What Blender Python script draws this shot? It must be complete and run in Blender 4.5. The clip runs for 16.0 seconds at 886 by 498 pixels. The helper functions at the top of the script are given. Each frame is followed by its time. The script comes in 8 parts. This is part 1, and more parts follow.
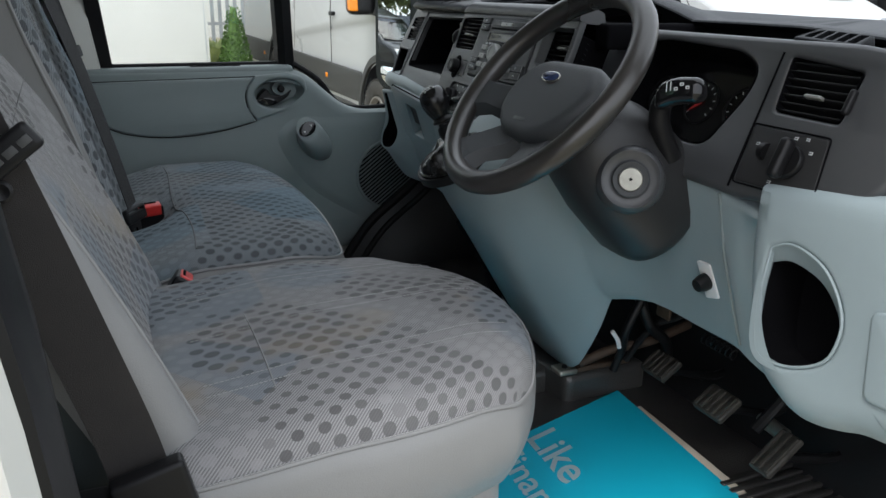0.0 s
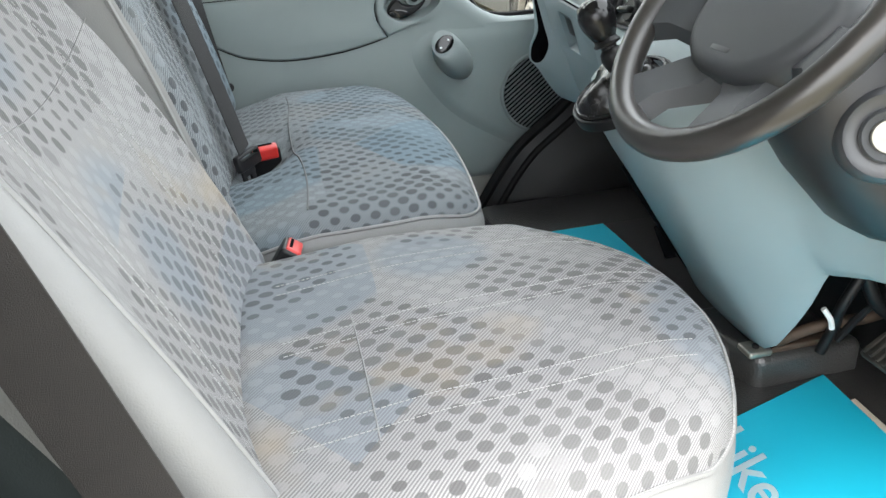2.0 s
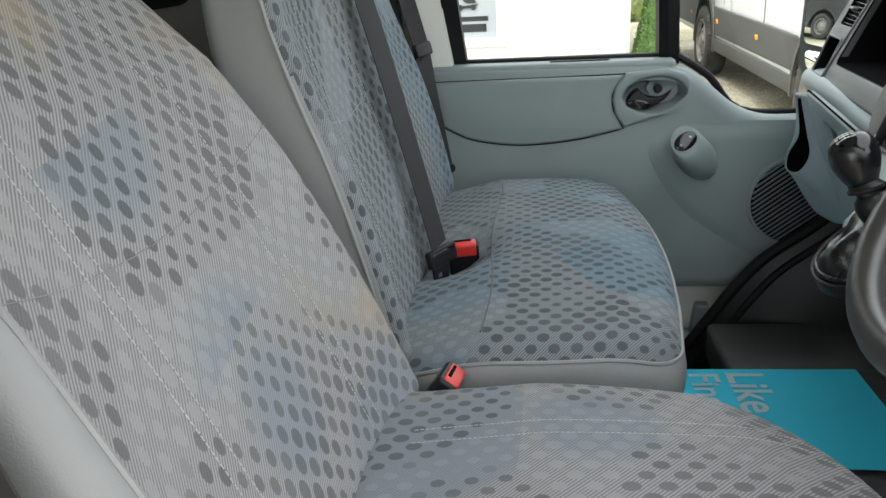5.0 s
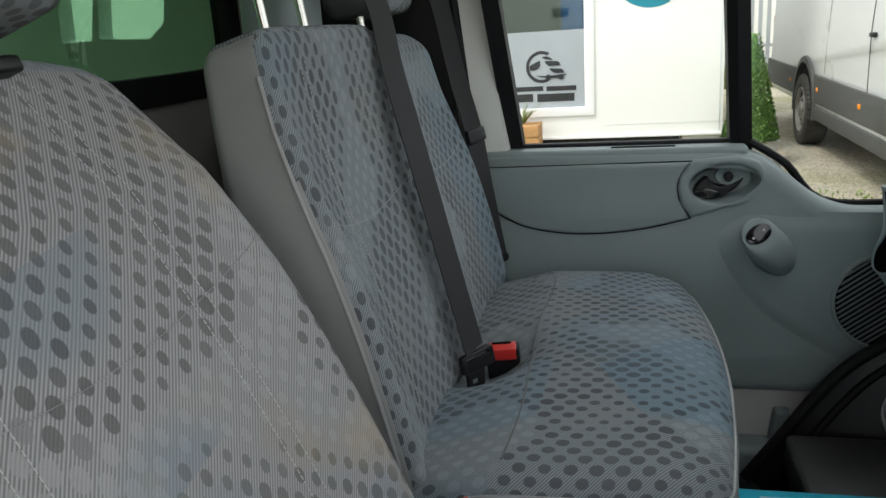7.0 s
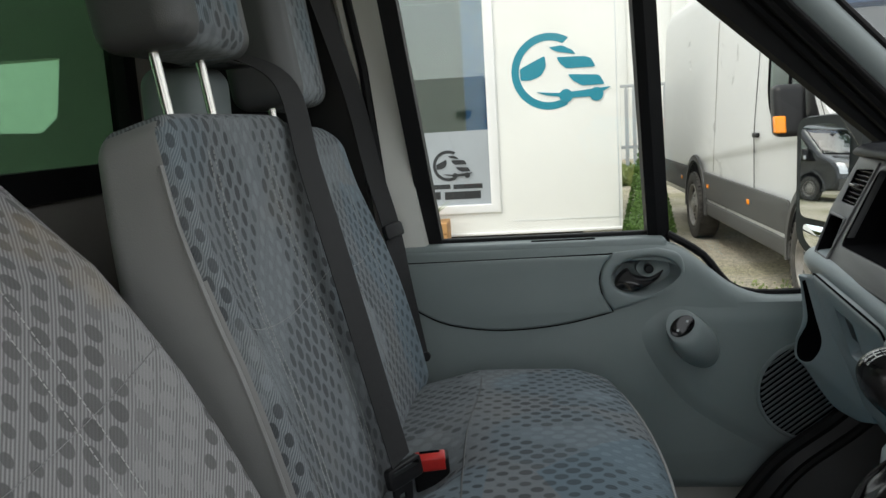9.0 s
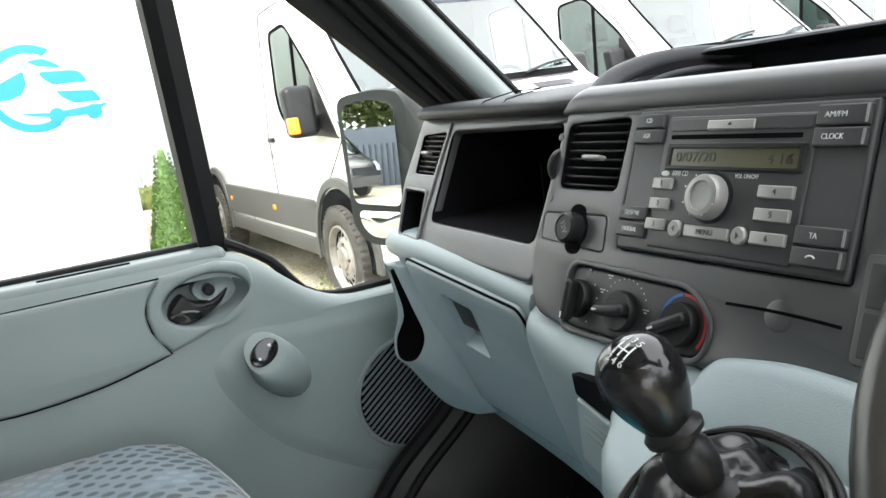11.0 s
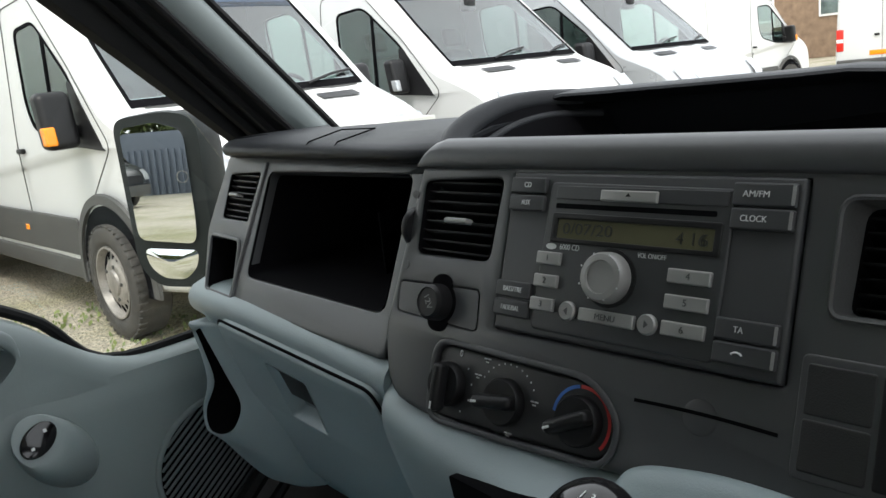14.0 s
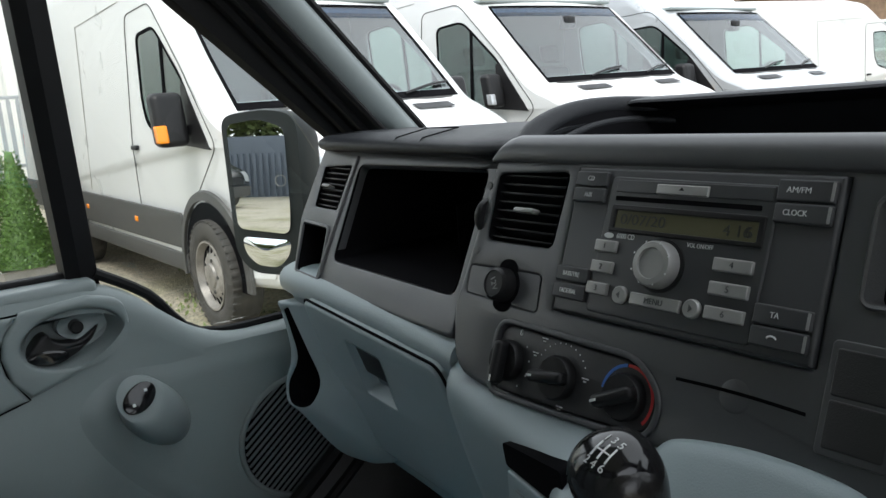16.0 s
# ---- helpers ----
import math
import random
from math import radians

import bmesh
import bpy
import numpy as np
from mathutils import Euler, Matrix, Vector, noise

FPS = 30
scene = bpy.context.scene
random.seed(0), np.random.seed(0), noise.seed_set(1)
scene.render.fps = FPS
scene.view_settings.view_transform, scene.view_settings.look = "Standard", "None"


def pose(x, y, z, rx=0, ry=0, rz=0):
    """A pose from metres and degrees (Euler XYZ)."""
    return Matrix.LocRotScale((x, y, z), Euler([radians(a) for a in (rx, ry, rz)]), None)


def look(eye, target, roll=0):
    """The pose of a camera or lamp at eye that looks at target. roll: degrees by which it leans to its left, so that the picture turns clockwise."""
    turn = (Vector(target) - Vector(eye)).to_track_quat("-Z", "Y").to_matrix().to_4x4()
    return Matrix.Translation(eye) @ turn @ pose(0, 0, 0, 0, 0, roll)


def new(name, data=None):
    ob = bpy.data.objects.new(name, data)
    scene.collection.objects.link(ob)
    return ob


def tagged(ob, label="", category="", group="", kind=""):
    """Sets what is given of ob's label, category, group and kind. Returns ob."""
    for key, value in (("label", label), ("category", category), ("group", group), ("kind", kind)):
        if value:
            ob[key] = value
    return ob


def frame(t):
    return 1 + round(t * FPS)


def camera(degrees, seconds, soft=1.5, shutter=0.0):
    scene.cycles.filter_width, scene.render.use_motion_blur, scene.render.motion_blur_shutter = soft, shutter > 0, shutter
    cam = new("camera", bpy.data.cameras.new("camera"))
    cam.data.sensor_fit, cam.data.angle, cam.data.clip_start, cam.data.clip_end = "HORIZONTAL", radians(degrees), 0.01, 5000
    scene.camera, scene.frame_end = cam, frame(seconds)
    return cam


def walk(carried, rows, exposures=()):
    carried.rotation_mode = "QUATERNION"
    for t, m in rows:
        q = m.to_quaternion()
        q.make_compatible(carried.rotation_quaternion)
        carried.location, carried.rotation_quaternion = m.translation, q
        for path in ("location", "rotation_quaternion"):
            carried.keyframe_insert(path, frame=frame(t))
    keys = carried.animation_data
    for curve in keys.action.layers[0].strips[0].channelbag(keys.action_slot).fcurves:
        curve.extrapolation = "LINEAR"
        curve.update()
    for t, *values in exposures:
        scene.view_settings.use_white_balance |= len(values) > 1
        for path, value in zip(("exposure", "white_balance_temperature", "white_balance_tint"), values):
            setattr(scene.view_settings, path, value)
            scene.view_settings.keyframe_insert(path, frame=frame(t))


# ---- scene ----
cam = camera(58.4, 16.0)
PATH = [
    (0, (0.057, 0.194, 1.64), (0.824, 1.935, 1.023), 0.8),
    (0.5, (0.08, 0.344, 1.628), (0.829, 2.056, 0.914), 0.0),
    (1, (0.104, 0.413, 1.629), (0.764, 2.117, 0.815), -0.9),
    (1.5, (0.141, 0.436, 1.636), (0.625, 2.183, 0.79), -2.8),
    (2, (0.15, 0.436, 1.644), (0.522, 2.206, 0.79), -3.6),
    (2.5, (0.146, 0.437, 1.653), (0.454, 2.223, 0.807), -3.5),
    (3, (0.146, 0.439, 1.662), (0.391, 2.241, 0.831), -3.8),
    (3.5, (0.16, 0.441, 1.67), (0.329, 2.287, 0.918), -4.3),
    (4, (0.192, 0.461, 1.681), (0.205, 2.332, 0.975), -3.9),
    (6.3, (0.317, 0.686, 1.682), (-0.11, 2.512, 0.988), -3.9),
    (6.5, (0.327, 0.68, 1.688), (-0.124, 2.518, 1.043), -4.0),
    (7, (0.314, 0.676, 1.706), (-0.143, 2.547, 1.166), -3.8),
    (7.5, (0.311, 0.666, 1.724), (-0.154, 2.574, 1.349), -3.4),
    (8, (0.313, 0.666, 1.74), (-0.162, 2.577, 1.391), -3.1),
    (8.5, (0.318, 0.685, 1.731), (-0.123, 2.612, 1.425), -3.2),
    (9, (0.282, 0.738, 1.693), (0.058, 2.7, 1.378), -3.5),
    (9.5, (0.233, 0.806, 1.667), (0.478, 2.757, 1.302), -3.3),
    (10, (0.236, 0.89, 1.647), (0.859, 2.75, 1.255), -3.2),
    (10.2, (0.257, 0.934, 1.629), (0.916, 2.786, 1.265), -4.7),
    (12.3, (0.309, 1.143, 1.654), (1.584, 2.597, 1.144), -7.2),
    (12.5, (0.315, 1.155, 1.656), (1.62, 2.581, 1.143), -6.9),
    (13, (0.329, 1.177, 1.664), (1.65, 2.598, 1.176), -6.7),
    (13.5, (0.326, 1.18, 1.676), (1.651, 2.6, 1.199), -6.7),
    (14, (0.313, 1.18, 1.675), (1.645, 2.608, 1.238), -6.4),
    (14.5, (0.281, 1.184, 1.67), (1.538, 2.688, 1.275), -6.2),
    (15, (0.249, 1.186, 1.669), (1.414, 2.764, 1.281), -5.1),
    (15.5, (0.262, 1.171, 1.664), (1.414, 2.759, 1.28), -4.3),
    (16, (0.286, 1.13, 1.661), (1.459, 2.704, 1.281), -4.3),
]
LIGHT = [(0, -0.3, 6150, 10.0), (0.5, 0.9, 6275, 9.5), (1, 1.36, 6400, 9.0), (1.5, 1.47, 6425, 8.8), (2, 1.38, 6450, 8.5), (3.5, 1.1, 6500, 8.0), (4.2, 0.88, 6500, 8.0), (6.3, 0.7, 6500, 8.0), (6.5, 0.64, 6500, 8.0), (7, 0.05, 6500, 8.0), (7.5, -0.1, 6508, 8.2), (8.5, -0.08, 6525, 8.5), (9.5, -0.35, 6541, 8.8), (10, 0.5, 6550, 9.0), (12.3, 1.62, 6734, 9.9), (12.5, 1.62, 6750, 10.0), (13, 1.47, 6625, 9.5), (13.5, 0.76, 6500, 9.0), (14, 0.15, 6460, 9.0), (16, 0, 6300, 9.0)]
walk(cam, [(t, look(eye, target, roll)) for t, eye, target, roll in PATH], LIGHT)

# ---------- daylight: bright overcast sky, weak soft sun ----------
world = bpy.data.worlds.new("world")
scene.world = world
world.use_nodes = True
wn = world.node_tree
sky = wn.nodes.new("ShaderNodeTexSky")
sky.sky_type = "NISHITA"
sky.sun_disc = False
sky.sun_elevation = radians(52)
sky.sun_rotation = radians(238)
sky.air_density, sky.dust_density, sky.ozone_density = 1.0, 4.0, 1.0
haze = wn.nodes.new("ShaderNodeMixRGB")
haze.inputs[0].default_value = 0.75
haze.inputs[2].default_value = (7.65, 7.75, 7.8, 1)
wn.links.new(sky.outputs[0], haze.inputs[1])
wn.links.new(haze.outputs[0], wn.nodes["Background"].inputs[0])
wn.nodes["Background"].inputs[1].default_value = 0.30
sun_data = bpy.data.lights.new("sun", "SUN")
sun_data.energy, sun_data.angle, sun_data.color = 2.2, radians(14), (1.0, 0.96, 0.9)
sun = new("sun", sun_data)
sun.matrix_world = look((-4, -2.5, 11), (0.3, 1.2, 1.2))


# ---------- building tools ----------
from mathutils.geometry import tessellate_polygon


def fr(o, u, v):
    """A local frame: maps (u, v, w) to the world; w points out of the face."""
    o, u, v = Vector(o), Vector(u).normalized(), Vector(v)
    v = (v - u * v.dot(u)).normalized()
    n = u.cross(v)
    return lambda p: o + u * p[0] + v * p[1] + n * p[2]


def same(p):
    return Vector(p)


def thing(name, at, label, category, group="", kind=""):
    e = new(name)
    e.location = at
    e.empty_display_size = 0.05
    bpy.context.view_layer.update()
    return tagged(e, label, category, group, kind)


def finish(bm, mats, name, sharp=38):
    bmesh.ops.recalc_face_normals(bm, faces=bm.faces[:])
    lim = radians(sharp)
    for f in bm.faces:
        f.smooth = True
    for e in bm.edges:
        if len(e.link_faces) == 2 and e.calc_face_angle(0) > lim:
            e.smooth = False
    me = bpy.data.meshes.new(name)
    bm.to_mesh(me)
    bm.free()
    for m in mats if isinstance(mats, (list, tuple)) else [mats]:
        me.materials.append(m)
    return me


def part(name, bm, mats, parent=None, label="", sharp=38):
    ob = new(name, finish(bm, mats, name, sharp))
    if parent is not None:
        ob.parent = parent
        ob.matrix_parent_inverse = parent.matrix_world.inverted()
    return tagged(ob, label) if label else ob


def solo(name, bm, mats, label, category, group="", kind="", sharp=38):
    return tagged(part(name, bm, mats, None, "", sharp), label, category, group, kind)


def add_rbox(bm, lo, hi, r=0.004, n=2, f=None, sub=(1, 1, 1)):
    """A box with rounded edges; f maps every point."""
    lo, hi = Vector(lo), Vector(hi)
    r = max(1e-5, min(r, min(hi[i] - lo[i] for i in range(3)) * 0.499))

    def ticks(a, b, k):
        arc = [r * (1 - math.tan(radians(45) * (n - i) / n)) for i in range(n)] if n else []
        mid = [a + r + (b - a - 2 * r) * i / k for i in range(k + 1)]
        return [a + t for t in arc] + mid + [b - t for t in reversed(arc)]

    T = [ticks(lo[i], hi[i], sub[i]) for i in range(3)]
    seen = {}

    def vert(p):
        key = tuple(round(c, 6) for c in p)
        if key not in seen:
            q = Vector([min(max(p[i], lo[i] + r), hi[i] - r) for i in range(3)])
            d = Vector(p) - q
            if d.length > 1e-9:
                q = q + d.normalized() * r
            seen[key] = bm.verts.new(f(q) if f else q)
        return seen[key]

    for ax in range(3):
        b, c = (ax + 1) % 3, (ax + 2) % 3
        for side in (lo[ax], hi[ax]):
            for i in range(len(T[b]) - 1):
                for j in range(len(T[c]) - 1):
                    quad = []
                    for bi, cj in ((i, j), (i + 1, j), (i + 1, j + 1), (i, j + 1)):
                        p = [0, 0, 0]
                        p[ax], p[b], p[c] = side, T[b][bi], T[c][cj]
                        quad.append(vert(p))
                    if len(set(quad)) == 4:
                        try:
                            bm.faces.new(quad)
                        except ValueError:
                            pass
    return bm


def rbox(lo, hi, r=0.004, n=2, f=None, sub=(1, 1, 1)):
    return add_rbox(bmesh.new(), lo, hi, r, n, f, sub)


def rounded(poly, r, n=4):
    """A polygon with its corners rounded; r may be a list."""
    out = []
    for i, p in enumerate(poly):
        p, a, b = Vector(p), Vector(poly[i - 1]), Vector(poly[(i + 1) % len(poly)])
        rr = r[i] if isinstance(r, (list, tuple)) else r
        d1, d2 = (a - p), (b - p)
        k = min(rr, d1.length * 0.49, d2.length * 0.49)
        if k < 1e-5:
            out.append((p.x, p.y))
            continue
        s, e = p + d1.normalized() * k, p + d2.normalized() * k
        for j in range(n + 1):
            t = j / n
            q = s * (1 - t) ** 2 + p * 2 * t * (1 - t) + e * t * t
            out.append((q.x, q.y))
    return out


def rect(u0, v0, u1, v1, r=0.0, n=4):
    q = [(u0, v0), (u1, v0), (u1, v1), (u0, v1)]
    return rounded(q, r, n) if r else q


def oval(cu, cv, a, b, n=32, turn=0.0):
    c, s = math.cos(radians(turn)), math.sin(radians(turn))
    out = []
    for i in range(n):
        t = 2 * math.pi * i / n
        x, y = a * math.cos(t), b * math.sin(t)
        out.append((cu + x * c - y * s, cv + x * s + y * c))
    return out


def area2(poly):
    return sum(poly[i - 1][0] * p[1] - p[0] * poly[i - 1][1] for i, p in enumerate(poly)) / 2


def inset(poly, d):
    """The polygon moved inwards by d."""
    sgn = 1 if area2(poly) > 0 else -1
    out = []
    for i, p in enumerate(poly):
        p, a, b = Vector(p), Vector(poly[i - 1]), Vector(poly[(i + 1) % len(poly)])
        e1, e2 = (p - a), (b - p)
        e1 = e1.normalized() if e1.length > 1e-9 else e2.normalized()
        e2 = e2.normalized() if e2.length > 1e-9 else e1
        n1, n2 = Vector((-e1.y, e1.x)) * sgn, Vector((-e2.y, e2.x)) * sgn
        m = n1 + n2
        m = m.normalized() if m.length > 1e-6 else n1
        k = d / max(0.5, m.dot(n1))
        out.append((p.x + m.x * k, p.y + m.y * k))
    return out


def add_plate(bm, outer, holes=(), f=same, w0=0.0, w1=0.01, bev=0.0, hole_bev=0.0, back=True, steps=3):
    """A plate cut to an outline, from w0 to w1 along the frame, with holes through it and rounded front edges."""
    def ring(poly, w):
        return [bm.verts.new(f((p[0], p[1], w))) for p in poly]

    def bridge(a, b):
        for i in range(len(a)):
            try:
                bm.faces.new((a[i - 1], a[i], b[i], b[i - 1]))
            except ValueError:
                pass

    sg = 1 if w1 > w0 else -1
    fronts, backs = [], []
    for k, poly in enumerate([outer, *holes]):
        bv = bev if k == 0 else hole_bev
        side = 1 if k == 0 else -1
        a = ring(poly, w0)
        backs.append((poly, a))
        if bv:
            prev, b, loop = a, None, poly
            for s in range(steps + 1):
                t = radians(90) * s / steps
                loop = inset(poly, side * bv * (1 - math.cos(t)))
                b = ring(loop, w1 - sg * bv * (1 - math.sin(t)))
                bridge(prev, b)
                prev = b
            fronts.append((loop, prev))
        else:
            b = ring(poly, w1)
            bridge(a, b)
            fronts.append((poly, b))
    for loops in (fronts, backs) if back else (fronts,):
        flat = [v for _, vs in loops for v in vs]
        for tri in tessellate_polygon([[Vector((p[0], p[1], 0)) for p in poly] for poly, _ in loops]):
            try:
                bm.faces.new([flat[i] for i in tri])
            except ValueError:
                pass
    return bm


def plate(*a, **k):
    return add_plate(bmesh.new(), *a, **k)


def add_tube(bm, pts, r, n=8, closed=False, caps=True, squash=None):
    """A round bar along points; r may be a list."""
    pts = [Vector(p) for p in pts]
    m, rings = len(pts), []
    up = None
    for i, p in enumerate(pts):
        a = pts[i - 1] if (i or closed) else p
        b = pts[(i + 1) % m] if (i + 1 < m or closed) else p
        d = (b - a).normalized()
        if up is None:
            up = d.orthogonal().normalized()
        up = (up - d * up.dot(d)).normalized()
        s = d.cross(up)
        rr = r[i] if isinstance(r, (list, tuple)) else r
        rings.append([bm.verts.new(p + (up * math.cos(2 * math.pi * k / n) + s * math.sin(2 * math.pi * k / n)) * rr) for k in range(n)])
    for i in range(m if closed else m - 1):
        a, b = rings[i], rings[(i + 1) % m]
        sh = 0
        if closed and i == m - 1:
            sh = min(range(n), key=lambda q: (a[0].co - b[q].co).length)
        for k in range(n):
            bm.faces.new((a[k], a[(k + 1) % n], b[(k + 1 + sh) % n], b[(k + sh) % n]))
    if caps and not closed:
        bm.faces.new(rings[0])
        bm.faces.new(rings[-1][::-1])
    return bm


def tube(*a, **k):
    return add_tube(bmesh.new(), *a, **k)


def add_lathe(bm, prof, o, axis, n=24, turn=0.0):
    """A turned form: prof holds (radius, height) along the axis."""
    o, ax = Vector(o), Vector(axis).normalized()
    u = ax.orthogonal().normalized()
    v = ax.cross(u)
    rings = []
    for r, hgt in prof:
        if r < 1e-6:
            rings.append([bm.verts.new(o + ax * hgt)])
        else:
            rings.append([bm.verts.new(o + ax * hgt + (u * math.cos(2 * math.pi * k / n + turn) + v * math.sin(2 * math.pi * k / n + turn)) * r) for k in range(n)])
    for a, b in zip(rings, rings[1:]):
        for k in range(n):
            k2 = (k + 1) % n
            if len(a) == 1 and len(b) > 1:
                bm.faces.new((a[0], b[k2], b[k]))
            elif len(b) == 1 and len(a) > 1:
                bm.faces.new((a[k], a[k2], b[0]))
            elif len(a) > 1:
                bm.faces.new((a[k], a[k2], b[k2], b[k]))
    for ring, fl in ((rings[0], 1), (rings[-1], -1)):
        if len(ring) > 1:
            bm.faces.new(ring[::fl])
    return bm


def lathe(*a, **k):
    return add_lathe(bmesh.new(), *a, **k)


def add_loft(bm, rings, closed=True, caps=True):
    """A skin over rings of points that all have the same count."""
    R = [[bm.verts.new(Vector(p)) for p in ring] for ring in rings]
    for a, b in zip(R, R[1:]):
        m = len(a)
        for k in range(m if closed else m - 1):
            k2 = (k + 1) % m
            try:
                bm.faces.new((a[k], a[k2], b[k2], b[k]))
            except ValueError:
                pass
    if caps and closed:
        for ring, fl in ((R[0], 1), (R[-1], -1)):
            try:
                bm.faces.new(ring[::fl])
            except ValueError:
                pass
    return bm


def loft(*a, **k):
    return add_loft(bmesh.new(), *a, **k)


def spline(pts, n=8):
    """Points along a smooth line through pts."""
    P = [Vector(p) for p in pts]
    out = []
    for i in range(len(P) - 1):
        a, b, c, d = P[max(i - 1, 0)], P[i], P[i + 1], P[min(i + 2, len(P) - 1)]
        for k in range(n):
            t = k / n
            out.append(0.5 * ((2 * b) + (c - a) * t + (2 * a - 5 * b + 4 * c - d) * t * t + (3 * b - a - 3 * c + d) * t ** 3))
    return out + [P[-1]]


def add_band(bm, pts, side, width, thick=0.0016):
    """A flat webbing along points; side gives its width direction at each point."""
    pts = [Vector(p) for p in pts]
    rings = []
    for i, p in enumerate(pts):
        d = (pts[min(i + 1, len(pts) - 1)] - pts[max(i - 1, 0)]).normalized()
        s = Vector(side[i] if isinstance(side, list) else side)
        s = (s - d * s.dot(d)).normalized()
        nn = d.cross(s) * thick / 2
        s = s * width / 2
        rings.append([p - s - nn, p + s - nn, p + s + nn, p - s + nn])
    return add_loft(bm, rings)


def writing(name, body, f, u, v, size, mat, parent, w=0.0006, bold=0.0, turn=0.0, label="", width=None):
    """Letters laid on a frame, centred on (u, v)."""
    cu = bpy.data.curves.new(name, "FONT")
    cu.body, cu.size, cu.align_x, cu.align_y, cu.offset = body, size, "CENTER", "CENTER", bold
    cu.extrude = 0.0002
    tmp = bpy.data.objects.new(name, cu)
    me = bpy.data.meshes.new_from_object(tmp)
    bpy.data.objects.remove(tmp)
    xs = [p.co.x for p in me.vertices] or [0, 1]
    k = width / (max(xs) - min(xs)) if width else 1.0
    c, s = math.cos(radians(turn)), math.sin(radians(turn))
    for p in me.vertices:
        x, y = p.co.x * k, p.co.y
        p.co = f((u + x * c - y * s, v + x * s + y * c, w + p.co.z))
    me.materials.clear()
    me.materials.append(mat)
    ob = new(name, me)
    if parent is not None:
        ob.parent = parent
        ob.matrix_parent_inverse = parent.matrix_world.inverted()
    return tagged(ob, label) if label else ob


def lay_uv(me, fn):
    """Gives the mesh a UV map in metres from each corner's place."""
    uv = me.uv_layers.new(name="UVMap")
    for poly in me.polygons:
        for li in poly.loop_indices:
            co = me.vertices[me.loops[li].vertex_index].co
            uv.data[li].uv = fn(co, poly.normal)


# ---------- materials ----------
def mat(name, col, rough=0.5, metal=0.0, vary=0.12, scale=6.0, bump=0.0, grain=300.0, spec=0.5, stain=0.0, coat=0.0, tone=None):
    """A plain surface with wear at two scales: broad blotches and a fine grain."""
    m = bpy.data.materials.new(name)
    m.use_nodes = True
    nt = m.node_tree
    N, L = nt.nodes, nt.links
    b = N["Principled BSDF"]
    b.inputs["Metallic"].default_value = metal
    b.inputs["Specular IOR Level"].default_value = spec
    b.inputs["Coat Weight"].default_value = coat
    tc = N.new("ShaderNodeTexCoord")
    n1 = N.new("ShaderNodeTexNoise")
    n1.inputs["Scale"].default_value = scale
    n1.inputs["Detail"].default_value = 6
    n1.inputs["Roughness"].default_value = 0.62
    L.new(tc.outputs["Object"], n1.inputs["Vector"])
    ramp = N.new("ShaderNodeValToRGB")
    e = ramp.color_ramp.elements
    e[0].position, e[1].position = 0.3, 0.72
    dark = [c * (1 - vary) for c in col]
    lite = [min(1, c * (1 + vary)) for c in col] if tone is None else list(tone)
    e[0].color, e[1].color = (*dark, 1), (*lite, 1)
    L.new(n1.outputs["Fac"], ramp.inputs["Fac"])
    L.new(ramp.outputs["Color"], b.inputs["Base Color"])
    n2 = N.new("ShaderNodeTexNoise")
    n2.inputs["Scale"].default_value = grain
    n2.inputs["Detail"].default_value = 3
    L.new(tc.outputs["Object"], n2.inputs["Vector"])
    mr = N.new("ShaderNodeMapRange")
    mr.inputs["To Min"].default_value, mr.inputs["To Max"].default_value = max(0.02, rough - 0.1), min(1, rough + 0.1)
    L.new(n1.outputs["Fac"], mr.inputs["Value"])
    L.new(mr.outputs["Result"], b.inputs["Roughness"])
    if bump:
        bp = N.new("ShaderNodeBump")
        bp.inputs["Strength"].default_value = bump
        bp.inputs["Distance"].default_value = 0.001
        L.new(n2.outputs["Fac"], bp.inputs["Height"])
        L.new(bp.outputs["Normal"], b.inputs["Normal"])
    return m


def glass(name, tint=(1, 1, 1), rough=0.0, shine=0.03):
    """Thin pane: mostly clear, with a mirror share that grows at grazing angles."""
    m = bpy.data.materials.new(name)
    m.use_nodes = True
    N, L = m.node_tree.nodes, m.node_tree.links
    N.remove(N["Principled BSDF"])
    t, g, mx, fz = N.new("ShaderNodeBsdfTransparent"), N.new("ShaderNodeBsdfGlossy"), N.new("ShaderNodeMixShader"), N.new("ShaderNodeLayerWeight")
    pw, sc = N.new("ShaderNodeMath"), N.new("ShaderNodeMath")
    pw.operation, pw.inputs[1].default_value = "POWER", 4.0
    sc.operation, sc.inputs[1].default_value, sc.inputs[2].default_value = "MULTIPLY_ADD", 0.55, shine
    t.inputs["Color"].default_value = (*tint, 1)
    g.inputs["Roughness"].default_value = rough
    fz.inputs["Blend"].default_value = 0.5
    L.new(fz.outputs["Facing"], pw.inputs[0])
    L.new(pw.outputs[0], sc.inputs[0])
    L.new(sc.outputs[0], mx.inputs[0])
    L.new(t.outputs[0], mx.inputs[1])
    L.new(g.outputs[0], mx.inputs[2])
    L.new(mx.outputs[0], N["Material Output"].inputs["Surface"])
    return m


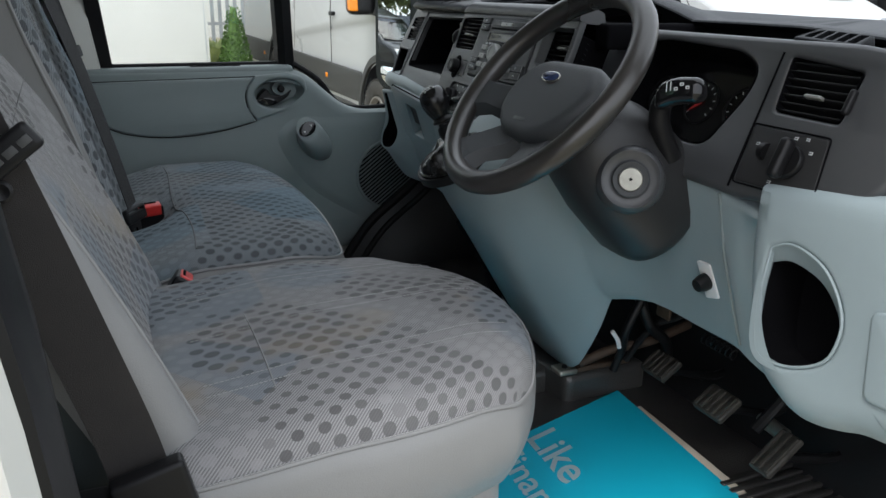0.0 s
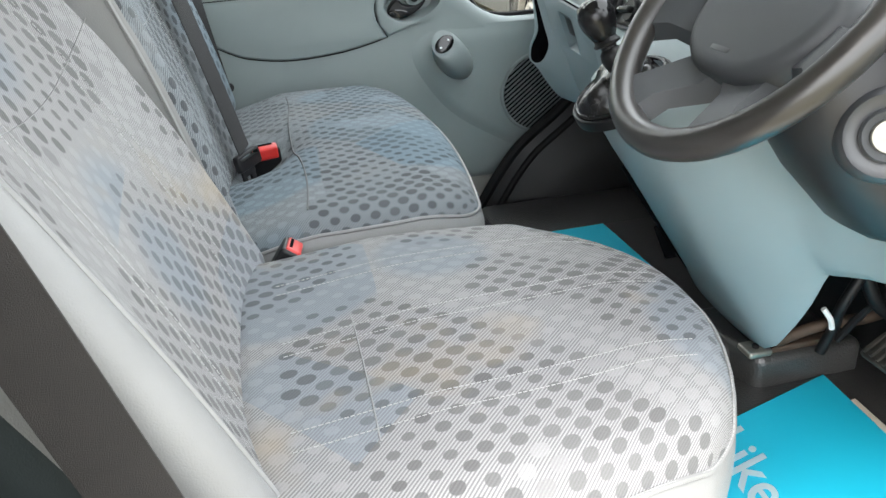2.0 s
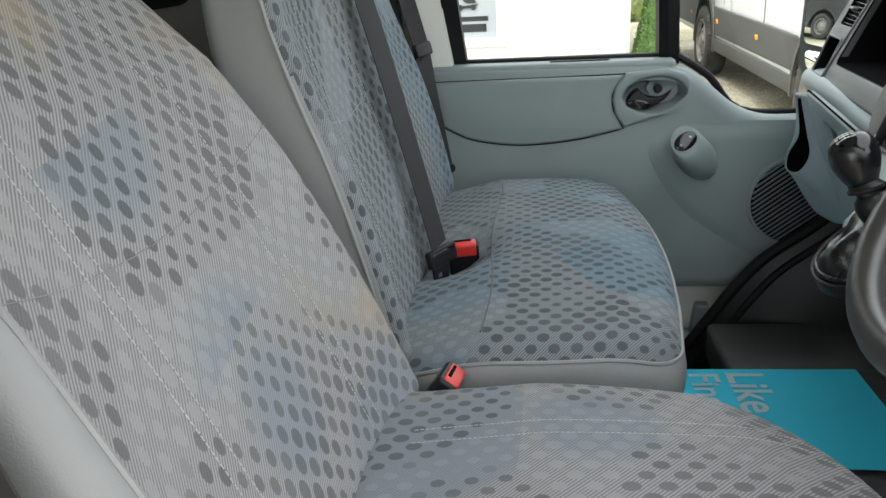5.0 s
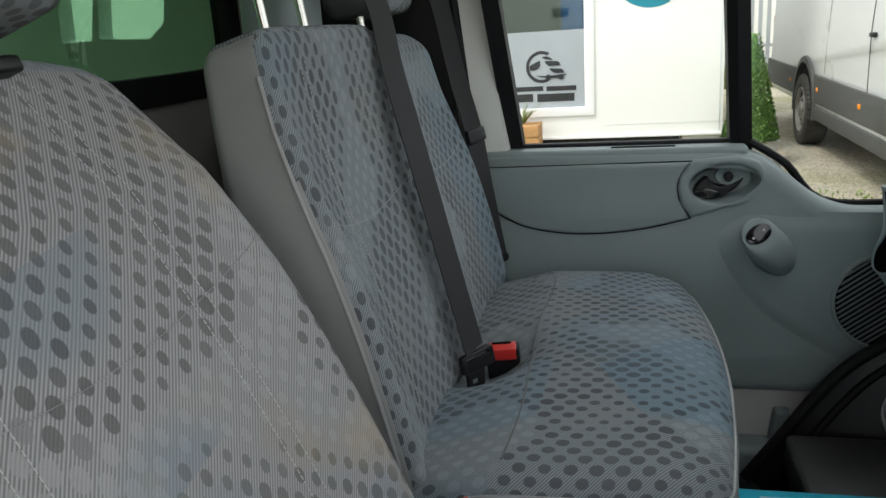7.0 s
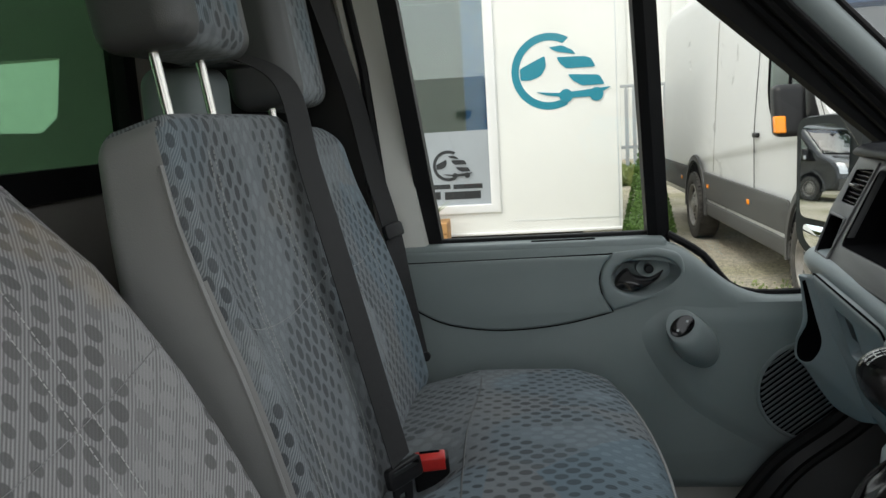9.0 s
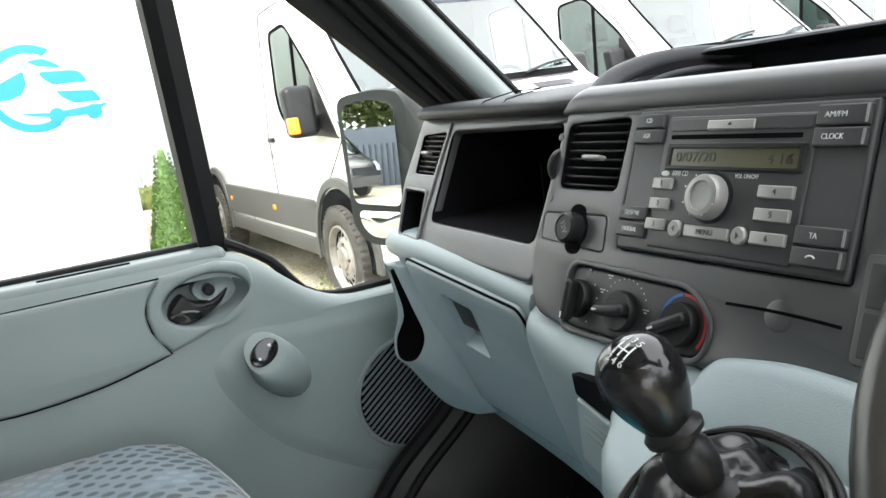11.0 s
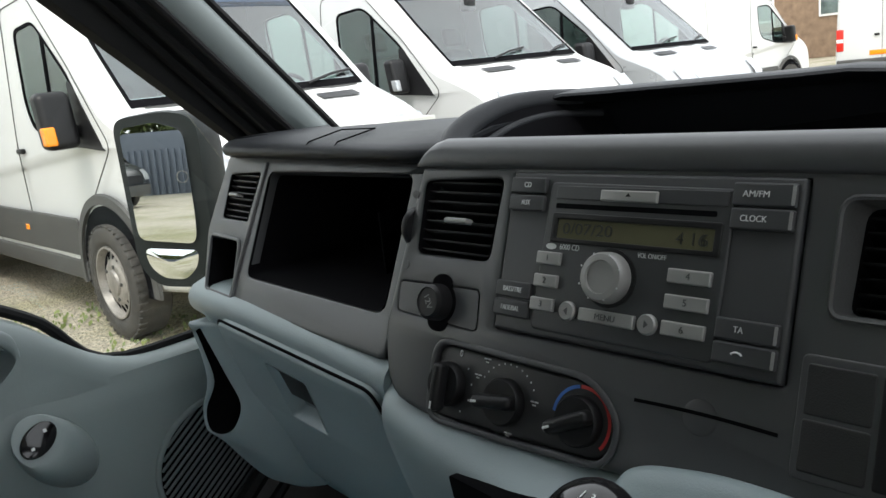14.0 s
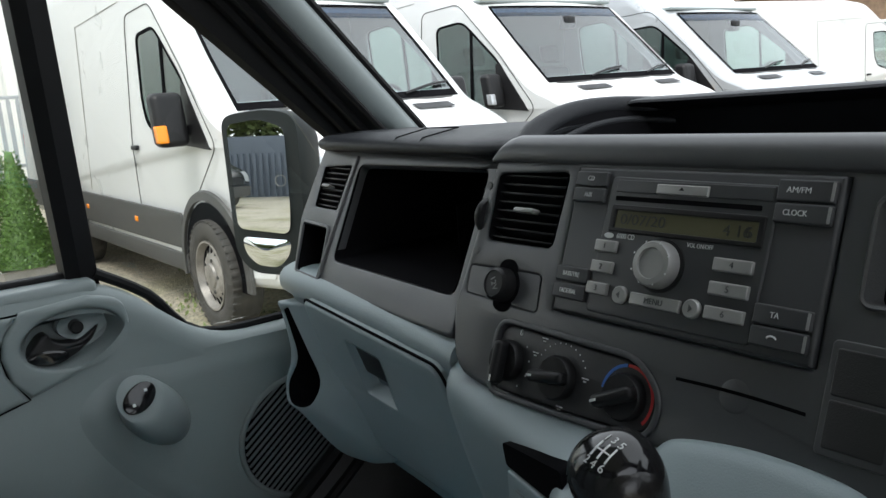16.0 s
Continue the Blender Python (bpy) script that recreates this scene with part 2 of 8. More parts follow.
def fabric(name, grey, blue, deep, dirt, pale=0.12):
    """Woven seat cloth: diagonal twill, a lattice of dots that grow and fade, patches of plain blue weave with crisp round edges."""
    m = bpy.data.materials.new(name)
    m.use_nodes = True
    N, L = m.node_tree.nodes, m.node_tree.links
    b = N["Principled BSDF"]
    b.inputs["Roughness"].default_value = 0.92
    b.inputs["Specular IOR Level"].default_value = 0.12
    b.inputs["Sheen Weight"].default_value = 0.06
    uv = N.new("ShaderNodeTexCoord")
    sep = N.new("ShaderNodeSeparateXYZ")
    L.new(uv.outputs["UV"], sep.inputs[0])

    def ma(op, a, b2=None, c=None):
        n = N.new("ShaderNodeMath")
        n.operation = op
        for i, x in enumerate((a, b2, c)):
            if x is None:
                continue
            if isinstance(x, (int, float)):
                n.inputs[i].default_value = x
            else:
                L.new(x, n.inputs[i])
        return n.outputs[0]

    def span(x, a0, a1, b0, b1, smooth=False):
        n = N.new("ShaderNodeMapRange")
        if smooth:
            n.interpolation_type = "SMOOTHSTEP"
        L.new(x, n.inputs["Value"])
        for k, val in (("From Min", a0), ("From Max", a1), ("To Min", b0), ("To Max", b1)):
            if isinstance(val, (int, float)):
                n.inputs[k].default_value = val
            else:
                L.new(val, n.inputs[k])
        return n.outputs[0]

    def noise_of(vec, scale, detail, off=0.0):
        n = N.new("ShaderNodeTexNoise")
        n.inputs["Scale"].default_value, n.inputs["Detail"].default_value = scale, detail
        if off:
            add = N.new("ShaderNodeVectorMath")
            add.inputs[1].default_value = (off, off * 0.7, 0)
            L.new(vec, add.inputs[0])
            vec = add.outputs[0]
        L.new(vec, n.inputs["Vector"])
        return n.outputs["Fac"]

    # dot lattice
    px, py = 0.0292, 0.0152
    row = ma("DIVIDE", sep.outputs["Y"], py)
    rowi = ma("FLOOR", row)
    odd = ma("MODULO", ma("ABSOLUTE", rowi), 2.0)
    col = ma("ADD", ma("DIVIDE", sep.outputs["X"], px), ma("MULTIPLY", odd, 0.5))
    coli = ma("FLOOR", col)
    fx = ma("MULTIPLY", ma("SUBTRACT", ma("FRACT", col), 0.5), px)
    fy = ma("MULTIPLY", ma("SUBTRACT", ma("FRACT", row), 0.5), py)
    dist = ma("SQRT", ma("ADD", ma("MULTIPLY", ma("MULTIPLY", fx, fx), 0.8), ma("MULTIPLY", ma("MULTIPLY", fy, fy), 1.25)))
    cell = N.new("ShaderNodeCombineXYZ")
    L.new(ma("MULTIPLY", ma("SUBTRACT", coli, ma("MULTIPLY", odd, 0.5)), px), cell.inputs[0])
    L.new(ma("MULTIPLY", rowi, py), cell.inputs[1])
    cell_v = cell.outputs[0]
    chance = N.new("ShaderNodeTexWhiteNoise")
    L.new(cell_v, chance.inputs["Vector"])
    size = ma("ADD", ma("MULTIPLY", chance.outputs["Value"], 0.0008), span(noise_of(cell_v, 8.5, 0.0), 0.32, 0.68, 0.0050, 0.0077))
    inside = span(dist, ma("ADD", size, 0.0005), ma("SUBTRACT", size, 0.0005), 0.0, 1.0)
    # pale dots stand in some patches, dark ones in the rest
    kind = span(noise_of(cell_v, 7.0, 0.0, 3.1), 0.57, 0.59, 0.0, 1.0)
    dark = ma("MULTIPLY_ADD", chance.outputs["Value"], 0.10, span(noise_of(cell_v, 6.0, 0.0, 7.7), 0.35, 0.65, deep * 0.75, deep))
    tone = ma("ADD", ma("MULTIPLY", ma("SUBTRACT", 1.0, kind), ma("SUBTRACT", 1.0, dark)), ma("MULTIPLY", kind, 1.0 + pale))
    # plain blue patches with round edges
    disc = N.new("ShaderNodeTexVoronoi")
    disc.inputs["Scale"].default_value = 4.6
    disc.inputs["Randomness"].default_value = 0.8
    L.new(uv.outputs["UV"], disc.inputs["Vector"])
    spread = N.new("ShaderNodeSeparateColor")
    L.new(disc.outputs["Color"], spread.inputs[0])
    reach = span(spread.outputs[0], 0.15, 1.0, 0.26, 0.74)
    patch = span(disc.outputs["Distance"], ma("ADD", reach, 0.035), ma("SUBTRACT", reach, 0.035), 0.0, 1.0)
    fade = ma("MULTIPLY", patch, span(spread.outputs[1], 0.0, 1.0, 0.35, 1.0))
    base = N.new("ShaderNodeMixRGB")
    base.inputs[1].default_value, base.inputs[2].default_value = (*grey, 1), (*blue, 1)
    L.new(fade, base.inputs[0])
    # twill, calmer in the blue patches and in the dots
    tw = ma("SINE", ma("MULTIPLY", ma("SUBTRACT", sep.outputs["X"], sep.outputs["Y"]), 2 * math.pi / 0.0043))
    amp = ma("MULTIPLY", ma("MULTIPLY_ADD", fade, -0.24, 0.36), ma("MULTIPLY_ADD", inside, -0.78, 1.0))
    yarn = N.new("ShaderNodeTexNoise")
    yarn.inputs["Scale"].default_value = 900.0
    L.new(uv.outputs["UV"], yarn.inputs["Vector"])
    weave = ma("ADD", ma("MULTIPLY_ADD", tw, amp, 1.0), ma("MULTIPLY_ADD", yarn.outputs["Fac"], 0.34, -0.17))
    spot = ma("ADD", ma("SUBTRACT", 1.0, inside), ma("MULTIPLY", inside, tone))
    lev = ma("MULTIPLY", weave, spot)
    rgb = N.new("ShaderNodeCombineXYZ")
    for i in range(3):
        L.new(lev, rgb.inputs[i])
    tint = N.new("ShaderNodeMixRGB")
    tint.blend_type = "MULTIPLY"
    tint.inputs[0].default_value = 1.0
    L.new(base.outputs[0], tint.inputs[1])
    L.new(rgb.outputs[0], tint.inputs[2])
    # soiling
    st = noise_of(uv.outputs["UV"], 6.0, 4.0, 0.35)
    soil = N.new("ShaderNodeMixRGB")
    soil.inputs[2].default_value = (0.34, 0.27, 0.18, 1)
    L.new(span(st, 0.57, 0.76, 0.0, dirt), soil.inputs[0])
    L.new(tint.outputs[0], soil.inputs[1])
    L.new(soil.outputs[0], b.inputs["Base Color"])
    bp = N.new("ShaderNodeBump")
    bp.inputs["Strength"].default_value = 0.3
    bp.inputs["Distance"].default_value = 0.0006
    L.new(tw, bp.inputs["Height"])
    L.new(bp.outputs["Normal"], b.inputs["Normal"])
    return m


M = dict(
    trim=mat("grey_trim", (0.228, 0.266, 0.266), 0.46, bump=0.25, grain=900, vary=0.06, scale=4),
    trim_lo=mat("blue_grey_trim", (0.285, 0.345, 0.36), 0.45, bump=0.25, grain=900, vary=0.06, scale=4),
    dark=mat("dark_dash", (0.053, 0.0545, 0.058), 0.40, spec=0.8, bump=0.07, grain=1500, vary=0.15, scale=5),
    dash_top=mat("dash_top", (0.017, 0.0185, 0.022), 0.48, spec=0.2, bump=0.35, grain=1100, vary=0.15, scale=5),
    black=mat("black_plastic", (0.011, 0.011, 0.012), 0.4, spec=0.28, bump=0.15, grain=900, vary=0.2, scale=9),
    switch=mat("switch_panel", (0.026, 0.026, 0.027), 0.42, bump=0.2, grain=1100, vary=0.12, scale=9),
    gloss=mat("gloss_black", (0.008, 0.008, 0.009), 0.12, vary=0.2, scale=12),
    # soft: matt black parts, and a painted stand-in for shade inside recesses
    soft=mat("soft_black_and_shade", (0.005, 0.005, 0.006), 0.9, spec=0.04, vary=0.2, scale=9),
    rubber=mat("rubber_mat", (0.034, 0.033, 0.032), 0.31, bump=1.0, grain=300, vary=0.35, scale=3.5, tone=(0.075, 0.072, 0.069), spec=0.8),
    ear=mat("mirror_shell", (0.012, 0.016, 0.016), 0.55, spec=0.3, bump=0.2, grain=900, vary=0.2, scale=9),
    seal=mat("rubber_seal", (0.009, 0.009, 0.010), 0.6, spec=0.2, vary=0.2, scale=10),
    vinyl=mat("grey_vinyl", (0.26, 0.26, 0.258), 0.45, bump=0.3, grain=700, vary=0.08, scale=5),
    vinyl_dk=mat("dark_vinyl", (0.075, 0.077, 0.078), 0.5, bump=0.3, grain=700, vary=0.08, scale=5),
    wheel=mat("wheel_foam", (0.024, 0.022, 0.021), 0.30, spec=0.75, bump=0.06, grain=900, vary=0.25, scale=5, tone=(0.042, 0.038, 0.035)),
    pad=mat("airbag_pad", (0.050, 0.053, 0.057), 0.46, bump=0.3, grain=1300, vary=0.1, scale=8),
    web=mat("belt_webbing", (0.02, 0.02, 0.021), 0.8, bump=0.6, grain=1500, vary=0.15, scale=20),
    web_worn=mat("worn_webbing", (0.022, 0.020, 0.0195), 0.75, bump=0.6, grain=1500, vary=0.15, scale=14, tone=(0.036, 0.032, 0.03)),
    shell=mat("seat_shell", (0.040, 0.050, 0.052), 0.5, bump=0.2, grain=900, vary=0.1, scale=6),
    red=mat("red_button", (0.62, 0.035, 0.03), 0.35, vary=0.12, scale=40),
    speaker=mat("speaker_plastic", (0.15, 0.17, 0.172), 0.55, vary=0.1, scale=20),
    stitch=mat("pale_thread", (0.42, 0.42, 0.41), 0.8, vary=0.1, scale=60),
    chrome=mat("bright_steel", (0.62, 0.6, 0.55), 0.25, metal=1.0, vary=0.1, scale=20),
    silver=mat("silver_plastic", (0.31, 0.31, 0.30), 0.35, metal=0.3, vary=0.06, scale=30),
    radio=mat("radio_face", (0.044, 0.046, 0.049), 0.45, vary=0.06, scale=10, bump=0.1, grain=1300),
    lcd=mat("lcd", (0.10, 0.098, 0.058), 0.2, vary=0.05, scale=8),
    lcd_ink=mat("lcd_segments", (0.018, 0.018, 0.012), 0.4, vary=0.05),
    ink=mat("pale_print", (0.62, 0.64, 0.64), 0.5, vary=0.05, scale=40),
    blue_ink=mat("blue_print", (0.05, 0.16, 0.5), 0.5, vary=0.05),
    red_ink=mat("red_print", (0.55, 0.04, 0.04), 0.5, vary=0.05),
    badge=mat("badge_blue", (0.012, 0.025, 0.09), 0.2, vary=0.1, scale=60),
    body=mat("white_body", (0.62, 0.62, 0.58), 0.4, vary=0.06, scale=3),
    lining=mat("headlining", (0.6, 0.6, 0.58), 0.9, vary=0.06, scale=5, bump=0.3, grain=800),
    pillar=mat("pillar_trim", (0.19, 0.22, 0.225), 0.42, vary=0.06, scale=5, bump=0.2, grain=900),
    panel_b=mat("bulkhead_panel", (0.3, 0.28, 0.25), 0.6, vary=0.1, scale=4),
    paper=mat("blue_paper", (0.015, 0.52, 0.72), 0.55, vary=0.05, scale=5),
    paper_w=mat("pale_paper", (0.7, 0.62, 0.52), 0.6, vary=0.08, scale=8),
    white_ink=mat("white_print", (0.82, 0.84, 0.85), 0.5, vary=0.03),
    leather=mat("gaiter_leather", (0.008, 0.0075, 0.0075), 0.24, bump=0.25, grain=500, vary=0.3, scale=16),
    bracket=mat("zinc_metal", (0.35, 0.34, 0.3), 0.45, metal=0.8, vary=0.25, scale=40),
    rust=mat("brown_metal", (0.075, 0.048, 0.032), 0.7, vary=0.4, scale=30),
    pedal=mat("worn_pedal", (0.03, 0.027, 0.024), 0.6, vary=0.5, scale=60, tone=(0.065, 0.06, 0.05)),
    van=mat("van_white", (0.63, 0.64, 0.64), 0.3, vary=0.03, scale=1.5, coat=0.3),
    van_silver=mat("van_silver", (0.5, 0.52, 0.54), 0.3, metal=0.4, vary=0.04, scale=1.5, coat=0.3),
    clad=mat("grey_cladding", (0.058, 0.058, 0.056), 0.6, vary=0.25, scale=3),
    tyre=mat("tyre_rubber", (0.03, 0.029, 0.027), 0.8, vary=0.3, scale=10, bump=0.5, grain=90, tone=(0.075, 0.07, 0.062)),
    rim=mat("steel_rim", (0.27, 0.255, 0.235), 0.45, metal=0.3, vary=0.35, scale=14),
    amber=mat("amber_lens", (0.9, 0.28, 0.01), 0.2, vary=0.1, scale=30),
    redlens=mat("red_lens", (0.6, 0.03, 0.02), 0.2, vary=0.1, scale=30),
    lamp=mat("lamp_lens", (0.5, 0.52, 0.54), 0.12, metal=0.5, vary=0.3, scale=12),
    cabin=mat("cabin_white", (0.78, 0.78, 0.75), 0.5, vary=0.05, scale=1.2),
    upvc=mat("white_frame", (0.8, 0.8, 0.8), 0.3, vary=0.03, scale=3),
    teal=mat("teal_vinyl", (0.006, 0.215, 0.30), 0.4, vary=0.04, scale=4),
    blue_film=mat("blue_film", (0.03, 0.16, 0.55), 0.35, vary=0.1, scale=2),
    film=mat("grey_film", (0.34, 0.37, 0.40), 0.4, vary=0.08, scale=2),
    frost=mat("frosted_film", (0.6, 0.63, 0.65), 0.5, vary=0.05, scale=2),
    sign=mat("black_film", (0.02, 0.022, 0.025), 0.4, vary=0.1, scale=4),
    gap_shade=mat("dark_gap_shade", (0.03, 0.03, 0.03), 0.9, vary=0.4, scale=5),
    concrete=mat("pale_block", (0.5, 0.48, 0.42), 0.9, vary=0.2, scale=6),
    fence=mat("galvanised_steel", (0.42, 0.44, 0.45), 0.5, metal=0.3, vary=0.12, scale=4),
    sheet=mat("grey_sheet_steel", (0.1, 0.115, 0.14), 0.5, vary=0.12, scale=2),
    brick=mat("brown_brick", (0.22, 0.15, 0.10), 0.9, vary=0.3, scale=3, bump=0.4, grain=60),
    tiles=mat("roof_tiles", (0.17, 0.12, 0.09), 0.9, vary=0.3, scale=2),
    wood=mat("planter_wood", (0.45, 0.24, 0.09), 0.7, vary=0.3, scale=12),
    plant_pot=mat("grey_planter", (0.3, 0.29, 0.27), 0.8, vary=0.15, scale=6),
    leaf=mat("box_leaf", (0.06, 0.15, 0.025), 0.5, vary=0.5, scale=40, tone=(0.17, 0.30, 0.07)),
    grass=mat("grass_blade", (0.09, 0.14, 0.03), 0.6, vary=0.4, scale=9, tone=(0.2, 0.24, 0.07)),
    bark=mat("bark", (0.12, 0.1, 0.07), 0.9, vary=0.3, scale=10),
    tree=mat("tree_leaf", (0.07, 0.11, 0.03), 0.6, vary=0.5, scale=3, tone=(0.16, 0.19, 0.06)),
    dkvan=mat("dark_van_paint", (0.02, 0.022, 0.025), 0.25, vary=0.1, scale=2, coat=0.4),
    vglass=mat("dark_glass", (0.07, 0.10, 0.10), 0.05, vary=0.4, scale=1.3, tone=(0.20, 0.26, 0.255)),
)
M["cloth"] = fabric("seat_cloth", (0.188, 0.205, 0.218), (0.146, 0.196, 0.232), 0.52, 0.12, 0.20)
M["cloth_worn"] = fabric("worn_seat_cloth", (0.262, 0.258, 0.259), (0.210, 0.232, 0.256), 0.44, 0.7, 0.13)
M["clear"] = glass("clear_pane", (0.97, 0.985, 0.975))
M["van_pane"] = glass("van_pane", (0.80, 0.90, 0.92), 0.0, 0.19)
M["side_pane"] = glass("side_pane", (0.70, 0.82, 0.77), 0.0, 0.17)
M["sun_strip"] = glass("sun_strip", (0.22, 0.30, 0.42), 0.0, 0.06)
M["green"] = glass("green_pane", (0.44, 0.64, 0.50), 0.0, 0.14)

mm = bpy.data.materials.new("mirror_glass")
mm.use_nodes = True
mm.node_tree.nodes["Principled BSDF"].inputs["Metallic"].default_value = 1.0
mm.node_tree.nodes["Principled BSDF"].inputs["Roughness"].default_value = 0.01
mm.node_tree.nodes["Principled BSDF"].inputs["Base Color"].default_value = (0.82, 0.85, 0.86, 1)
M["mirror"] = mm

# gravel: pale stones of several sizes with damp patches and moss
gm = bpy.data.materials.new("gravel")
gm.use_nodes = True
gN, gL = gm.node_tree.nodes, gm.node_tree.links
gb = gN["Principled BSDF"]
gb.inputs["Roughness"].default_value = 0.95
gt = gN.new("ShaderNodeTexCoord")
gv = gN.new("ShaderNodeTexVoronoi")
gv.inputs["Scale"].default_value = 52.0
gn = gN.new("ShaderNodeTexNoise")
gn.inputs["Scale"].default_value = 0.9
gn.inputs["Detail"].default_value = 8
gr = gN.new("ShaderNodeValToRGB")
gr.color_ramp.elements[0].color = (0.10, 0.088, 0.07, 1)
gr.color_ramp.elements[1].color = (0.62, 0.57, 0.47, 1)
g2 = gN.new("ShaderNodeValToRGB")
g2.color_ramp.elements[0].position, g2.color_ramp.elements[0].color = 0.42, (0.44, 0.42, 0.37, 1)
g2.color_ramp.elements[1].position, g2.color_ramp.elements[1].color = 0.66, (0.27, 0.27, 0.17, 1)
gx = gN.new("ShaderNodeMixRGB")
gx.blend_type, gx.inputs[0].default_value = "OVERLAY", 0.7
gbp = gN.new("ShaderNodeBump")
gbp.inputs["Strength"].default_value, gbp.inputs["Distance"].default_value = 0.8, 0.02
for a, b2 in ((gt.outputs["Object"], gv.inputs["Vector"]), (gt.outputs["Object"], gn.inputs["Vector"]), (gv.outputs["Color"], gr.inputs["Fac"]), (gn.outputs["Fac"], g2.inputs["Fac"]), (g2.outputs[0], gx.inputs[1]), (gr.outputs[0], gx.inputs[2]), (gx.outputs[0], gb.inputs["Base Color"]), (gv.outputs["Distance"], gbp.inputs["Height"]), (gbp.outputs[0], gb.inputs["Normal"])):
    gL.new(a, b2)
M["gravel"] = gm


# ---------- the cab: floor, walls, roof, pillars ----------
YC = 1.445          # middle of the cab
GROUND = 0.33
FLOOR = 0.93


def wall_xz(y0, y1):
    """Frame for a wall along x: u is x, v is z, w runs from y0 towards y1."""
    s = 1 if y1 > y0 else -1
    return lambda p: Vector((p[0], y0 + s * p[2], p[1]))


bm = rbox((-0.42, 0.76, 0.85), (1.02, 1.925, FLOOR), 0.012, 3)
add_rbox(bm, (0.60, 1.90, 0.85), (1.02, 2.12, FLOOR - 0.002), 0.012, 3)
# raised tunnel cover and moulded ledges under the dash
add_rbox(bm, (0.785, 1.283, FLOOR - 0.02), (0.965, 1.45, FLOOR + 0.052), 0.016, 3, lambda p: Vector((p[0] - 0.25 * (p[1] - 1.283), p[1], p[2])))
add_rbox(bm, (0.735, 1.335, FLOOR - 0.02), (0.83, 1.45, FLOOR + 0.048), 0.018, 3)
solo("floor", bm, M["rubber"], "black moulded rubber cab floor, dusty", "floor", kind="structure")
bm = loft([[(0.98, y, FLOOR - 0.03), (1.18, y, 1.18), (1.22, y, 1.5), (1.3, y, 1.5), (1.3, y, 0.85), (0.98, y, 0.85)] for y in (0.72, 1.0, 1.5, 2.0, 2.3)])
solo("firewall", bm, M["black"], "black rubber-covered front bulkhead below the dash", "wall", kind="structure")

# kick panel in front of the passenger door: a black curved wall with a raised door seal
edge = [(0.54, 0.80), (0.617, 0.917), (0.665, 0.99), (0.719, 1.054), (0.812, 1.125), (0.88, 1.19), (0.94, 1.27), (0.985, 1.36)]
line = spline([(x, 2.165, z) for x, z in edge], 5)
bm = loft([[(p.x, 2.17, p.z), (p.x + 0.05, 2.14, p.z - 0.03), (p.x + 0.16, 2.11, p.z - 0.05), (p.x + 0.5, 2.10, p.z - 0.02)] for p in line], closed=False)
kick = solo("kick_panel", bm, M["black"], "black rubber kick panel in front of the door", "panel", kind="structure")
solo("door_seal", add_tube(tube(line, 0.013, 8), [p + Vector((0.035, -0.012, -0.02)) for p in line], 0.009, 8), M["seal"], "black rubber seal round the door opening", "seal", kind="structure")

# step well by the passenger door
bm = rbox((-0.2, 1.88, 0.60), (0.98, 2.36, 0.66), 0.01)
add_rbox(bm, (-0.2, 1.88, 0.62), (0.98, 1.91, 0.86), 0.006)
for k in range(6):
    add_rbox(bm, (-0.15 + 0.12 * k, 1.95, 0.655), (-0.06 + 0.12 * k, 2.2, 0.668), 0.005, 2)
solo("step_well", bm, M["black"], "black plastic entry step inside the passenger door", "step", kind="structure")

# bulkhead behind the seats, with a window
f = lambda p: Vector((-0.40 - p[2], p[0], p[1]))
bm = plate(rect(0.66, 0.6, 2.3, 2.3), [rect(0.82, 1.635, 2.06, 2.16, 0.06)], f, 0.0, 0.03)
solo("wall_rear", bm, M["panel_b"], "beige-grey steel bulkhead behind the seats", "wall", kind="structure")
win = thing("window_1", (-0.41, YC, 1.63), "green-tinted bulkhead window in a black rubber seal", "window", kind="structure")
part("window_seal", plate(rect(0.80, 1.615, 2.08, 2.18, 0.07), [rect(0.84, 1.66, 2.04, 2.14, 0.05)], f, -0.014, 0.02, 0.006), M["seal"], win)
pane = part("pane", plate(rect(0.83, 1.645, 2.05, 2.15, 0.05), (), f, 0.008, 0.012), M["green"], win, "green-tinted glass")
bm = bmesh.new()
for k in range(5):
    add_rbox(bm, (-0.4075, 1.752 + 0.002 * k, 1.632 + 0.0065 * k), (-0.4068, 1.772 - 0.002 * k, 1.6345 + 0.0065 * k), 0.0002, 1)
part("glass_mark", bm, M["leaf"], win, "small printed glass mark")
# load space seen through it; two wall holes imitate bright reflections in the glass
bm = bmesh.new()
for lo, hi in (((-2.6, 0.55, 0.8), (-0.44, 0.6, 2.4)), ((-2.65, 0.55, 2.4), (-0.44, 2.35, 2.44)), ((-2.65, 0.55, 0.76), (-0.44, 2.35, 0.8))):
    add_rbox(bm, lo, hi, 0.005, 1)
add_plate(bm, [(-2.6, 0.8), (-0.44, 0.8), (-0.44, 2.4), (-2.6, 2.4)], [rounded([(-0.94, 1.722), (-0.862, 1.724), (-0.842, 1.81), (-0.842, 1.87), (-0.93, 1.87)], 0.008, 3), rounded([(-0.842, 1.726), (-0.715, 1.72), (-0.676, 1.752), (-0.655, 1.87), (-0.822, 1.87)], 0.008, 3)], wall_xz(2.3, 2.4), 0.0, 0.05)
solo("load_space", bm, M["body"], "bare load space behind the bulkhead, rear open, two holes added as bright reflections", "wall", kind="structure")

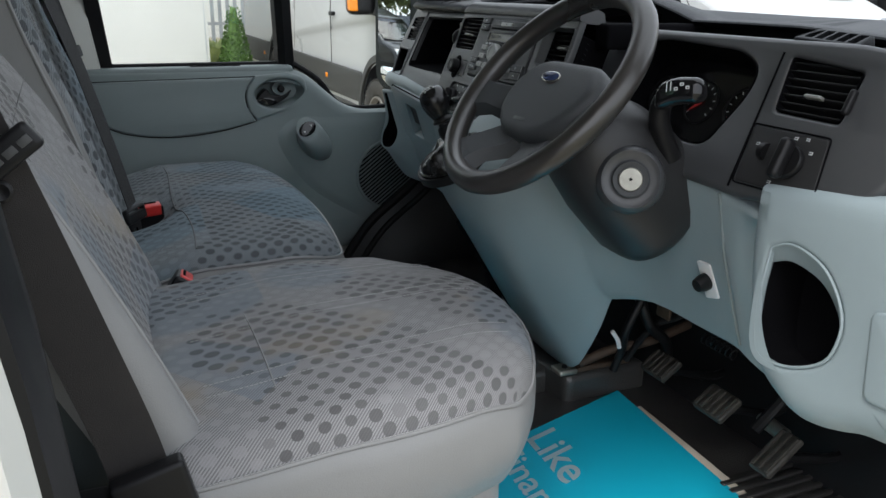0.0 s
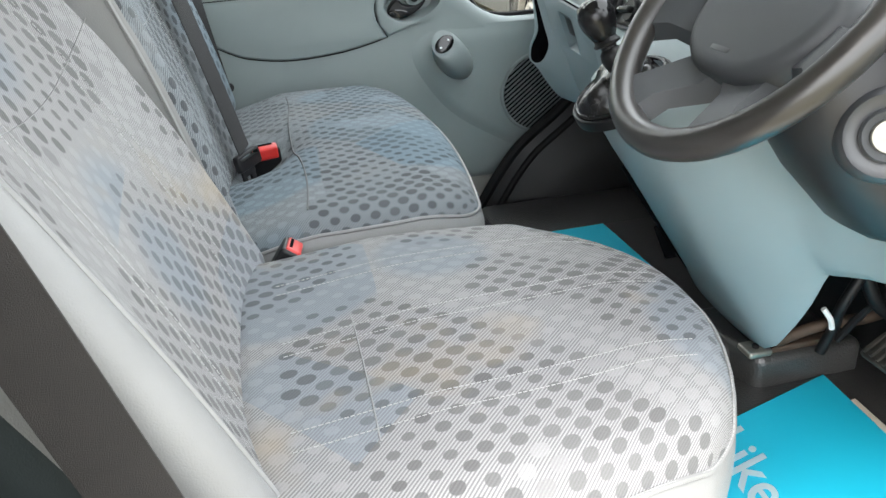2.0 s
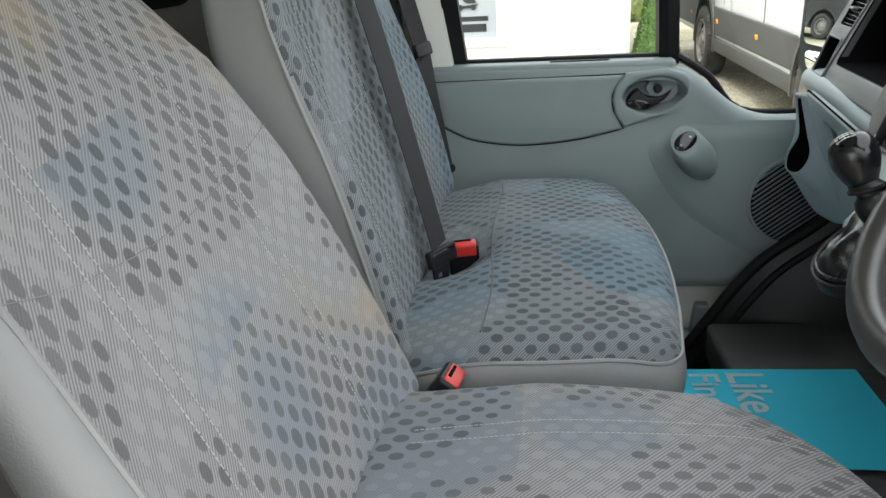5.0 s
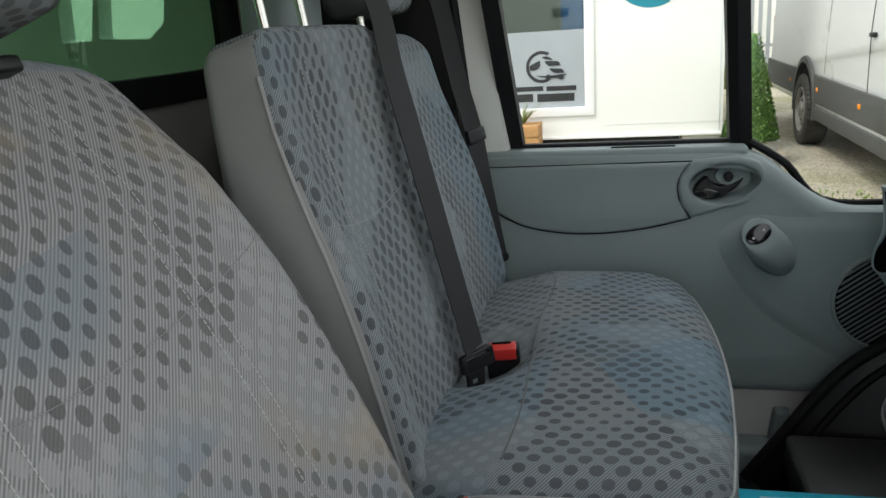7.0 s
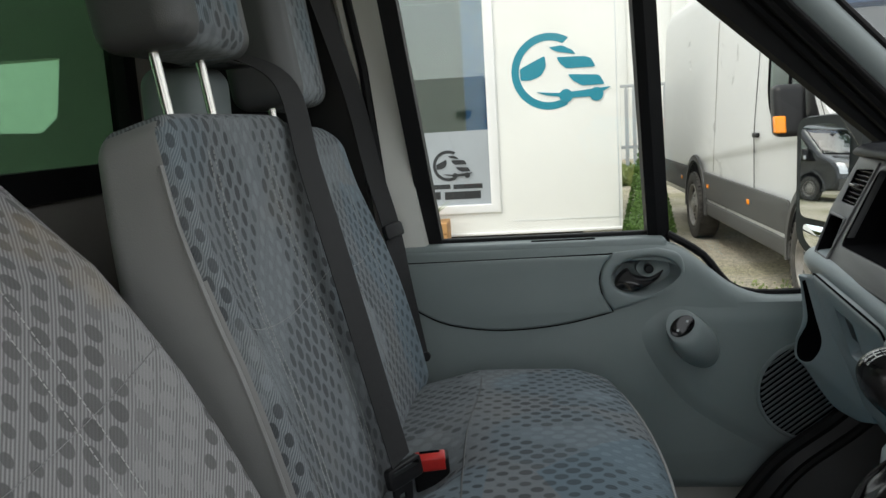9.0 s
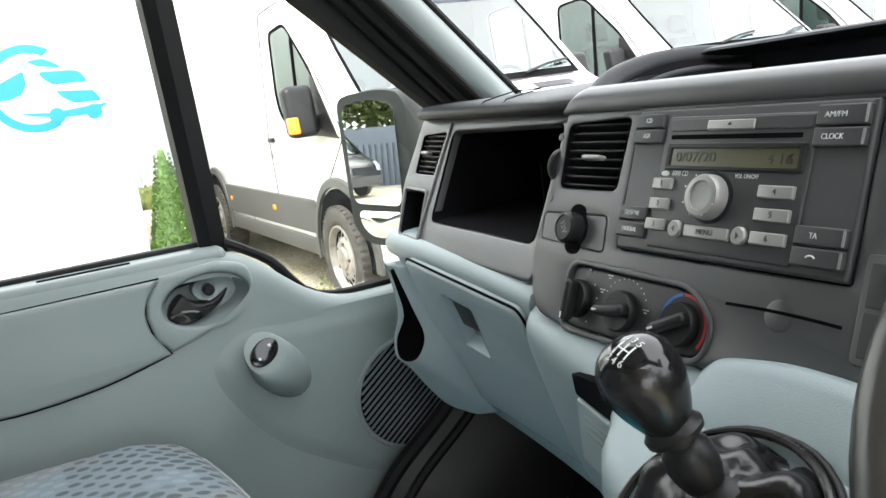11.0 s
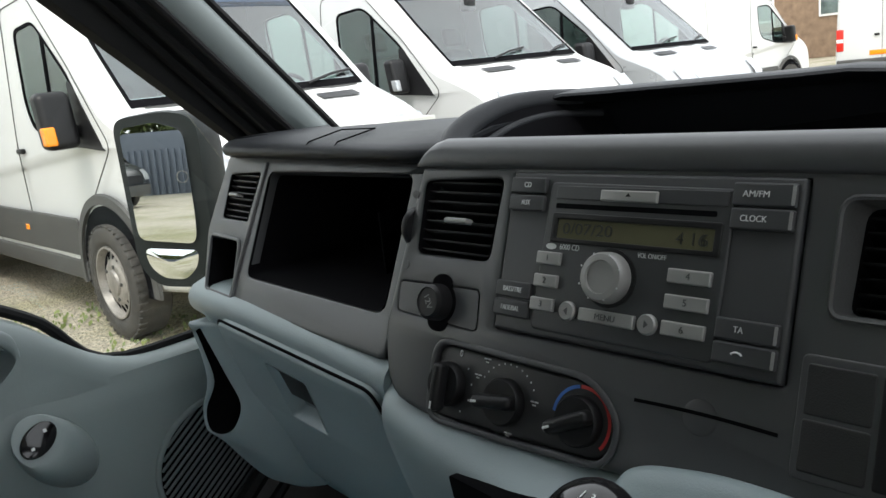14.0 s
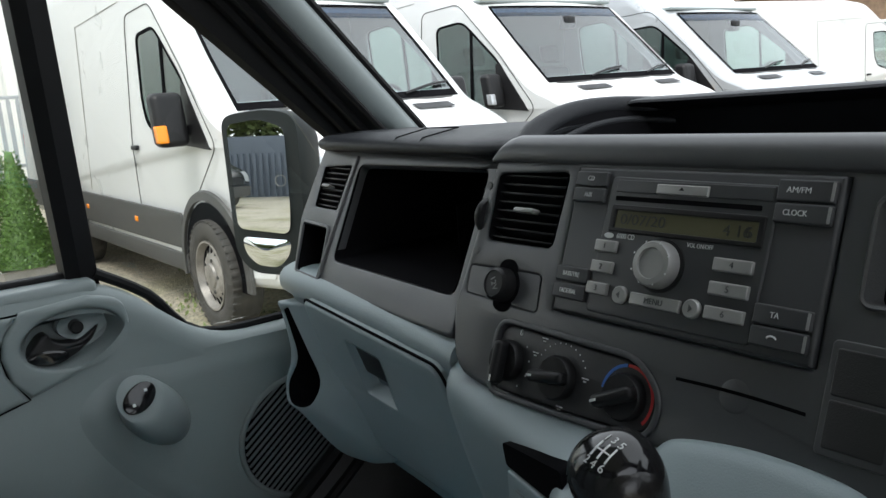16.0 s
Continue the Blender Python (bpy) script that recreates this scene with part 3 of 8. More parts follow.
# roof
bm = loft([[(x, y, z) for y, z in ((0.60, 2.02), (0.68, 2.17), (0.9, 2.24), (YC, 2.26), (1.99, 2.24), (2.21, 2.17), (2.29, 2.02), (2.33, 2.06), (2.25, 2.22), (1.99, 2.30), (YC, 2.32), (0.9, 2.30), (0.64, 2.22), (0.56, 2.06))] for x in (-0.44, 0.0, 0.35, 0.58)])
solo("ceiling", bm, M["lining"], "pale grey cab headlining", "ceiling", kind="structure")


# windscreen and its pillars
def screen(y, t):
    """A point of the windscreen: y across, t from the base (0) to the top (1)."""
    q = ((y - YC) / 0.758) ** 2
    lo, hi = Vector((1.40 - 0.328 * q, y, 1.585)), Vector((0.62 - 0.205 * q, YC + (y - YC) * 0.838, 2.2))
    return lo.lerp(hi, t) + Vector((0.03, 0, 0.03)) * math.sin(math.pi * t) * (1 - q)


ys = [YC + 0.758 * (k / 8 - 1) for k in range(17)]
bm = loft([[screen(y, t) for y in ys] for t in [k / 8 for k in range(9)]], closed=False)
ws = solo("windscreen", bm, M["clear"], "clear laminated windscreen", "windscreen", kind="structure")
ws.visible_shadow = False
bm = loft([[screen(y, 1.0) + Vector(d) for d in ((0.02, 0, 0.02), (-0.06, 0, 0.0), (-0.08, 0, 0.06), (0.0, 0, 0.09))] for y in ys])
solo("header_rail", bm, M["pillar"], "grey trim above the windscreen", "trim", kind="structure")


def pillar(side):
    """An A-pillar: grey inner trim, black seals, white outer skin."""
    sy = lambda y: YC + side * y
    a = thing("a_pillar", (1.0, sy(0.79), 1.5), "grey-trimmed windscreen pillar with black rubber door seals", "pillar", kind="structure")
    ks = [k / 10 for k in range(11)]

    def at(t, dx, dy, dz=0.0):
        p = screen(sy(0.758), t)
        return Vector((p.x + dx, p.y + side * dy, p.z + dz))

    part("trim", loft([[at(t, 0.004, 0.0), at(t, 0.003, -0.010), at(t, -0.008, -0.019), at(t, -0.022, -0.0245), at(t, -0.038, -0.0265), at(t, -0.054, -0.0245), at(t, -0.070, -0.018), at(t, -0.085, -0.006), at(t, -0.098, 0.012), at(t, -0.09, 0.035), at(t, -0.02, 0.03)] for t in ks]), M["pillar"], a, "grey moulded trim", sharp=60)
    part("seal_cover", loft([[at(t, -0.066, -0.016), at(t, -0.069, -0.0225), at(t, -0.084, -0.0125), at(t, -0.103, 0.008), at(t, -0.112, 0.020), at(t, -0.098, 0.020), at(t, -0.080, -0.002)] for t in ks]), M["seal"], a, "black rubber door seal cover")
    for dx, dy, rr in ((-0.073, -0.0200, 0.0055), (-0.094, -0.0035, 0.0065)):
        part("seal_rib", tube([at(t, dx, dy) for t in ks], rr, 8), M["seal"], a)
    part("screen_seal", tube([at(t, 0.008, -0.008) for t in ks], 0.007, 8), M["seal"], a)
    part("door_seal", tube([at(t, -0.108, 0.018) for t in ks], 0.011, 8), M["seal"], a)
    part("door_frame", loft([[at(t, -0.112, 0.024), at(t, -0.115, 0.05), at(t, -0.140 - 0.075 * t, 0.052), at(t, -0.146 - 0.085 * t, 0.04), at(t, -0.138 - 0.08 * t, 0.026)] for t in ks]), M["seal"], a, "black door frame")
    part("skin", loft([[at(t, -0.11, 0.06), at(t, -0.02, 0.07), at(t, 0.02, 0.03), at(t, 0.0, 0.012), at(t, -0.03, 0.05)] for t in ks]), M["body"], a, "white painted skin")
    return a


pillar(1)
pillar(-1)

# passenger-side B-pillar
bp = thing("b_pillar", (-0.05, 2.22, 0.9), "white painted door pillar with black trim and seal", "pillar", kind="structure")
part("post", loft([[(-0.10 - d, 2.30 - 0.1 * d, z), (0.0 - d, 2.225 - 0.2 * d, z), (0.078 - d, 2.235 - 0.2 * d, z), (0.088 - d, 2.30 - 0.1 * d, z)] for z, d in ((0.7, -0.01), (1.45, 0.0), (1.8, 0.035), (2.2, 0.10))]), M["body"], bp, "white painted steel")
part("trim", loft([[(-0.40, 2.32, z), (-0.40, 2.20, z), (-0.14 - d, 2.185 - 0.3 * d, z), (-0.01 - d, 2.20 - 0.3 * d, z), (-0.01 - d, 2.32, z)] for z, d in ((0.7, 0.0), (1.45, 0.0), (1.8, 0.03), (2.2, 0.10))]), M["black"], bp, "black pillar trim")
part("seal", tube([(0.02 - d, 2.222 - 0.2 * d, z) for z, d in ((1.40, 0.0), (1.8, 0.035), (2.2, 0.10))], 0.009, 8), M["seal"], bp)

# driver-side pillar behind the open door
bp = thing("b_pillar", (-0.2, 0.66, 0.7), "black-trimmed door pillar beside the driver's seat", "pillar", kind="structure")
edge_x = ((0.66, 0.05), (1.2, 0.035), (1.45, 0.016), (1.55, 0.004), (1.7, -0.05), (1.9, -0.12), (2.2, -0.20))
part("trim", loft([[(-0.42, 0.57, z), (x - 0.03, 0.58, z), (x - 0.006, 0.60, z), (x, 0.64, z), (x - 0.006, 0.70, z), (x - 0.04, 0.745, z), (-0.42, 0.745, z)] for z, x in edge_x]), M["black"], bp, "black plastic trim")
part("skin", loft([[(x - 0.06, 0.53, z), (x - 0.012, 0.535, z), (x - 0.004, 0.555, z), (x - 0.012, 0.578, z), (x - 0.06, 0.575, z)] for z, x in edge_x]), M["body"], bp, "white painted edge")
bm = rbox((-0.42, 0.62, 0.78), (1.0, 0.80, 0.92), 0.02)
add_rbox(bm, (-0.42, 0.55, 0.55), (1.0, 0.66, 0.80), 0.03)
solo("door_sill", bm, M["body"], "white painted sill under the driver's door opening", "sill", kind="structure")
# side of the cab in front of the driver's door
bm = loft([[(0.93, y, 0.55), (1.3, y, 0.55), (1.3, y, 1.58), (1.05, y, 1.58), (0.98, y, 1.3)] for y in (0.60, 0.68)])
solo("wall_side", bm, M["body"], "white painted cab side", "wall", kind="structure")
bm = loft([[(0.97, y, 0.55), (1.3, y, 0.55), (1.3, y, 1.6), (1.05, y, 1.6), (1.0, y, 1.3)] for y in (2.22, 2.32)])
solo("wall_side", bm, M["body"], "white painted cab side", "wall", kind="structure")
bm = loft([[(1.22, y, 0.60), (1.22, y, 1.52), (screen(y, 0).x - 0.01, y, 1.572), (screen(y, 0).x + 0.12, y, 1.51), (screen(y, 0).x + 0.42, y, 1.30), (screen(y, 0).x + 0.52, y, 1.0), (screen(y, 0).x + 0.52, y, 0.60)] for y in ys])
solo("wall_front", bm, M["body"], "white painted nose of the van", "wall", kind="structure")


# ---------- the passenger door ----------
door = thing("door_1", (0.35, 2.25, 0.7), "closed passenger door with grey moulded trim and a speaker", "door", kind="structure")
DY = 2.205
dfw = lambda p: Vector((p[0], DY - p[2], p[1]))           # w points into the cab
outline = [(-0.06, 0.965), (0.66, 0.962)] + [(p.x, p.y) for p in spline([(0.70, 0.975, 0), (0.78, 1.03, 0), (0.85, 1.11, 0), (0.92, 1.22, 0), (0.99, 1.33, 0)], 4)]
outline += rounded([(0.99, 1.338), (0.675, 1.338), (0.545, 1.452), (-0.06, 1.456)], [0, 0.06, 0.05, 0], 6)
hc, sc = (0.487, 1.392), (0.785, 1.165)
handle_hole = oval(hc[0], hc[1], 0.062, 0.036, 28, 4)
spk_hole = oval(sc[0], sc[1], 0.098, 0.093, 36)
part("trim_panel", plate(outline, [handle_hole, spk_hole], dfw, -0.05, 0.0, 0.032, 0.004, steps=5), M["trim"], door, "grey moulded door trim")
# upper padded panel
up = [(0.02, 1.43)] + [(p.x, p.y) for p in spline([(0.025, 1.385, 0), (0.05, 1.348, 0), (0.085, 1.325, 0), (0.13, 1.308, 0), (0.22, 1.297, 0), (0.33, 1.305, 0), (0.425, 1.326, 0)], 4)] + [(p.x, p.y) for p in spline([(0.405, 1.362, 0), (0.402, 1.39, 0), (0.412, 1.415, 0), (0.43, 1.434, 0)], 4)]
part("pad", plate(up, (), dfw, -0.004, 0.007, 0.006), M["trim"], door, "smooth padded panel")
part("pad_groove", tube([dfw((u, v, 0.001)) for u, v in inset(up, -0.0015)], 0.0012, 6, closed=True), M["soft"], door)
# pull handle in its cup
hb = [(0.43, 1.437), (0.408, 1.41), (0.403, 1.385), (0.41, 1.352), (0.428, 1.328)] + [(p.x, p.y) for p in spline([(0.47, 1.340, 0), (0.52, 1.360, 0), (0.553, 1.388, 0), (0.556, 1.412, 0), (0.545, 1.432, 0), (0.51, 1.443, 0)], 4)]
part("handle_surround", plate(hb, [handle_hole], dfw, -0.004, 0.008, 0.006, 0.006), M["trim"], door)
handle = part("handle_cup", loft([[dfw((u, v, w)) for u, v in oval(hc[0], hc[1], a, b, 28, 4)] for a, b, w in ((0.0625, 0.0365, 0.006), (0.058, 0.032, -0.012), (0.05, 0.026, -0.03), (0.03, 0.014, -0.036), (0.001, 0.0005, -0.037))], caps=False), M["trim"], door, "grey door handle cup")
lev = [(p.x, p.y) for p in spline([(-0.058, -0.016, 0), (-0.052, -0.025, 0), (-0.030, -0.030, 0), (-0.008, -0.026, 0), (0.010, -0.018, 0), (0.028, -0.006, 0), (0.044, 0.014, 0), (0.030, 0.004, 0), (0.012, -0.005, 0), (-0.008, -0.006, 0), (-0.022, 0.000, 0), (-0.030, 0.010, 0), (-0.042, 0.004, 0), (-0.058, -0.016, 0)], 4)][:-1]
part("lever", plate([(hc[0] + u, hc[1] + v) for u, v in lev], (), lambda p: dfw((p[0], p[1], p[2] - 2.2 * max(0.0, p[0] - hc[0]) ** 2 * 6)), -0.026, 0.000, 0.0035), M["black"], handle, "curved black release lever")
part("grip", loft([[dfw((u, v, w)) for u, v in oval(hc[0] - 0.032, hc[1] - 0.019, a, b, 18, -6)] for a, b, w in ((0.025, 0.0095, -0.002), (0.025, 0.0095, 0.003), (0.021, 0.007, 0.005))]), M["gloss"], handle, "finger pad of the lever")
part("pin", lathe([(0.0085, -0.034), (0.0085, -0.008), (0.006, -0.006), (0.0, -0.006)], dfw((hc[0] + 0.008, hc[1] + 0.010, 0)), (0, -1, 0), 16), M["black"], handle)
part("dish", loft([[dfw((u, v, w)) for u, v in oval(hc[0] + 0.015, hc[1] + 0.012, a, b, 20)] for a, b, w in ((0.032, 0.020, -0.024), (0.030, 0.019, -0.012), (0.024, 0.014, -0.016), (0.014, 0.008, -0.020), (0.001, 0.001, -0.021))], caps=False), M["trim"], handle)
# window switch on its pod
bm = loft([[dfw((u, v, w - k * (v - cz))) for u, v in oval(cx, cz, a, b, 28, -52)] for cx, cz, a, b, w, k in ((0.573, 1.264, 0.058, 0.039, -0.004, 0.0), (0.570, 1.268, 0.056, 0.038, 0.014, 0.1), (0.565, 1.275, 0.051, 0.0365, 0.028, 0.2), (0.556, 1.288, 0.043, 0.0345, 0.042, 0.35), (0.548, 1.299, 0.035, 0.032, 0.051, 0.45), (0.543, 1.306, 0.030, 0.0285, 0.0550, 0.45), (0.542, 1.308, 0.026, 0.0255, 0.0550, 0.45))])
pod = part("switch_pod", bm, M["trim"], door, "tapered grey switch pod")
pf = fr(dfw((0.542, 1.308, 0.0552)), (1, 0, 0), (0, 0.45, 1))
part("switch", plate(oval(0, 0, 0.0245, 0.0165, 24, 35), (), pf, -0.004, 0.0035, 0.002), M["gloss"], pod, "black rocker switch")
bm = add_plate(plate(rect(-0.011, -0.010, -0.007, -0.006), (), pf, 0.0035, 0.0039), rect(0.007, 0.006, 0.011, 0.010), (), pf, 0.0035, 0.0039)
part("switch_mark", bm, M["ink"], pod)
# soft raised sweep round the pod and the speaker
sweep = [(p.x, p.y) for p in spline([(0.60, 1.335, 0), (0.525, 1.338, 0), (0.472, 1.295, 0), (0.485, 1.231, 0), (0.552, 1.137, 0), (0.652, 1.066, 0), (0.72, 1.035, 0), (0.79, 1.065, 0), (0.86, 1.145, 0), (0.925, 1.24, 0), (0.93, 1.325, 0), (0.78, 1.332, 0), (0.60, 1.335, 0)], 4)][:-1]
part("sweep", loft([[dfw((u, v, w)) for u, v in inset(sweep, d)] for d, w in ((0.0, -0.0015), (0.010, 0.0002), (0.020, 0.0035), (0.030, 0.0058), (0.038, 0.0065))]), M["trim"], door, "softly raised area of the trim", sharp=80)
# speaker grille
grille = part("speaker_grille", plate(oval(sc[0], sc[1], 0.104, 0.099, 40), [oval(sc[0], sc[1], 0.0965, 0.0915, 40)], dfw, -0.01, 0.0115, 0.003, 0.002), M["trim"], door, "round slatted speaker grille")
part("backing", plate(oval(sc[0], sc[1], 0.098, 0.093, 32), (), dfw, -0.03, 0.0070), M["soft"], grille)
for k in range(-10, 11):
    d = k * 0.0088
    L2 = math.sqrt(max(0, 0.0945 ** 2 - d * d))
    c, s = math.cos(radians(37)), math.sin(radians(37))
    sf = lambda p, d=d, c=c, s=s: dfw((sc[0] + p[0] * c - (p[1] + d) * s, sc[1] + p[0] * s + (p[1] + d) * c, p[2]))
    part("slat", rbox((-L2, -0.0019, 0.0068), (L2, 0.0019, 0.0105), 0.0012, 2, sf), M["speaker"], grille)
# sill strip with the demister slot
part("sill_strip", rbox((-0.06, 2.219, 1.436), (0.53, 2.275, 1.459), 0.010, 4), M["trim"], door)
sv = part("sill_slot", rbox((0.28, 2.232, 1.4575), (0.40, 2.244, 1.4605), 0.001, 1), M["soft"], door)
# steel inner panel below the trim, and a pocket
part("steel_panel", rbox((-0.06, 2.252, 0.72), (0.70, 2.28, 1.0), 0.008), M["body"], door, "cream painted steel lower panel")
part("pocket", rbox((0.20, 2.195, 0.72), (0.605, 2.27, 0.85), 0.02, 3), M["trim"], door, "grey lower door pocket")
part("pocket_strap", rbox((0.592, 2.225, 0.835), (0.622, 2.268, 0.916), 0.006, 2, lambda p: Vector((p[0] + (p[2] - 0.85) * 0.12, p[1], p[2]))), M["trim"], door)
# outer skin
part("skin", plate([(-0.05, 0.65), (0.75, 0.65), (0.95, 0.9), (1.02, 1.31), (0.66, 1.31), (0.53, 1.42), (-0.05, 1.42)], (), wall_xz(2.30, 2.4), 0.0, 0.03), M["body"], door, "white painted outer skin")
# window frames, panes and the upright bar between them
qb = [(0.535, 1.458), (0.60, 1.415), (0.665, 1.345), (0.80, 1.338), (0.965, 1.345)]
part("lower_seal", tube([(x, 2.252, z + 0.003) for x, z in [(p.x, p.y) for p in spline([(x, z, 0) for x, z in qb], 4)]], 0.0075, 8), M["seal"], door, "black rubber window seal")
part("sill_seal", rbox((0.06, 2.262, 1.450), (0.54, 2.285, 1.466), 0.005, 2), M["seal"], door)
lean = lambda z: -0.08 * (z - 1.456)
part("rear_seal", loft([[(0.075 + lean(z) * 1.2, 2.262 - 0.25 * (z - 1.456), z), (0.108 + lean(z) * 1.2, 2.262 - 0.25 * (z - 1.456), z), (0.108 + lean(z) * 1.2, 2.30 - 0.25 * (z - 1.456), z), (0.075 + lean(z) * 1.2, 2.30 - 0.25 * (z - 1.456), z)] for z in (1.44, 1.6, 1.8, 2.15)]), M["seal"], door)
bar = part("division_bar", loft([[(0.50 + lean(z), 2.255 - 0.25 * (z - 1.456), z), (0.517 + lean(z), 2.247 - 0.25 * (z - 1.456), z), (0.540 + lean(z), 2.255 - 0.25 * (z - 1.456), z), (0.540 + lean(z), 2.30 - 0.25 * (z - 1.456), z), (0.50 + lean(z), 2.30 - 0.25 * (z - 1.456), z)] for z in (1.43, 1.6, 1.8, 2.15)]), M["seal"], door, "black upright bar between the panes")
pf = lambda p: Vector((p[0], 2.285 - 0.25 * (p[1] - 1.456) + p[2], p[1]))
for poly in ([(0.09, 1.44), (0.52, 1.44), (0.47, 2.14), (0.03, 2.14)], [(0.52, 1.44), (0.66, 1.335), (0.99, 1.335), (0.95, 1.5), (0.50, 2.14), (0.47, 2.14)]):
    g = part("pane", plate(poly, (), pf, 0.0, 0.004), M["clear"], door, "clear side glass")
    g.visible_shadow = False


# ---------- seats ----------
def cut_by(bm, fn):
    for f in bm.faces:
        f.material_index = fn(f.calc_center_median(), f.normal)


def seat_base(y0, y1, x0, x1, s):
    bm = rbox((x0, y0 + 0.02, FLOOR), (x1, y1 - 0.02, 1.14), 0.03, 3)
    part("plinth", bm, M["vinyl"], s, "grey moulded seat box")


def stitches(line, host):
    """A pale sewn seam along a line of points."""
    pts = spline(line, 12)
    bm, run = bmesh.new(), [pts[0]]
    far = 0.0
    for a, b in zip(pts, pts[1:]):
        far += (b - a).length
        run.append(b)
        if far > 0.0042:
            if len(run) > 1:
                add_tube(bm, [run[0], run[0].lerp(b, 0.72)], 0.00042, 4)
            run, far = [b], 0.0
    part("stitching", bm, M["stitch"], host)


def cushion(s, x0, x1, y0, y1, top, rise=0.02, bow=0.05, dip=0.012, cloth="cloth", narrow=0.16, far=0.0, pairs=(-0.5, 0.5), dent=None):
    """A seat cushion: cloth top bowed at the front, a welted vinyl border below."""
    cy, hw, r = (y0 + y1) / 2, (y1 - y0) / 2, 0.045
    came = {}

    def shape(p):
        t, q = (p.x - x0) / (x1 - x0), (p.y - cy) / hw
        up = max(0, (p.z - (top - 0.15)) / 0.15)
        z = p.z + up * (rise * (1 - q * q) * (0.4 + 0.6 * t) - dip * min(1, max(0, (0.40 - t) / 0.28)) - 0.022 * max(0, t - 0.8) / 0.2)
        if dent:
            z -= up * dent[2] * math.exp(-((p.x - dent[0]) ** 2 + (p.y - dent[1]) ** 2) / 0.0045)
        w = 1 - narrow * max(0, t - 0.45) ** 2 / 0.3 - 0.02 * (1 - up)
        w -= far * min(1, max(0, q * 3)) * min(1, max(0, (t - 0.42) / 0.5))
        puff = math.sin(math.pi * min(1, max(0, (top - 0.022 - p.z) / 0.10)))
        puff *= 0.007 + 0.006 * noise.noise(Vector((p.x * 9, p.y * 9, 4.0)))
        return Vector((p.x - bow * q * q * t * t - 0.015 * (1 - up) * t + puff * (1 if t > 0.9 else 0), cy + (p.y - cy) * w + puff * q * min(1, max(0, (abs(q) - 0.8) / 0.15)), z))

    def kept(p):
        o = shape(p)
        came[tuple(round(c, 5) for c in o)] = Vector(p)
        return o

    bm = rbox((x0, y0, top - 0.15), (x1, y1, top), r, 5, kept, (16, 22, 4))
    bmesh.ops.recalc_face_normals(bm, faces=bm.faces[:])
    flat = lambda co: came.get(tuple(round(c, 5) for c in co), Vector(co))
    for f in bm.faces:
        f.material_index = 0 if sum(flat(v.co).z for v in f.verts) / len(f.verts) > top - 0.0246 else 1
    ob = part("cushion", bm, [M[cloth], M["vinyl"]], s, "dotted blue-grey cloth cushion with vinyl border")

    def unroll(a, lo, hi, z):
        """Length along the cloth: flat on top, then round the edge and down."""
        for sg, edge in ((1, hi - r), (-1, lo + r)):
            d = (a - edge) * sg
            if d > 0:
                ang = math.atan2(d, max(1e-5, z - (top - r)))
                return edge + sg * (r * min(ang, math.pi / 2) + max(0, top - r - z))
        return a

    def uv_of(co, n):
        p = flat(co)
        return unroll(p.x, x0, x1, p.z), unroll(p.y, y0, y1, p.z)

    lay_uv(ob.data, uv_of)
    # welt along the seam between cloth and vinyl
    ring, ang = [], radians(63)
    rho, z = r * math.sin(ang) + 0.0012, top - r + r * math.cos(ang)
    cs = [(x1 - r, y1 - r, 0), (x0 + r, y1 - r, 90), (x0 + r, y0 + r, 180), (x1 - r, y0 + r, 270)]
    for k, (cx, cy2, a0) in enumerate(cs):
        for i in range(7):
            a = radians(a0 + 15 * i)
            ring.append(Vector((cx + rho * math.cos(a), cy2 + rho * math.sin(a), z)))
        nx = cs[(k + 1) % 4]
        a = radians(a0 + 90)
        e0, e1 = ring[-1], Vector((nx[0] + rho * math.cos(a), nx[1] + rho * math.sin(a), z))
        ring += [e0.lerp(e1, i / 12) for i in range(1, 12)]
    ring = [shape(p) for p in ring]
    part("piping", tube(ring, 0.0026, 6, closed=True), M["vinyl"], ob)
    stitches([p + Vector((0, 0, 0.0022)) for p in ring[::2]], ob)
    # sewn channels in the top
    tp = lambda x, y: shape(Vector((x, y, top))) + Vector((0, 0, 0.0008))
    for q in pairs:
        for d in (-0.045, 0.045):
            stitches([tp(x0 + (x1 - x0) * (0.14 + 0.76 * k / 12), cy + hw * (q + d)) for k in range(13)], ob)
    return tp


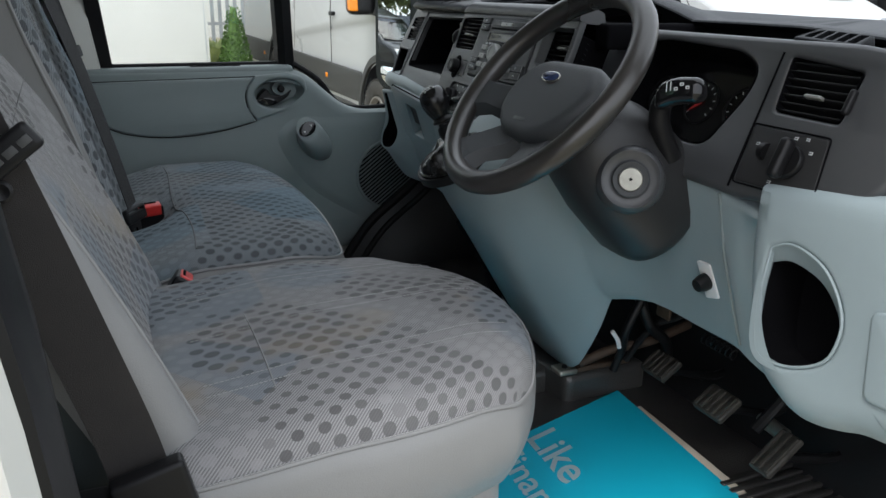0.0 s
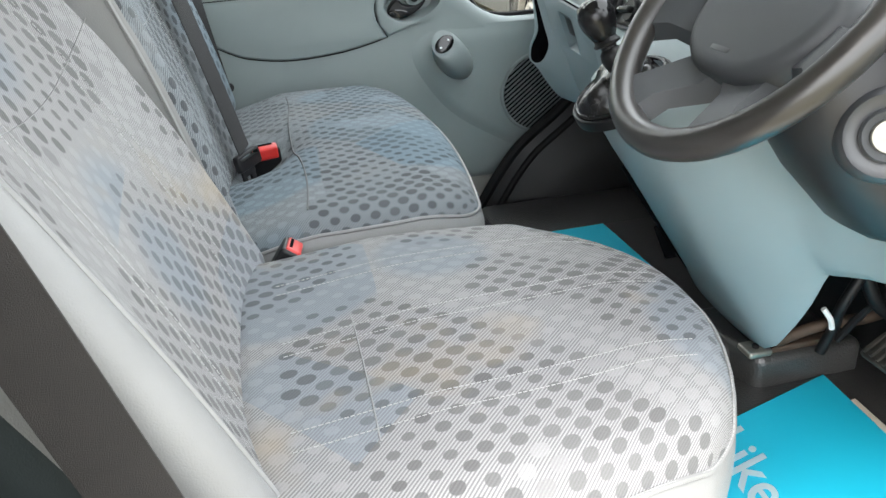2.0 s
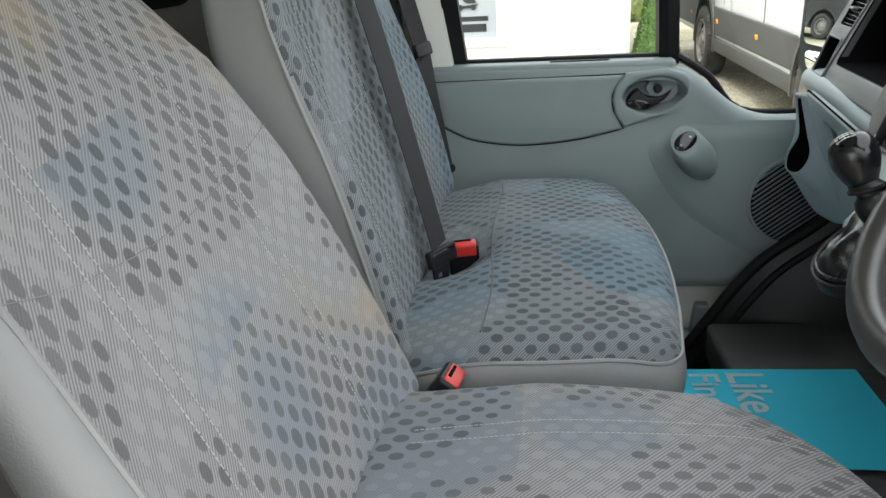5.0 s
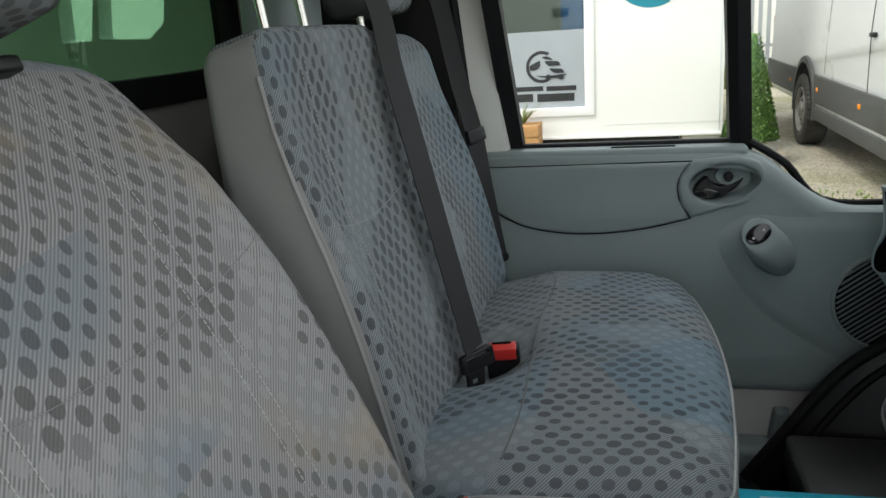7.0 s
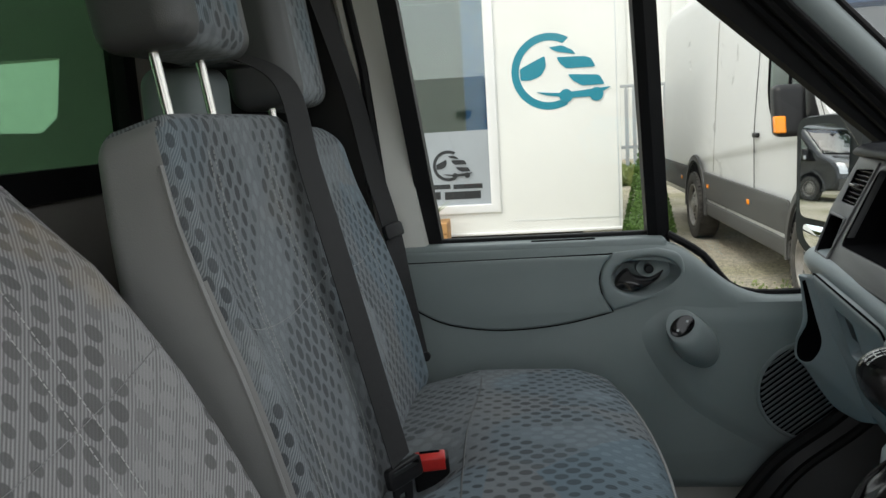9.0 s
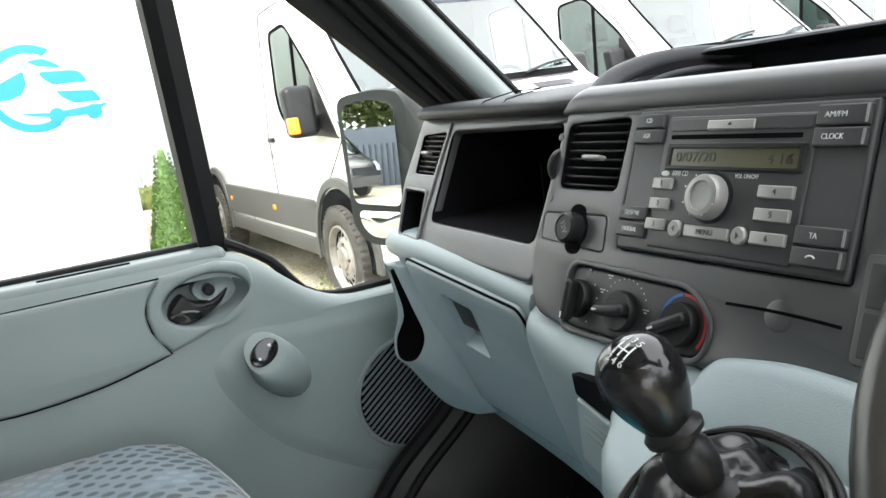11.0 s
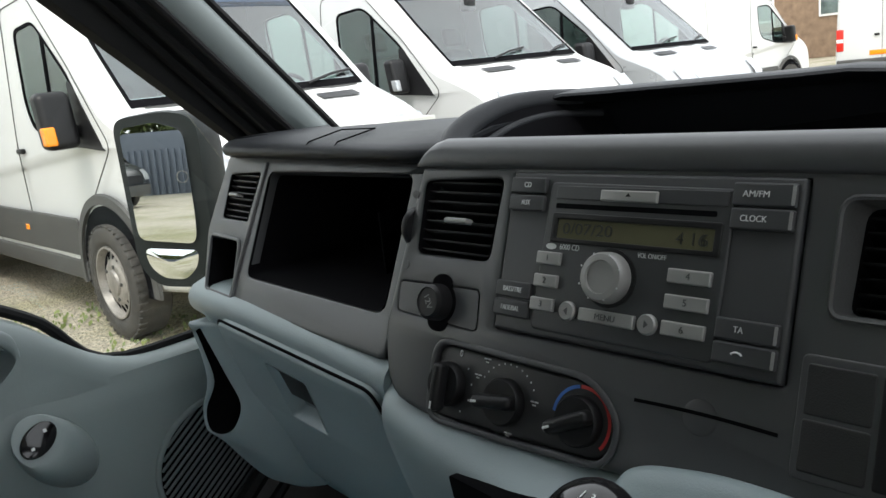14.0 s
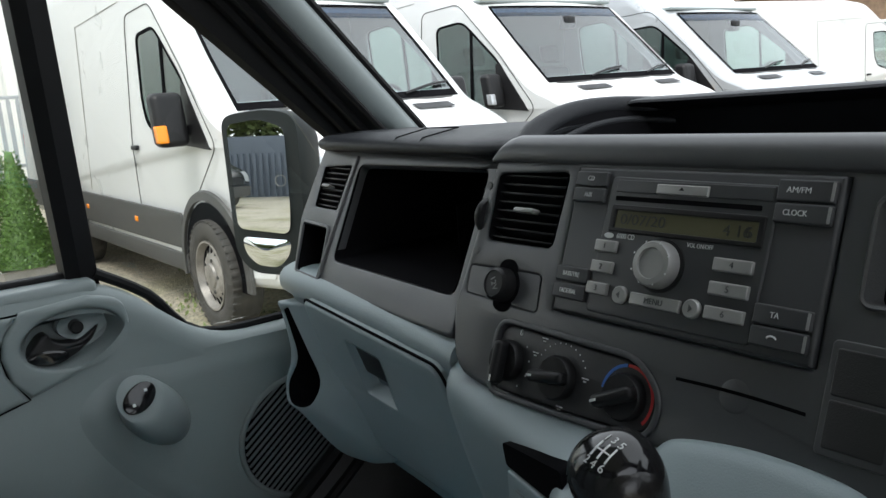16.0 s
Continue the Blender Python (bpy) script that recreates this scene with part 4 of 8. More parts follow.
def backrest(s, foot, lean, y0, y1, height, thick=0.12, bolster=0.03, taper=0.1, side="vinyl", r=0.038, crown=0.035, cloth="cloth", rim=0.25, edge_q=2.0, shell=False, arch=0.0, thin=0.0, inner=1.0):
    """A padded back: frame with its foot at (x, z), leaning by lean degrees; cloth in front, vinyl at the sides."""
    cy, hw = (y0 + y1) / 2, (y1 - y0) / 2
    c, sn = math.cos(radians(lean)), math.sin(radians(lean))

    def shape(p):
        t, q = p.z / height, (p.y - cy) / hw
        front = (p.x + thick) / thick
        b = bolster * (abs(q) ** 3) * front * (1 - 0.75 * max(0, t - 0.55) / 0.45)
        lum = 0.012 * math.sin(math.pi * min(1, t * 1.25)) * front
        x = p.x * (1 - thin * t) + b + lum - (0.0 if arch else 0.03) * max(0, t - 0.75) / 0.25 * front + arch * (max(0, t - 0.55) / 0.45) ** 1.5
        w = 1 - taper * (inner if q > 0 else 1) * max(0, t - 0.35) ** 2 / 0.42
        top = -crown * abs(q) ** 4 * max(0, (t - 0.7) / 0.3)
        z = p.z + top
        return Vector((foot[0] + x * c - z * sn, cy + (p.y - cy) * w, foot[1] + z * c + x * sn))

    bm = rbox((-thick, y0, 0), (0, y1, height), r, 5, shape, (3, 14, 18))
    bmesh.ops.recalc_face_normals(bm, faces=bm.faces[:])
    ax = Vector((c, 0, sn))
    up_axis = Vector((-sn, 0, c))

    def kind(ctr, n):
        t = (ctr - Vector((foot[0], 0, foot[1]))).dot(up_axis) / height
        side_q = (ctr.y - cy) / (hw * (1 - taper * max(0, t - 0.35) ** 2 / 0.42))
        if shell and side_q < -0.8 and (ctr - Vector((foot[0], 0, foot[1]))).dot(ax) < -0.045:
            return 2
        return 0 if side_q > -edge_q and (n.dot(ax) > rim or (n.z > 0.55 and abs(n.y) < 0.6)) else 1

    cut_by(bm, kind)
    ob = part("backrest", bm, [M[cloth], M[side], M["shell"]], s, "dotted blue-grey cloth backrest with vinyl sides")
    upv = Vector((-sn, 0, c))
    # cloth runs round the bolsters: width along the surface, not across
    girth = [0.0]
    ys = [y0 + (y1 - y0) * k / 80 for k in range(81)]
    depth = []
    for y in ys:
        out = max(0, abs(y - cy) - (hw - r))
        depth.append(shape(Vector((-r + math.sqrt(max(0, r * r - out * out)), y, height * 0.4))).dot(ax))
    for k in range(80):
        girth.append(girth[-1] + math.hypot(ys[k + 1] - ys[k], depth[k + 1] - depth[k]))

    def across(co):
        t = (co - Vector((foot[0], 0, foot[1]))).dot(upv) / height
        q = (co.y - cy) / (hw * (1 - taper * max(0, t - 0.35) ** 2 / 0.42))
        s = min(79.999, max(0, (q + 1) * 40))
        return girth[int(s)] + (girth[int(s) + 1] - girth[int(s)]) * (s - int(s))

    lay_uv(ob.data, lambda co, n: (co.dot(upv) - (co.dot(ax) if n.dot(upv) > 0.45 else 0), across(co) + y0 + 0.3))
    edge = []
    for sd in (1, -1):
        col = [shape(Vector((-0.022, cy + sd * hw * 0.985, 0.04 + (height - 0.085) * k / 16))) + Vector((0, sd * 0.004, 0)) for k in range(17)]
        if sd > 0 or edge_q > 1:
            part("piping", tube(col, 0.0028, 6), M["vinyl"], ob)
        else:
            part("piping", tube([shape(Vector((0.0, cy - hw * edge_q, 0.03 + (height - 0.05) * k / 16))) for k in range(17)], 0.0024, 6), M["vinyl"], ob)
    for q in (-0.5, -0.42, 0.42, 0.5):
        stitches([shape(Vector((0.0022, cy + hw * q, 0.06 + (height - 0.10) * k / 14))) for k in range(15)], ob)
    part("cross_seam", tube([shape(Vector((0.0004, cy + hw * (-0.9 + 1.8 * k / 16), height * (0.60 - 0.05 * (1 - (2 * k / 16 - 1) ** 2))))) for k in range(17)], 0.0004, 4), M["vinyl"], ob)
    return shape


def headrest(s, at, lean, wid, posts, z_gap, aside=0.0, edge=0.026):
    """A head restraint on two steel posts with black guides."""
    c, sn = math.cos(radians(lean)), math.sin(radians(lean))
    g = lambda p: Vector((at[0] + p[0] * c - p[2] * sn, at[1] + p[1], at[2] + p[2] * c + p[0] * sn))
    hr = part("headrest", rbox((-0.055, aside - wid / 2, z_gap), (0.045, aside + wid / 2, z_gap + 0.2), edge, 5, lambda p: g((p[0] - 0.25 * (p[1] / wid) ** 2 * 0.12, p[1] * (1 - 0.5 * max(0, p[2] - z_gap - 0.1)), p[2])), (3, 8, 6)), [M["cloth"], M["vinyl_dk"]], s, "dotted cloth head restraint with dark ends")
    for poly in hr.data.polygons:
        poly.material_index = 1 if abs(poly.center.y - at[1] - aside) > wid / 2 - 0.042 else 0
    lay_uv(hr.data, lambda co, n: (co.z + co.x, co.y))
    for y in (-posts / 2, posts / 2):
        pst = part("post", tube([g((-0.01, y, -0.019)), g((-0.01, y, z_gap + 0.02))], 0.0058, 12), M["chrome"], s, "steel post")
        if y > 0:
            bm = bmesh.new()
            for k in range(5):
                add_tube(bm, [g((-0.0068, y - 0.004, 0.02 + 0.016 * k)), g((-0.0068, y + 0.004, 0.02 + 0.016 * k))], 0.0012, 6)
            part("notch", bm, M["black"], pst)
        part("guide", rbox((-0.024, y - 0.0145, -0.021), (0.006, y + 0.0135, -0.007), 0.004, 2, g), M["black"], s, "black plastic guide")


def buckle(s_name, base, tip, label, across=(0.2, 1, 0)):
    """A seat-belt buckle on its stalk: black shell, red press button."""
    b = thing(s_name, base, label, "seat belt buckle")
    base, tip = Vector(base), Vector(tip)
    d = (tip - base).normalized()
    u = Vector(across) - d * Vector(across).dot(d)
    f = fr(tip, u, d)
    part("stalk", tube([base, base.lerp(tip, 0.6)], 0.009, 8), M["black"], b)
    part("shell", rbox((-0.025, -0.068, -0.012), (0.025, 0.0, 0.012), 0.005, 3, f), M["black"], b, "black buckle shell")
    part("button", rbox((-0.021, -0.019, -0.007), (0.021, 0.0025, 0.0132), 0.003, 2, f), M["red"], b, "red release button")
    part("slot", rbox((-0.014, 0.0005, -0.004), (0.014, 0.004, 0.000), 0.0008, 1, f), M["soft"], b)
    return b


# driver's seat
ds = thing("van_seat", (0.25, 1.04, FLOOR), "worn driver's seat in dotted blue-grey cloth with grey vinyl sides", "seat", "cab seats")
seat_base(0.85, 1.32, 0.02, 0.44, ds)
dtop = cushion(ds, 0.06, 0.548, 0.825, 1.338, 1.252, 0.026, 0.085, cloth="cloth_worn", far=0.05, pairs=(-0.52, 0.0, 0.5))
part("cross_seam", tube([dtop(0.197, 0.922 + 0.19 * k / 12) - Vector((0, 0, 0.0004)) for k in range(13)], 0.0008, 5), M["vinyl"], ds)
backrest(ds, (0.108, 1.20), 26, 0.865, 1.354, 0.59, 0.12, 0.035, 0.22, cloth="cloth_worn", rim=0.3, edge_q=0.86, shell=True, inner=0.2)
headrest(ds, (-0.152, 1.105, 1.712), 20, 0.32, 0.20, 0.022, 0.02)

# double passenger seat
ps = thing("bench_seat", (0.2, 1.78, FLOOR), "double passenger seat in dotted blue-grey cloth with grey vinyl sides", "seat", "cab seats")
seat_base(1.40, 2.14, -0.02, 0.42, ps)
btop = cushion(ps, 0.0, 0.452, 1.395, 2.142, 1.25, 0.015, 0.03, 0.032, narrow=0.07, pairs=(), dent=(0.115, 1.735, 0.05))
part("seat_seam", tube([btop(0.183 + 0.006 * math.sin(k * 0.35), 1.43 + 0.62 * k / 24) - Vector((0, 0, 0.0006)) for k in range(25)], 0.0013, 5), M["vinyl_dk"], ps)
backrest(ps, (0.076, 1.205), 16, 1.405, 1.785, 0.528, 0.11, 0.034, 0.03, r=0.024, crown=0.006, arch=0.03, thin=0.36)
backrest(ps, (0.076, 1.205), 16, 1.792, 2.15, 0.515, 0.11, 0.026, 0.26, arch=0.02, thin=0.3)
headrest(ps, (-0.085, 1.618, 1.714), 8, 0.24, 0.12, 0.072, 0.020)
headrest(ps, (-0.085, 1.97, 1.714), 8, 0.22, 0.12, 0.016, 0.012)

buckle("belt_buckle", (0.134, 1.768, 1.165), (0.131, 1.750, 1.248), "black seat belt buckle with a red button between the passenger places", (1, 0.12, 0))
buckle("belt_buckle", (0.09, 1.352, 1.15), (0.152, 1.352, 1.238), "black seat belt buckle with a red button beside the driver's seat")

# belt of the middle place: over the seat back and down to the buckle
b = thing("middle_seat_belt", (0.02, 1.7, 1.25), "black webbing seat belt lying over the middle seat back", "seat belt")
pts = spline([(-0.17, 1.80, 1.81), (-0.10, 1.795, 1.797), (-0.034, 1.785, 1.755), (-0.002, 1.752, 1.648), (0.036, 1.716, 1.528), (0.074, 1.700, 1.378), (0.100, 1.700, 1.262)], 6)
part("webbing", add_band(bmesh.new(), pts, (0.32, 0.94, 0.1), 0.047), M["web"], b, "black woven webbing")
fb = fr((0.103, 1.700, 1.246), (0.55, 0.83, 0.05), (-0.2, 0, 1))
part("tongue", plate(rect(-0.031, -0.014, 0.031, 0.014, 0.006), [rect(-0.025, 0.003, 0.025, 0.009, 0.002)], fb, -0.004, 0.006, 0.003), M["black"], b, "black plastic belt tongue")
part("tongue_blade", plate(rounded([(-0.028, -0.036), (0.004, -0.038), (0.010, -0.012), (-0.026, -0.012)], 0.004, 3), [rect(-0.019, -0.030, -0.006, -0.023, 0.002)], fb, -0.001, 0.003, 0.001), M["black"], b)
part("guide", rbox((-0.20, 1.745, 1.785), (-0.10, 1.855, 1.80), 0.006, 3), M["black"], b, "black belt guide on the seat top")
part("retractor_cover", rbox((-0.23, 1.75, 1.64), (-0.135, 1.87, 1.79), 0.03, 4), M["trim"], b, "grey moulded belt cover")

# belt of the outer place
b = thing("passenger_seat_belt", (-0.03, 2.15, 1.2), "black webbing seat belt on the passenger door pillar", "seat belt")
pts = spline([(-0.09, 2.12, 2.0), (-0.031, 2.165, 1.77), (-0.001, 2.168, 1.616), (0.026, 2.168, 1.505), (0.040, 2.172, 1.40), (0.064, 2.172, 1.245)], 5)
part("webbing", add_band(bmesh.new(), pts, (0.5, 0.85, 0.1), 0.047), M["web"], b, "black woven webbing")
part("anchor", rbox((-0.13, 2.06, 1.97), (-0.06, 2.11, 2.06), 0.015, 3), M["black"], b, "black shoulder anchor")
part("tongue", plate(rect(-0.024, -0.010, 0.024, 0.016, 0.006), (), fr((0.030, 2.160, 1.50), (0.5, 0.85, 0.1), (-0.25, 0, 1)), -0.004, 0.006, 0.002), M["black"], b)
part("bolt", lathe([(0.009, 0), (0.009, 0.008), (0.0, 0.010)], (0.075, 2.165, 1.262), (0, -1, 0), 12), M["black"], b)

# driver's belt hanging beside the seat
b = thing("driver_seat_belt", (0.0, 0.80, 1.0), "dark webbing seat belt hanging beside the driver's seat with its tongue", "seat belt")
pts = spline([(-0.22, 0.775, 2.05), (-0.15, 0.80, 1.86), (-0.075, 0.83, 1.68), (-0.028, 0.838, 1.55), (0.026, 0.832, 1.37), (0.058, 0.825, 1.25), (0.075, 0.815, 1.12), (0.08, 0.80, 1.02)], 5)
part("webbing", add_band(bmesh.new(), pts, (1, 0, 0.35), 0.048), M["web_worn"], b, "dark brown-grey woven webbing")
tf = fr((-0.012, 0.828, 1.520), (0.79, 0.0, 0.61), (-0.61, 0.1, 0.79))
tg = part("tongue", rbox((-0.036, -0.011, -0.007), (0.036, 0.011, 0.010), 0.005, 3, tf), M["black"], b, "black slotted belt tongue")
for k in range(5):
    part("slot", rbox((-0.028 + 0.0125 * k, -0.004, 0.0095), (-0.0185 + 0.0125 * k, 0.002, 0.0105), 0.0004, 1, tf), M["vinyl_dk"], tg)
part("button", lathe([(0.0085, 0.0), (0.0085, 0.003), (0.006, 0.0045), (0.0025, 0.003), (0.0, 0.003)], (-0.012, 0.833, 1.498), (0.1, -1, 0.1), 18), M["black"], b, "round webbing stop button")
part("anchor_cover", rbox((0.032, 0.797, 1.06), (0.092, 0.818, 1.262), 0.005, 3, lambda p: Vector((p[0] + (1.262 - p[2]) * 0.22, p[1], p[2] + 0.25 * (p[0] - 0.06)))), M["black"], b, "black sleeve at the belt's foot")
part("anchor_box", rbox((0.0, 0.79, 1.20), (0.036, 0.83, 1.245), 0.008, 3), M["black"], b)


# ---------- the dashboard ----------
dash = thing("dashboard", (0.9, YC, 1.2), "van dashboard, dark grey moulded top over a blue-grey lower part", "dashboard")
SF = fr((0.70, 1.445, 1.498), (0, -1, 0), (0.34, 0, 0.94))           # centre stack
PF = fr((0.727, 1.83, 1.478), (-0.1, -1, 0), (0.5, 0, 1.0))           # passenger side
DF = fr((0.775, 0.85, 1.478), (0, -1, 0), (0.4, 0, 0.9))             # driver side
GF = fr((0.685, 1.681, 1.413), (-0.1, -1, 0), (-0.35, 0, 1.0))        # glovebox lid


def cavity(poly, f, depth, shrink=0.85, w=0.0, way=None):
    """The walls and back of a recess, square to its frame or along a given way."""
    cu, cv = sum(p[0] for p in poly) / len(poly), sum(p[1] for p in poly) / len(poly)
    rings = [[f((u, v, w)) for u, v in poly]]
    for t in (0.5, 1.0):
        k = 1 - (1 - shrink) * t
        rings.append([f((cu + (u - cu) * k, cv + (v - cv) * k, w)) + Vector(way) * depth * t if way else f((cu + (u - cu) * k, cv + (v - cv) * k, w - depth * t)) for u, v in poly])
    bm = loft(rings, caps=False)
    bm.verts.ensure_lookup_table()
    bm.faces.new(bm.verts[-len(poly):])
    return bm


def vent(f, poly, slats, tilt, host, tab):
    """An air vent: black throat, sloping slats, upright vanes and a bright tab."""
    v = part("air_vent", cavity(poly, f, 0.06, 0.9), M["soft"], host, "air vent with black slats and a silver tab")
    us, vs = [p[0] for p in poly], [p[1] for p in poly]
    u0, u1, v0, v1 = min(us), max(us), min(vs), max(vs)
    c, s = math.cos(radians(tilt)), math.sin(radians(tilt))
    for k in range(slats):
        vv = v0 + (v1 - v0) * (k + 0.5) / slats
        part("slat", rbox((u0 + 0.001, -0.0011, -0.02), (u1 - 0.001, 0.0011, 0.0), 0.001, 1, lambda p, vv=vv: f((p[0], vv + p[1] * c + p[2] * s, p[2] * c - 0.003))), M["black"], v)
    for k in range(1, 6):
        uu = u0 + (u1 - u0) * k / 6
        part("vane", rbox((uu - 0.0008, v0 + 0.002, -0.05), (uu + 0.0008, v1 - 0.002, -0.026), 0.0005, 1, f), M["black"], v)
    part("tab", rbox((tab[0] - 0.0120, tab[1] - 0.0022, -0.006), (tab[0] + 0.0120, tab[1] + 0.0022, 0.004), 0.002, 2, lambda p: f((p[0], p[1] + 0.002 * math.cos((p[0] - tab[0]) * 150), p[2]))), M["silver"], v, "silver vent tab")
    return v


# lower body: one skin across the cab, from the passenger's knees to the driver's
rows = [
    (2.135, ((0.79, 1.445), (0.775, 1.435), (0.80, 1.37), (0.83, 1.28), (0.87, 1.20))),
    (2.08, ((0.745, 1.445), (0.733, 1.432), (0.755, 1.37), (0.78, 1.28), (0.83, 1.19))),
    (2.00, ((0.745, 1.443), (0.735, 1.43), (0.745, 1.37), (0.775, 1.26), (0.81, 1.185))),
    (1.90, ((0.735, 1.440), (0.728, 1.425), (0.735, 1.38), (0.770, 1.26), (0.81, 1.175))),
    (1.78, ((0.725, 1.436), (0.718, 1.42), (0.725, 1.375), (0.765, 1.25), (0.805, 1.165))),
    (1.69, ((0.715, 1.432), (0.705, 1.415), (0.712, 1.37), (0.75, 1.245), (0.80, 1.15))),
    (1.665, ((0.700, 1.430), (0.678, 1.414), (0.684, 1.37), (0.728, 1.245), (0.79, 1.14))),
    (1.60, ((0.690, 1.428), (0.664, 1.412), (0.665, 1.37), (0.712, 1.24), (0.79, 1.12))),
    (1.535, ((0.687, 1.426), (0.656, 1.41), (0.652, 1.37), (0.700, 1.23), (0.79, 1.06))),
    (1.490, ((0.683, 1.425), (0.642, 1.407), (0.632, 1.366), (0.680, 1.225), (0.79, 1.015))),
    (1.45, ((0.680, 1.424), (0.625, 1.402), (0.585, 1.362), (0.658, 1.22), (0.795, 0.995))),
    (1.37, ((0.678, 1.424), (0.615, 1.400), (0.565, 1.352), (0.648, 1.21), (0.80, 0.985))),
    (1.28, ((0.680, 1.424), (0.625, 1.402), (0.585, 1.345), (0.655, 1.20), (0.79, 1.002))),
    (1.24, ((0.684, 1.424), (0.640, 1.404), (0.614, 1.34), (0.675, 1.205), (0.788, 1.05))),
    (1.205, ((0.697, 1.424), (0.664, 1.406), (0.662, 1.337), (0.710, 1.215), (0.787, 1.112))),
    (1.182, ((0.710, 1.423), (0.688, 1.408), (0.693, 1.338), (0.733, 1.23), (0.786, 1.166))),
    (1.165, ((0.72, 1.422), (0.70, 1.41), (0.71, 1.34), (0.745, 1.24), (0.786, 1.176))),
    (1.10, ((0.76, 1.420), (0.745, 1.412), (0.762, 1.33), (0.79, 1.245), (0.808, 1.192))),
    (1.00, ((0.775, 1.418), (0.757, 1.412), (0.772, 1.34), (0.798, 1.25), (0.815, 1.19))),
    (0.93, ((0.775, 1.412), (0.757, 1.405), (0.770, 1.34), (0.795, 1.25), (0.812, 1.192))),
    (0.90, ((0.775, 1.405), (0.757, 1.398), (0.775, 1.34), (0.80, 1.25), (0.81, 1.185))),
    (0.86, ((0.775, 1.404), (0.748, 1.394), (0.80, 1.36), (0.81, 1.235), (0.815, 1.172))),
    (0.78, ((0.775, 1.412), (0.745, 1.402), (0.80, 1.36), (0.81, 1.225), (0.815, 1.165))),
    (0.70, ((0.785, 1.43), (0.76, 1.42), (0.80, 1.36), (0.81, 1.235), (0.815, 1.185))),
    (0.685, ((0.80, 1.43), (0.77, 1.42), (0.765, 1.34), (0.79, 1.24), (0.82, 1.19))),
]
rings = []
for y, prof in rows:
    line = spline([(x, y, z) for x, z in prof], 4)
    back = [p + Vector((0.006, 0, 0)) for p in reversed(line)]
    rings.append([Vector((0.96, y, prof[0][1] - 0.004))] + line + back[:-2] + [Vector((0.96, y, prof[0][1] - 0.016))])
fine = []
for i in range(len(rings) - 1):
    a, b, c, d = rings[max(i - 1, 0)], rings[i], rings[i + 1], rings[min(i + 2, len(rings) - 1)]
    for k in range(3):
        t = k / 3
        fine.append([0.5 * ((2 * q) + (r - p) * t + (2 * p - 5 * q + 4 * r - s) * t * t + (3 * q - p - 3 * r + s) * t ** 3) for p, q, r, s in zip(a, b, c, d)])
fine.append(rings[-1])
lower = part("lower_body", loft(fine), M["trim_lo"], dash, "blue-grey moulded lower dash and knee console", sharp=60)
part("console_foot", rbox((0.770, 1.283, 0.983), (0.808, 1.318, 0.994), 0.004, 2), M["bracket"], dash, "zinc mounting bracket with a bolt")
part("bolt", lathe([(0.0055, 0.0), (0.0055, 0.0035), (0.004, 0.005), (0.0, 0.005)], Vector((0.788, 1.298, 0.9935)), Vector((0, 0, 1)), 12), M["black"], dash)
part("console_slot", rbox((0.715, 1.4635, 1.07), (0.735, 1.469, 1.13), 0.002, 1, lambda p: Vector((p[0] - (p[2] - 1.1) * 0.4, p[1], p[2]))), M["soft"], dash)
part("console_seam", tube(spline([(0.800, 1.455, 1.0), (0.70, 1.462, 1.15), (0.645, 1.463, 1.24)], 6), 0.004, 6), M["soft"], dash)
# glovebox lid with its latch recess
latch = [(-0.217, -0.016), (-0.133, -0.0185), (-0.147, -0.0906), (-0.2216, -0.0908)]
lido = rounded([(-0.312, 0.0165), (-0.004, 0.0075), (0.010, -0.11), (0.004, -0.188), (-0.30, -0.20), (-0.335, -0.10)], [0.012, 0.012, 0.02, 0.02, 0.03, 0.03], 4)
lid = part("glovebox_lid", plate(lido, [rounded(latch, 0.005, 3)], GF, -0.02, 0.004, 0.004, 0.003), M["trim_lo"], dash, "blue-grey glovebox lid")
part("latch_recess", cavity(rounded(latch, 0.005, 3), GF, 0.028, 0.75, 0.004), M["trim_lo"], lid)
part("latch", rbox((-0.217, -0.066, -0.02), (-0.140, -0.018, -0.004), 0.003, 2, GF), M["black"], lid, "dark latch flap")
part("lid_gap", tube([GF((u, v, 0.0)) for u, v in inset(lido, -0.002)], 0.0016, 6, closed=True), M["soft"], dash)
# shelf edge above the lid, running out to a bin at the door
shelf = [(2.16, 0.775, 1.444), (2.11, 0.738, 1.452), (2.04, 0.722, 1.456), (1.95, 0.716, 1.456), (1.80, 0.703, 1.452), (1.672, 0.690, 1.446)]
part("shelf", loft([[(x + 0.14, y, z - 0.005), (x + 0.034, y, z + 0.0005), (x + 0.018, y, z - 0.0008), (x + 0.007, y, z - 0.0045), (x + 0.0005, y, z - 0.0105), (x - 0.0025, y, z - 0.0185), (x - 0.002, y, z - 0.0275), (x + 0.002, y, z - 0.035), (x + 0.008, y, z - 0.0395), (x + 0.14, y, z - 0.0395)] for y, x, z in shelf]), M["trim_lo"], dash, "blue-grey shelf edge", sharp=70)
bin_r = [(p.x, p.y) for p in spline([(-0.022, 0.110, 0), (0.011, 0.056, 0), (0.031, 0.020, 0), (0.019, -0.010, 0), (-0.001, -0.022, 0), (-0.022, -0.018, 0), (-0.025, 0.008, 0), (-0.008, 0.044, 0), (-0.019, 0.080, 0), (-0.033, 0.112, 0)], 4)]
BF = fr((0.725, 2.05, 1.29), (0.35, -1, 0), (0.12, 0, 1))
BC = lambda p: BF(p) + Vector((0.5 * max(0, -p[1] - 0.02), 0, 0))
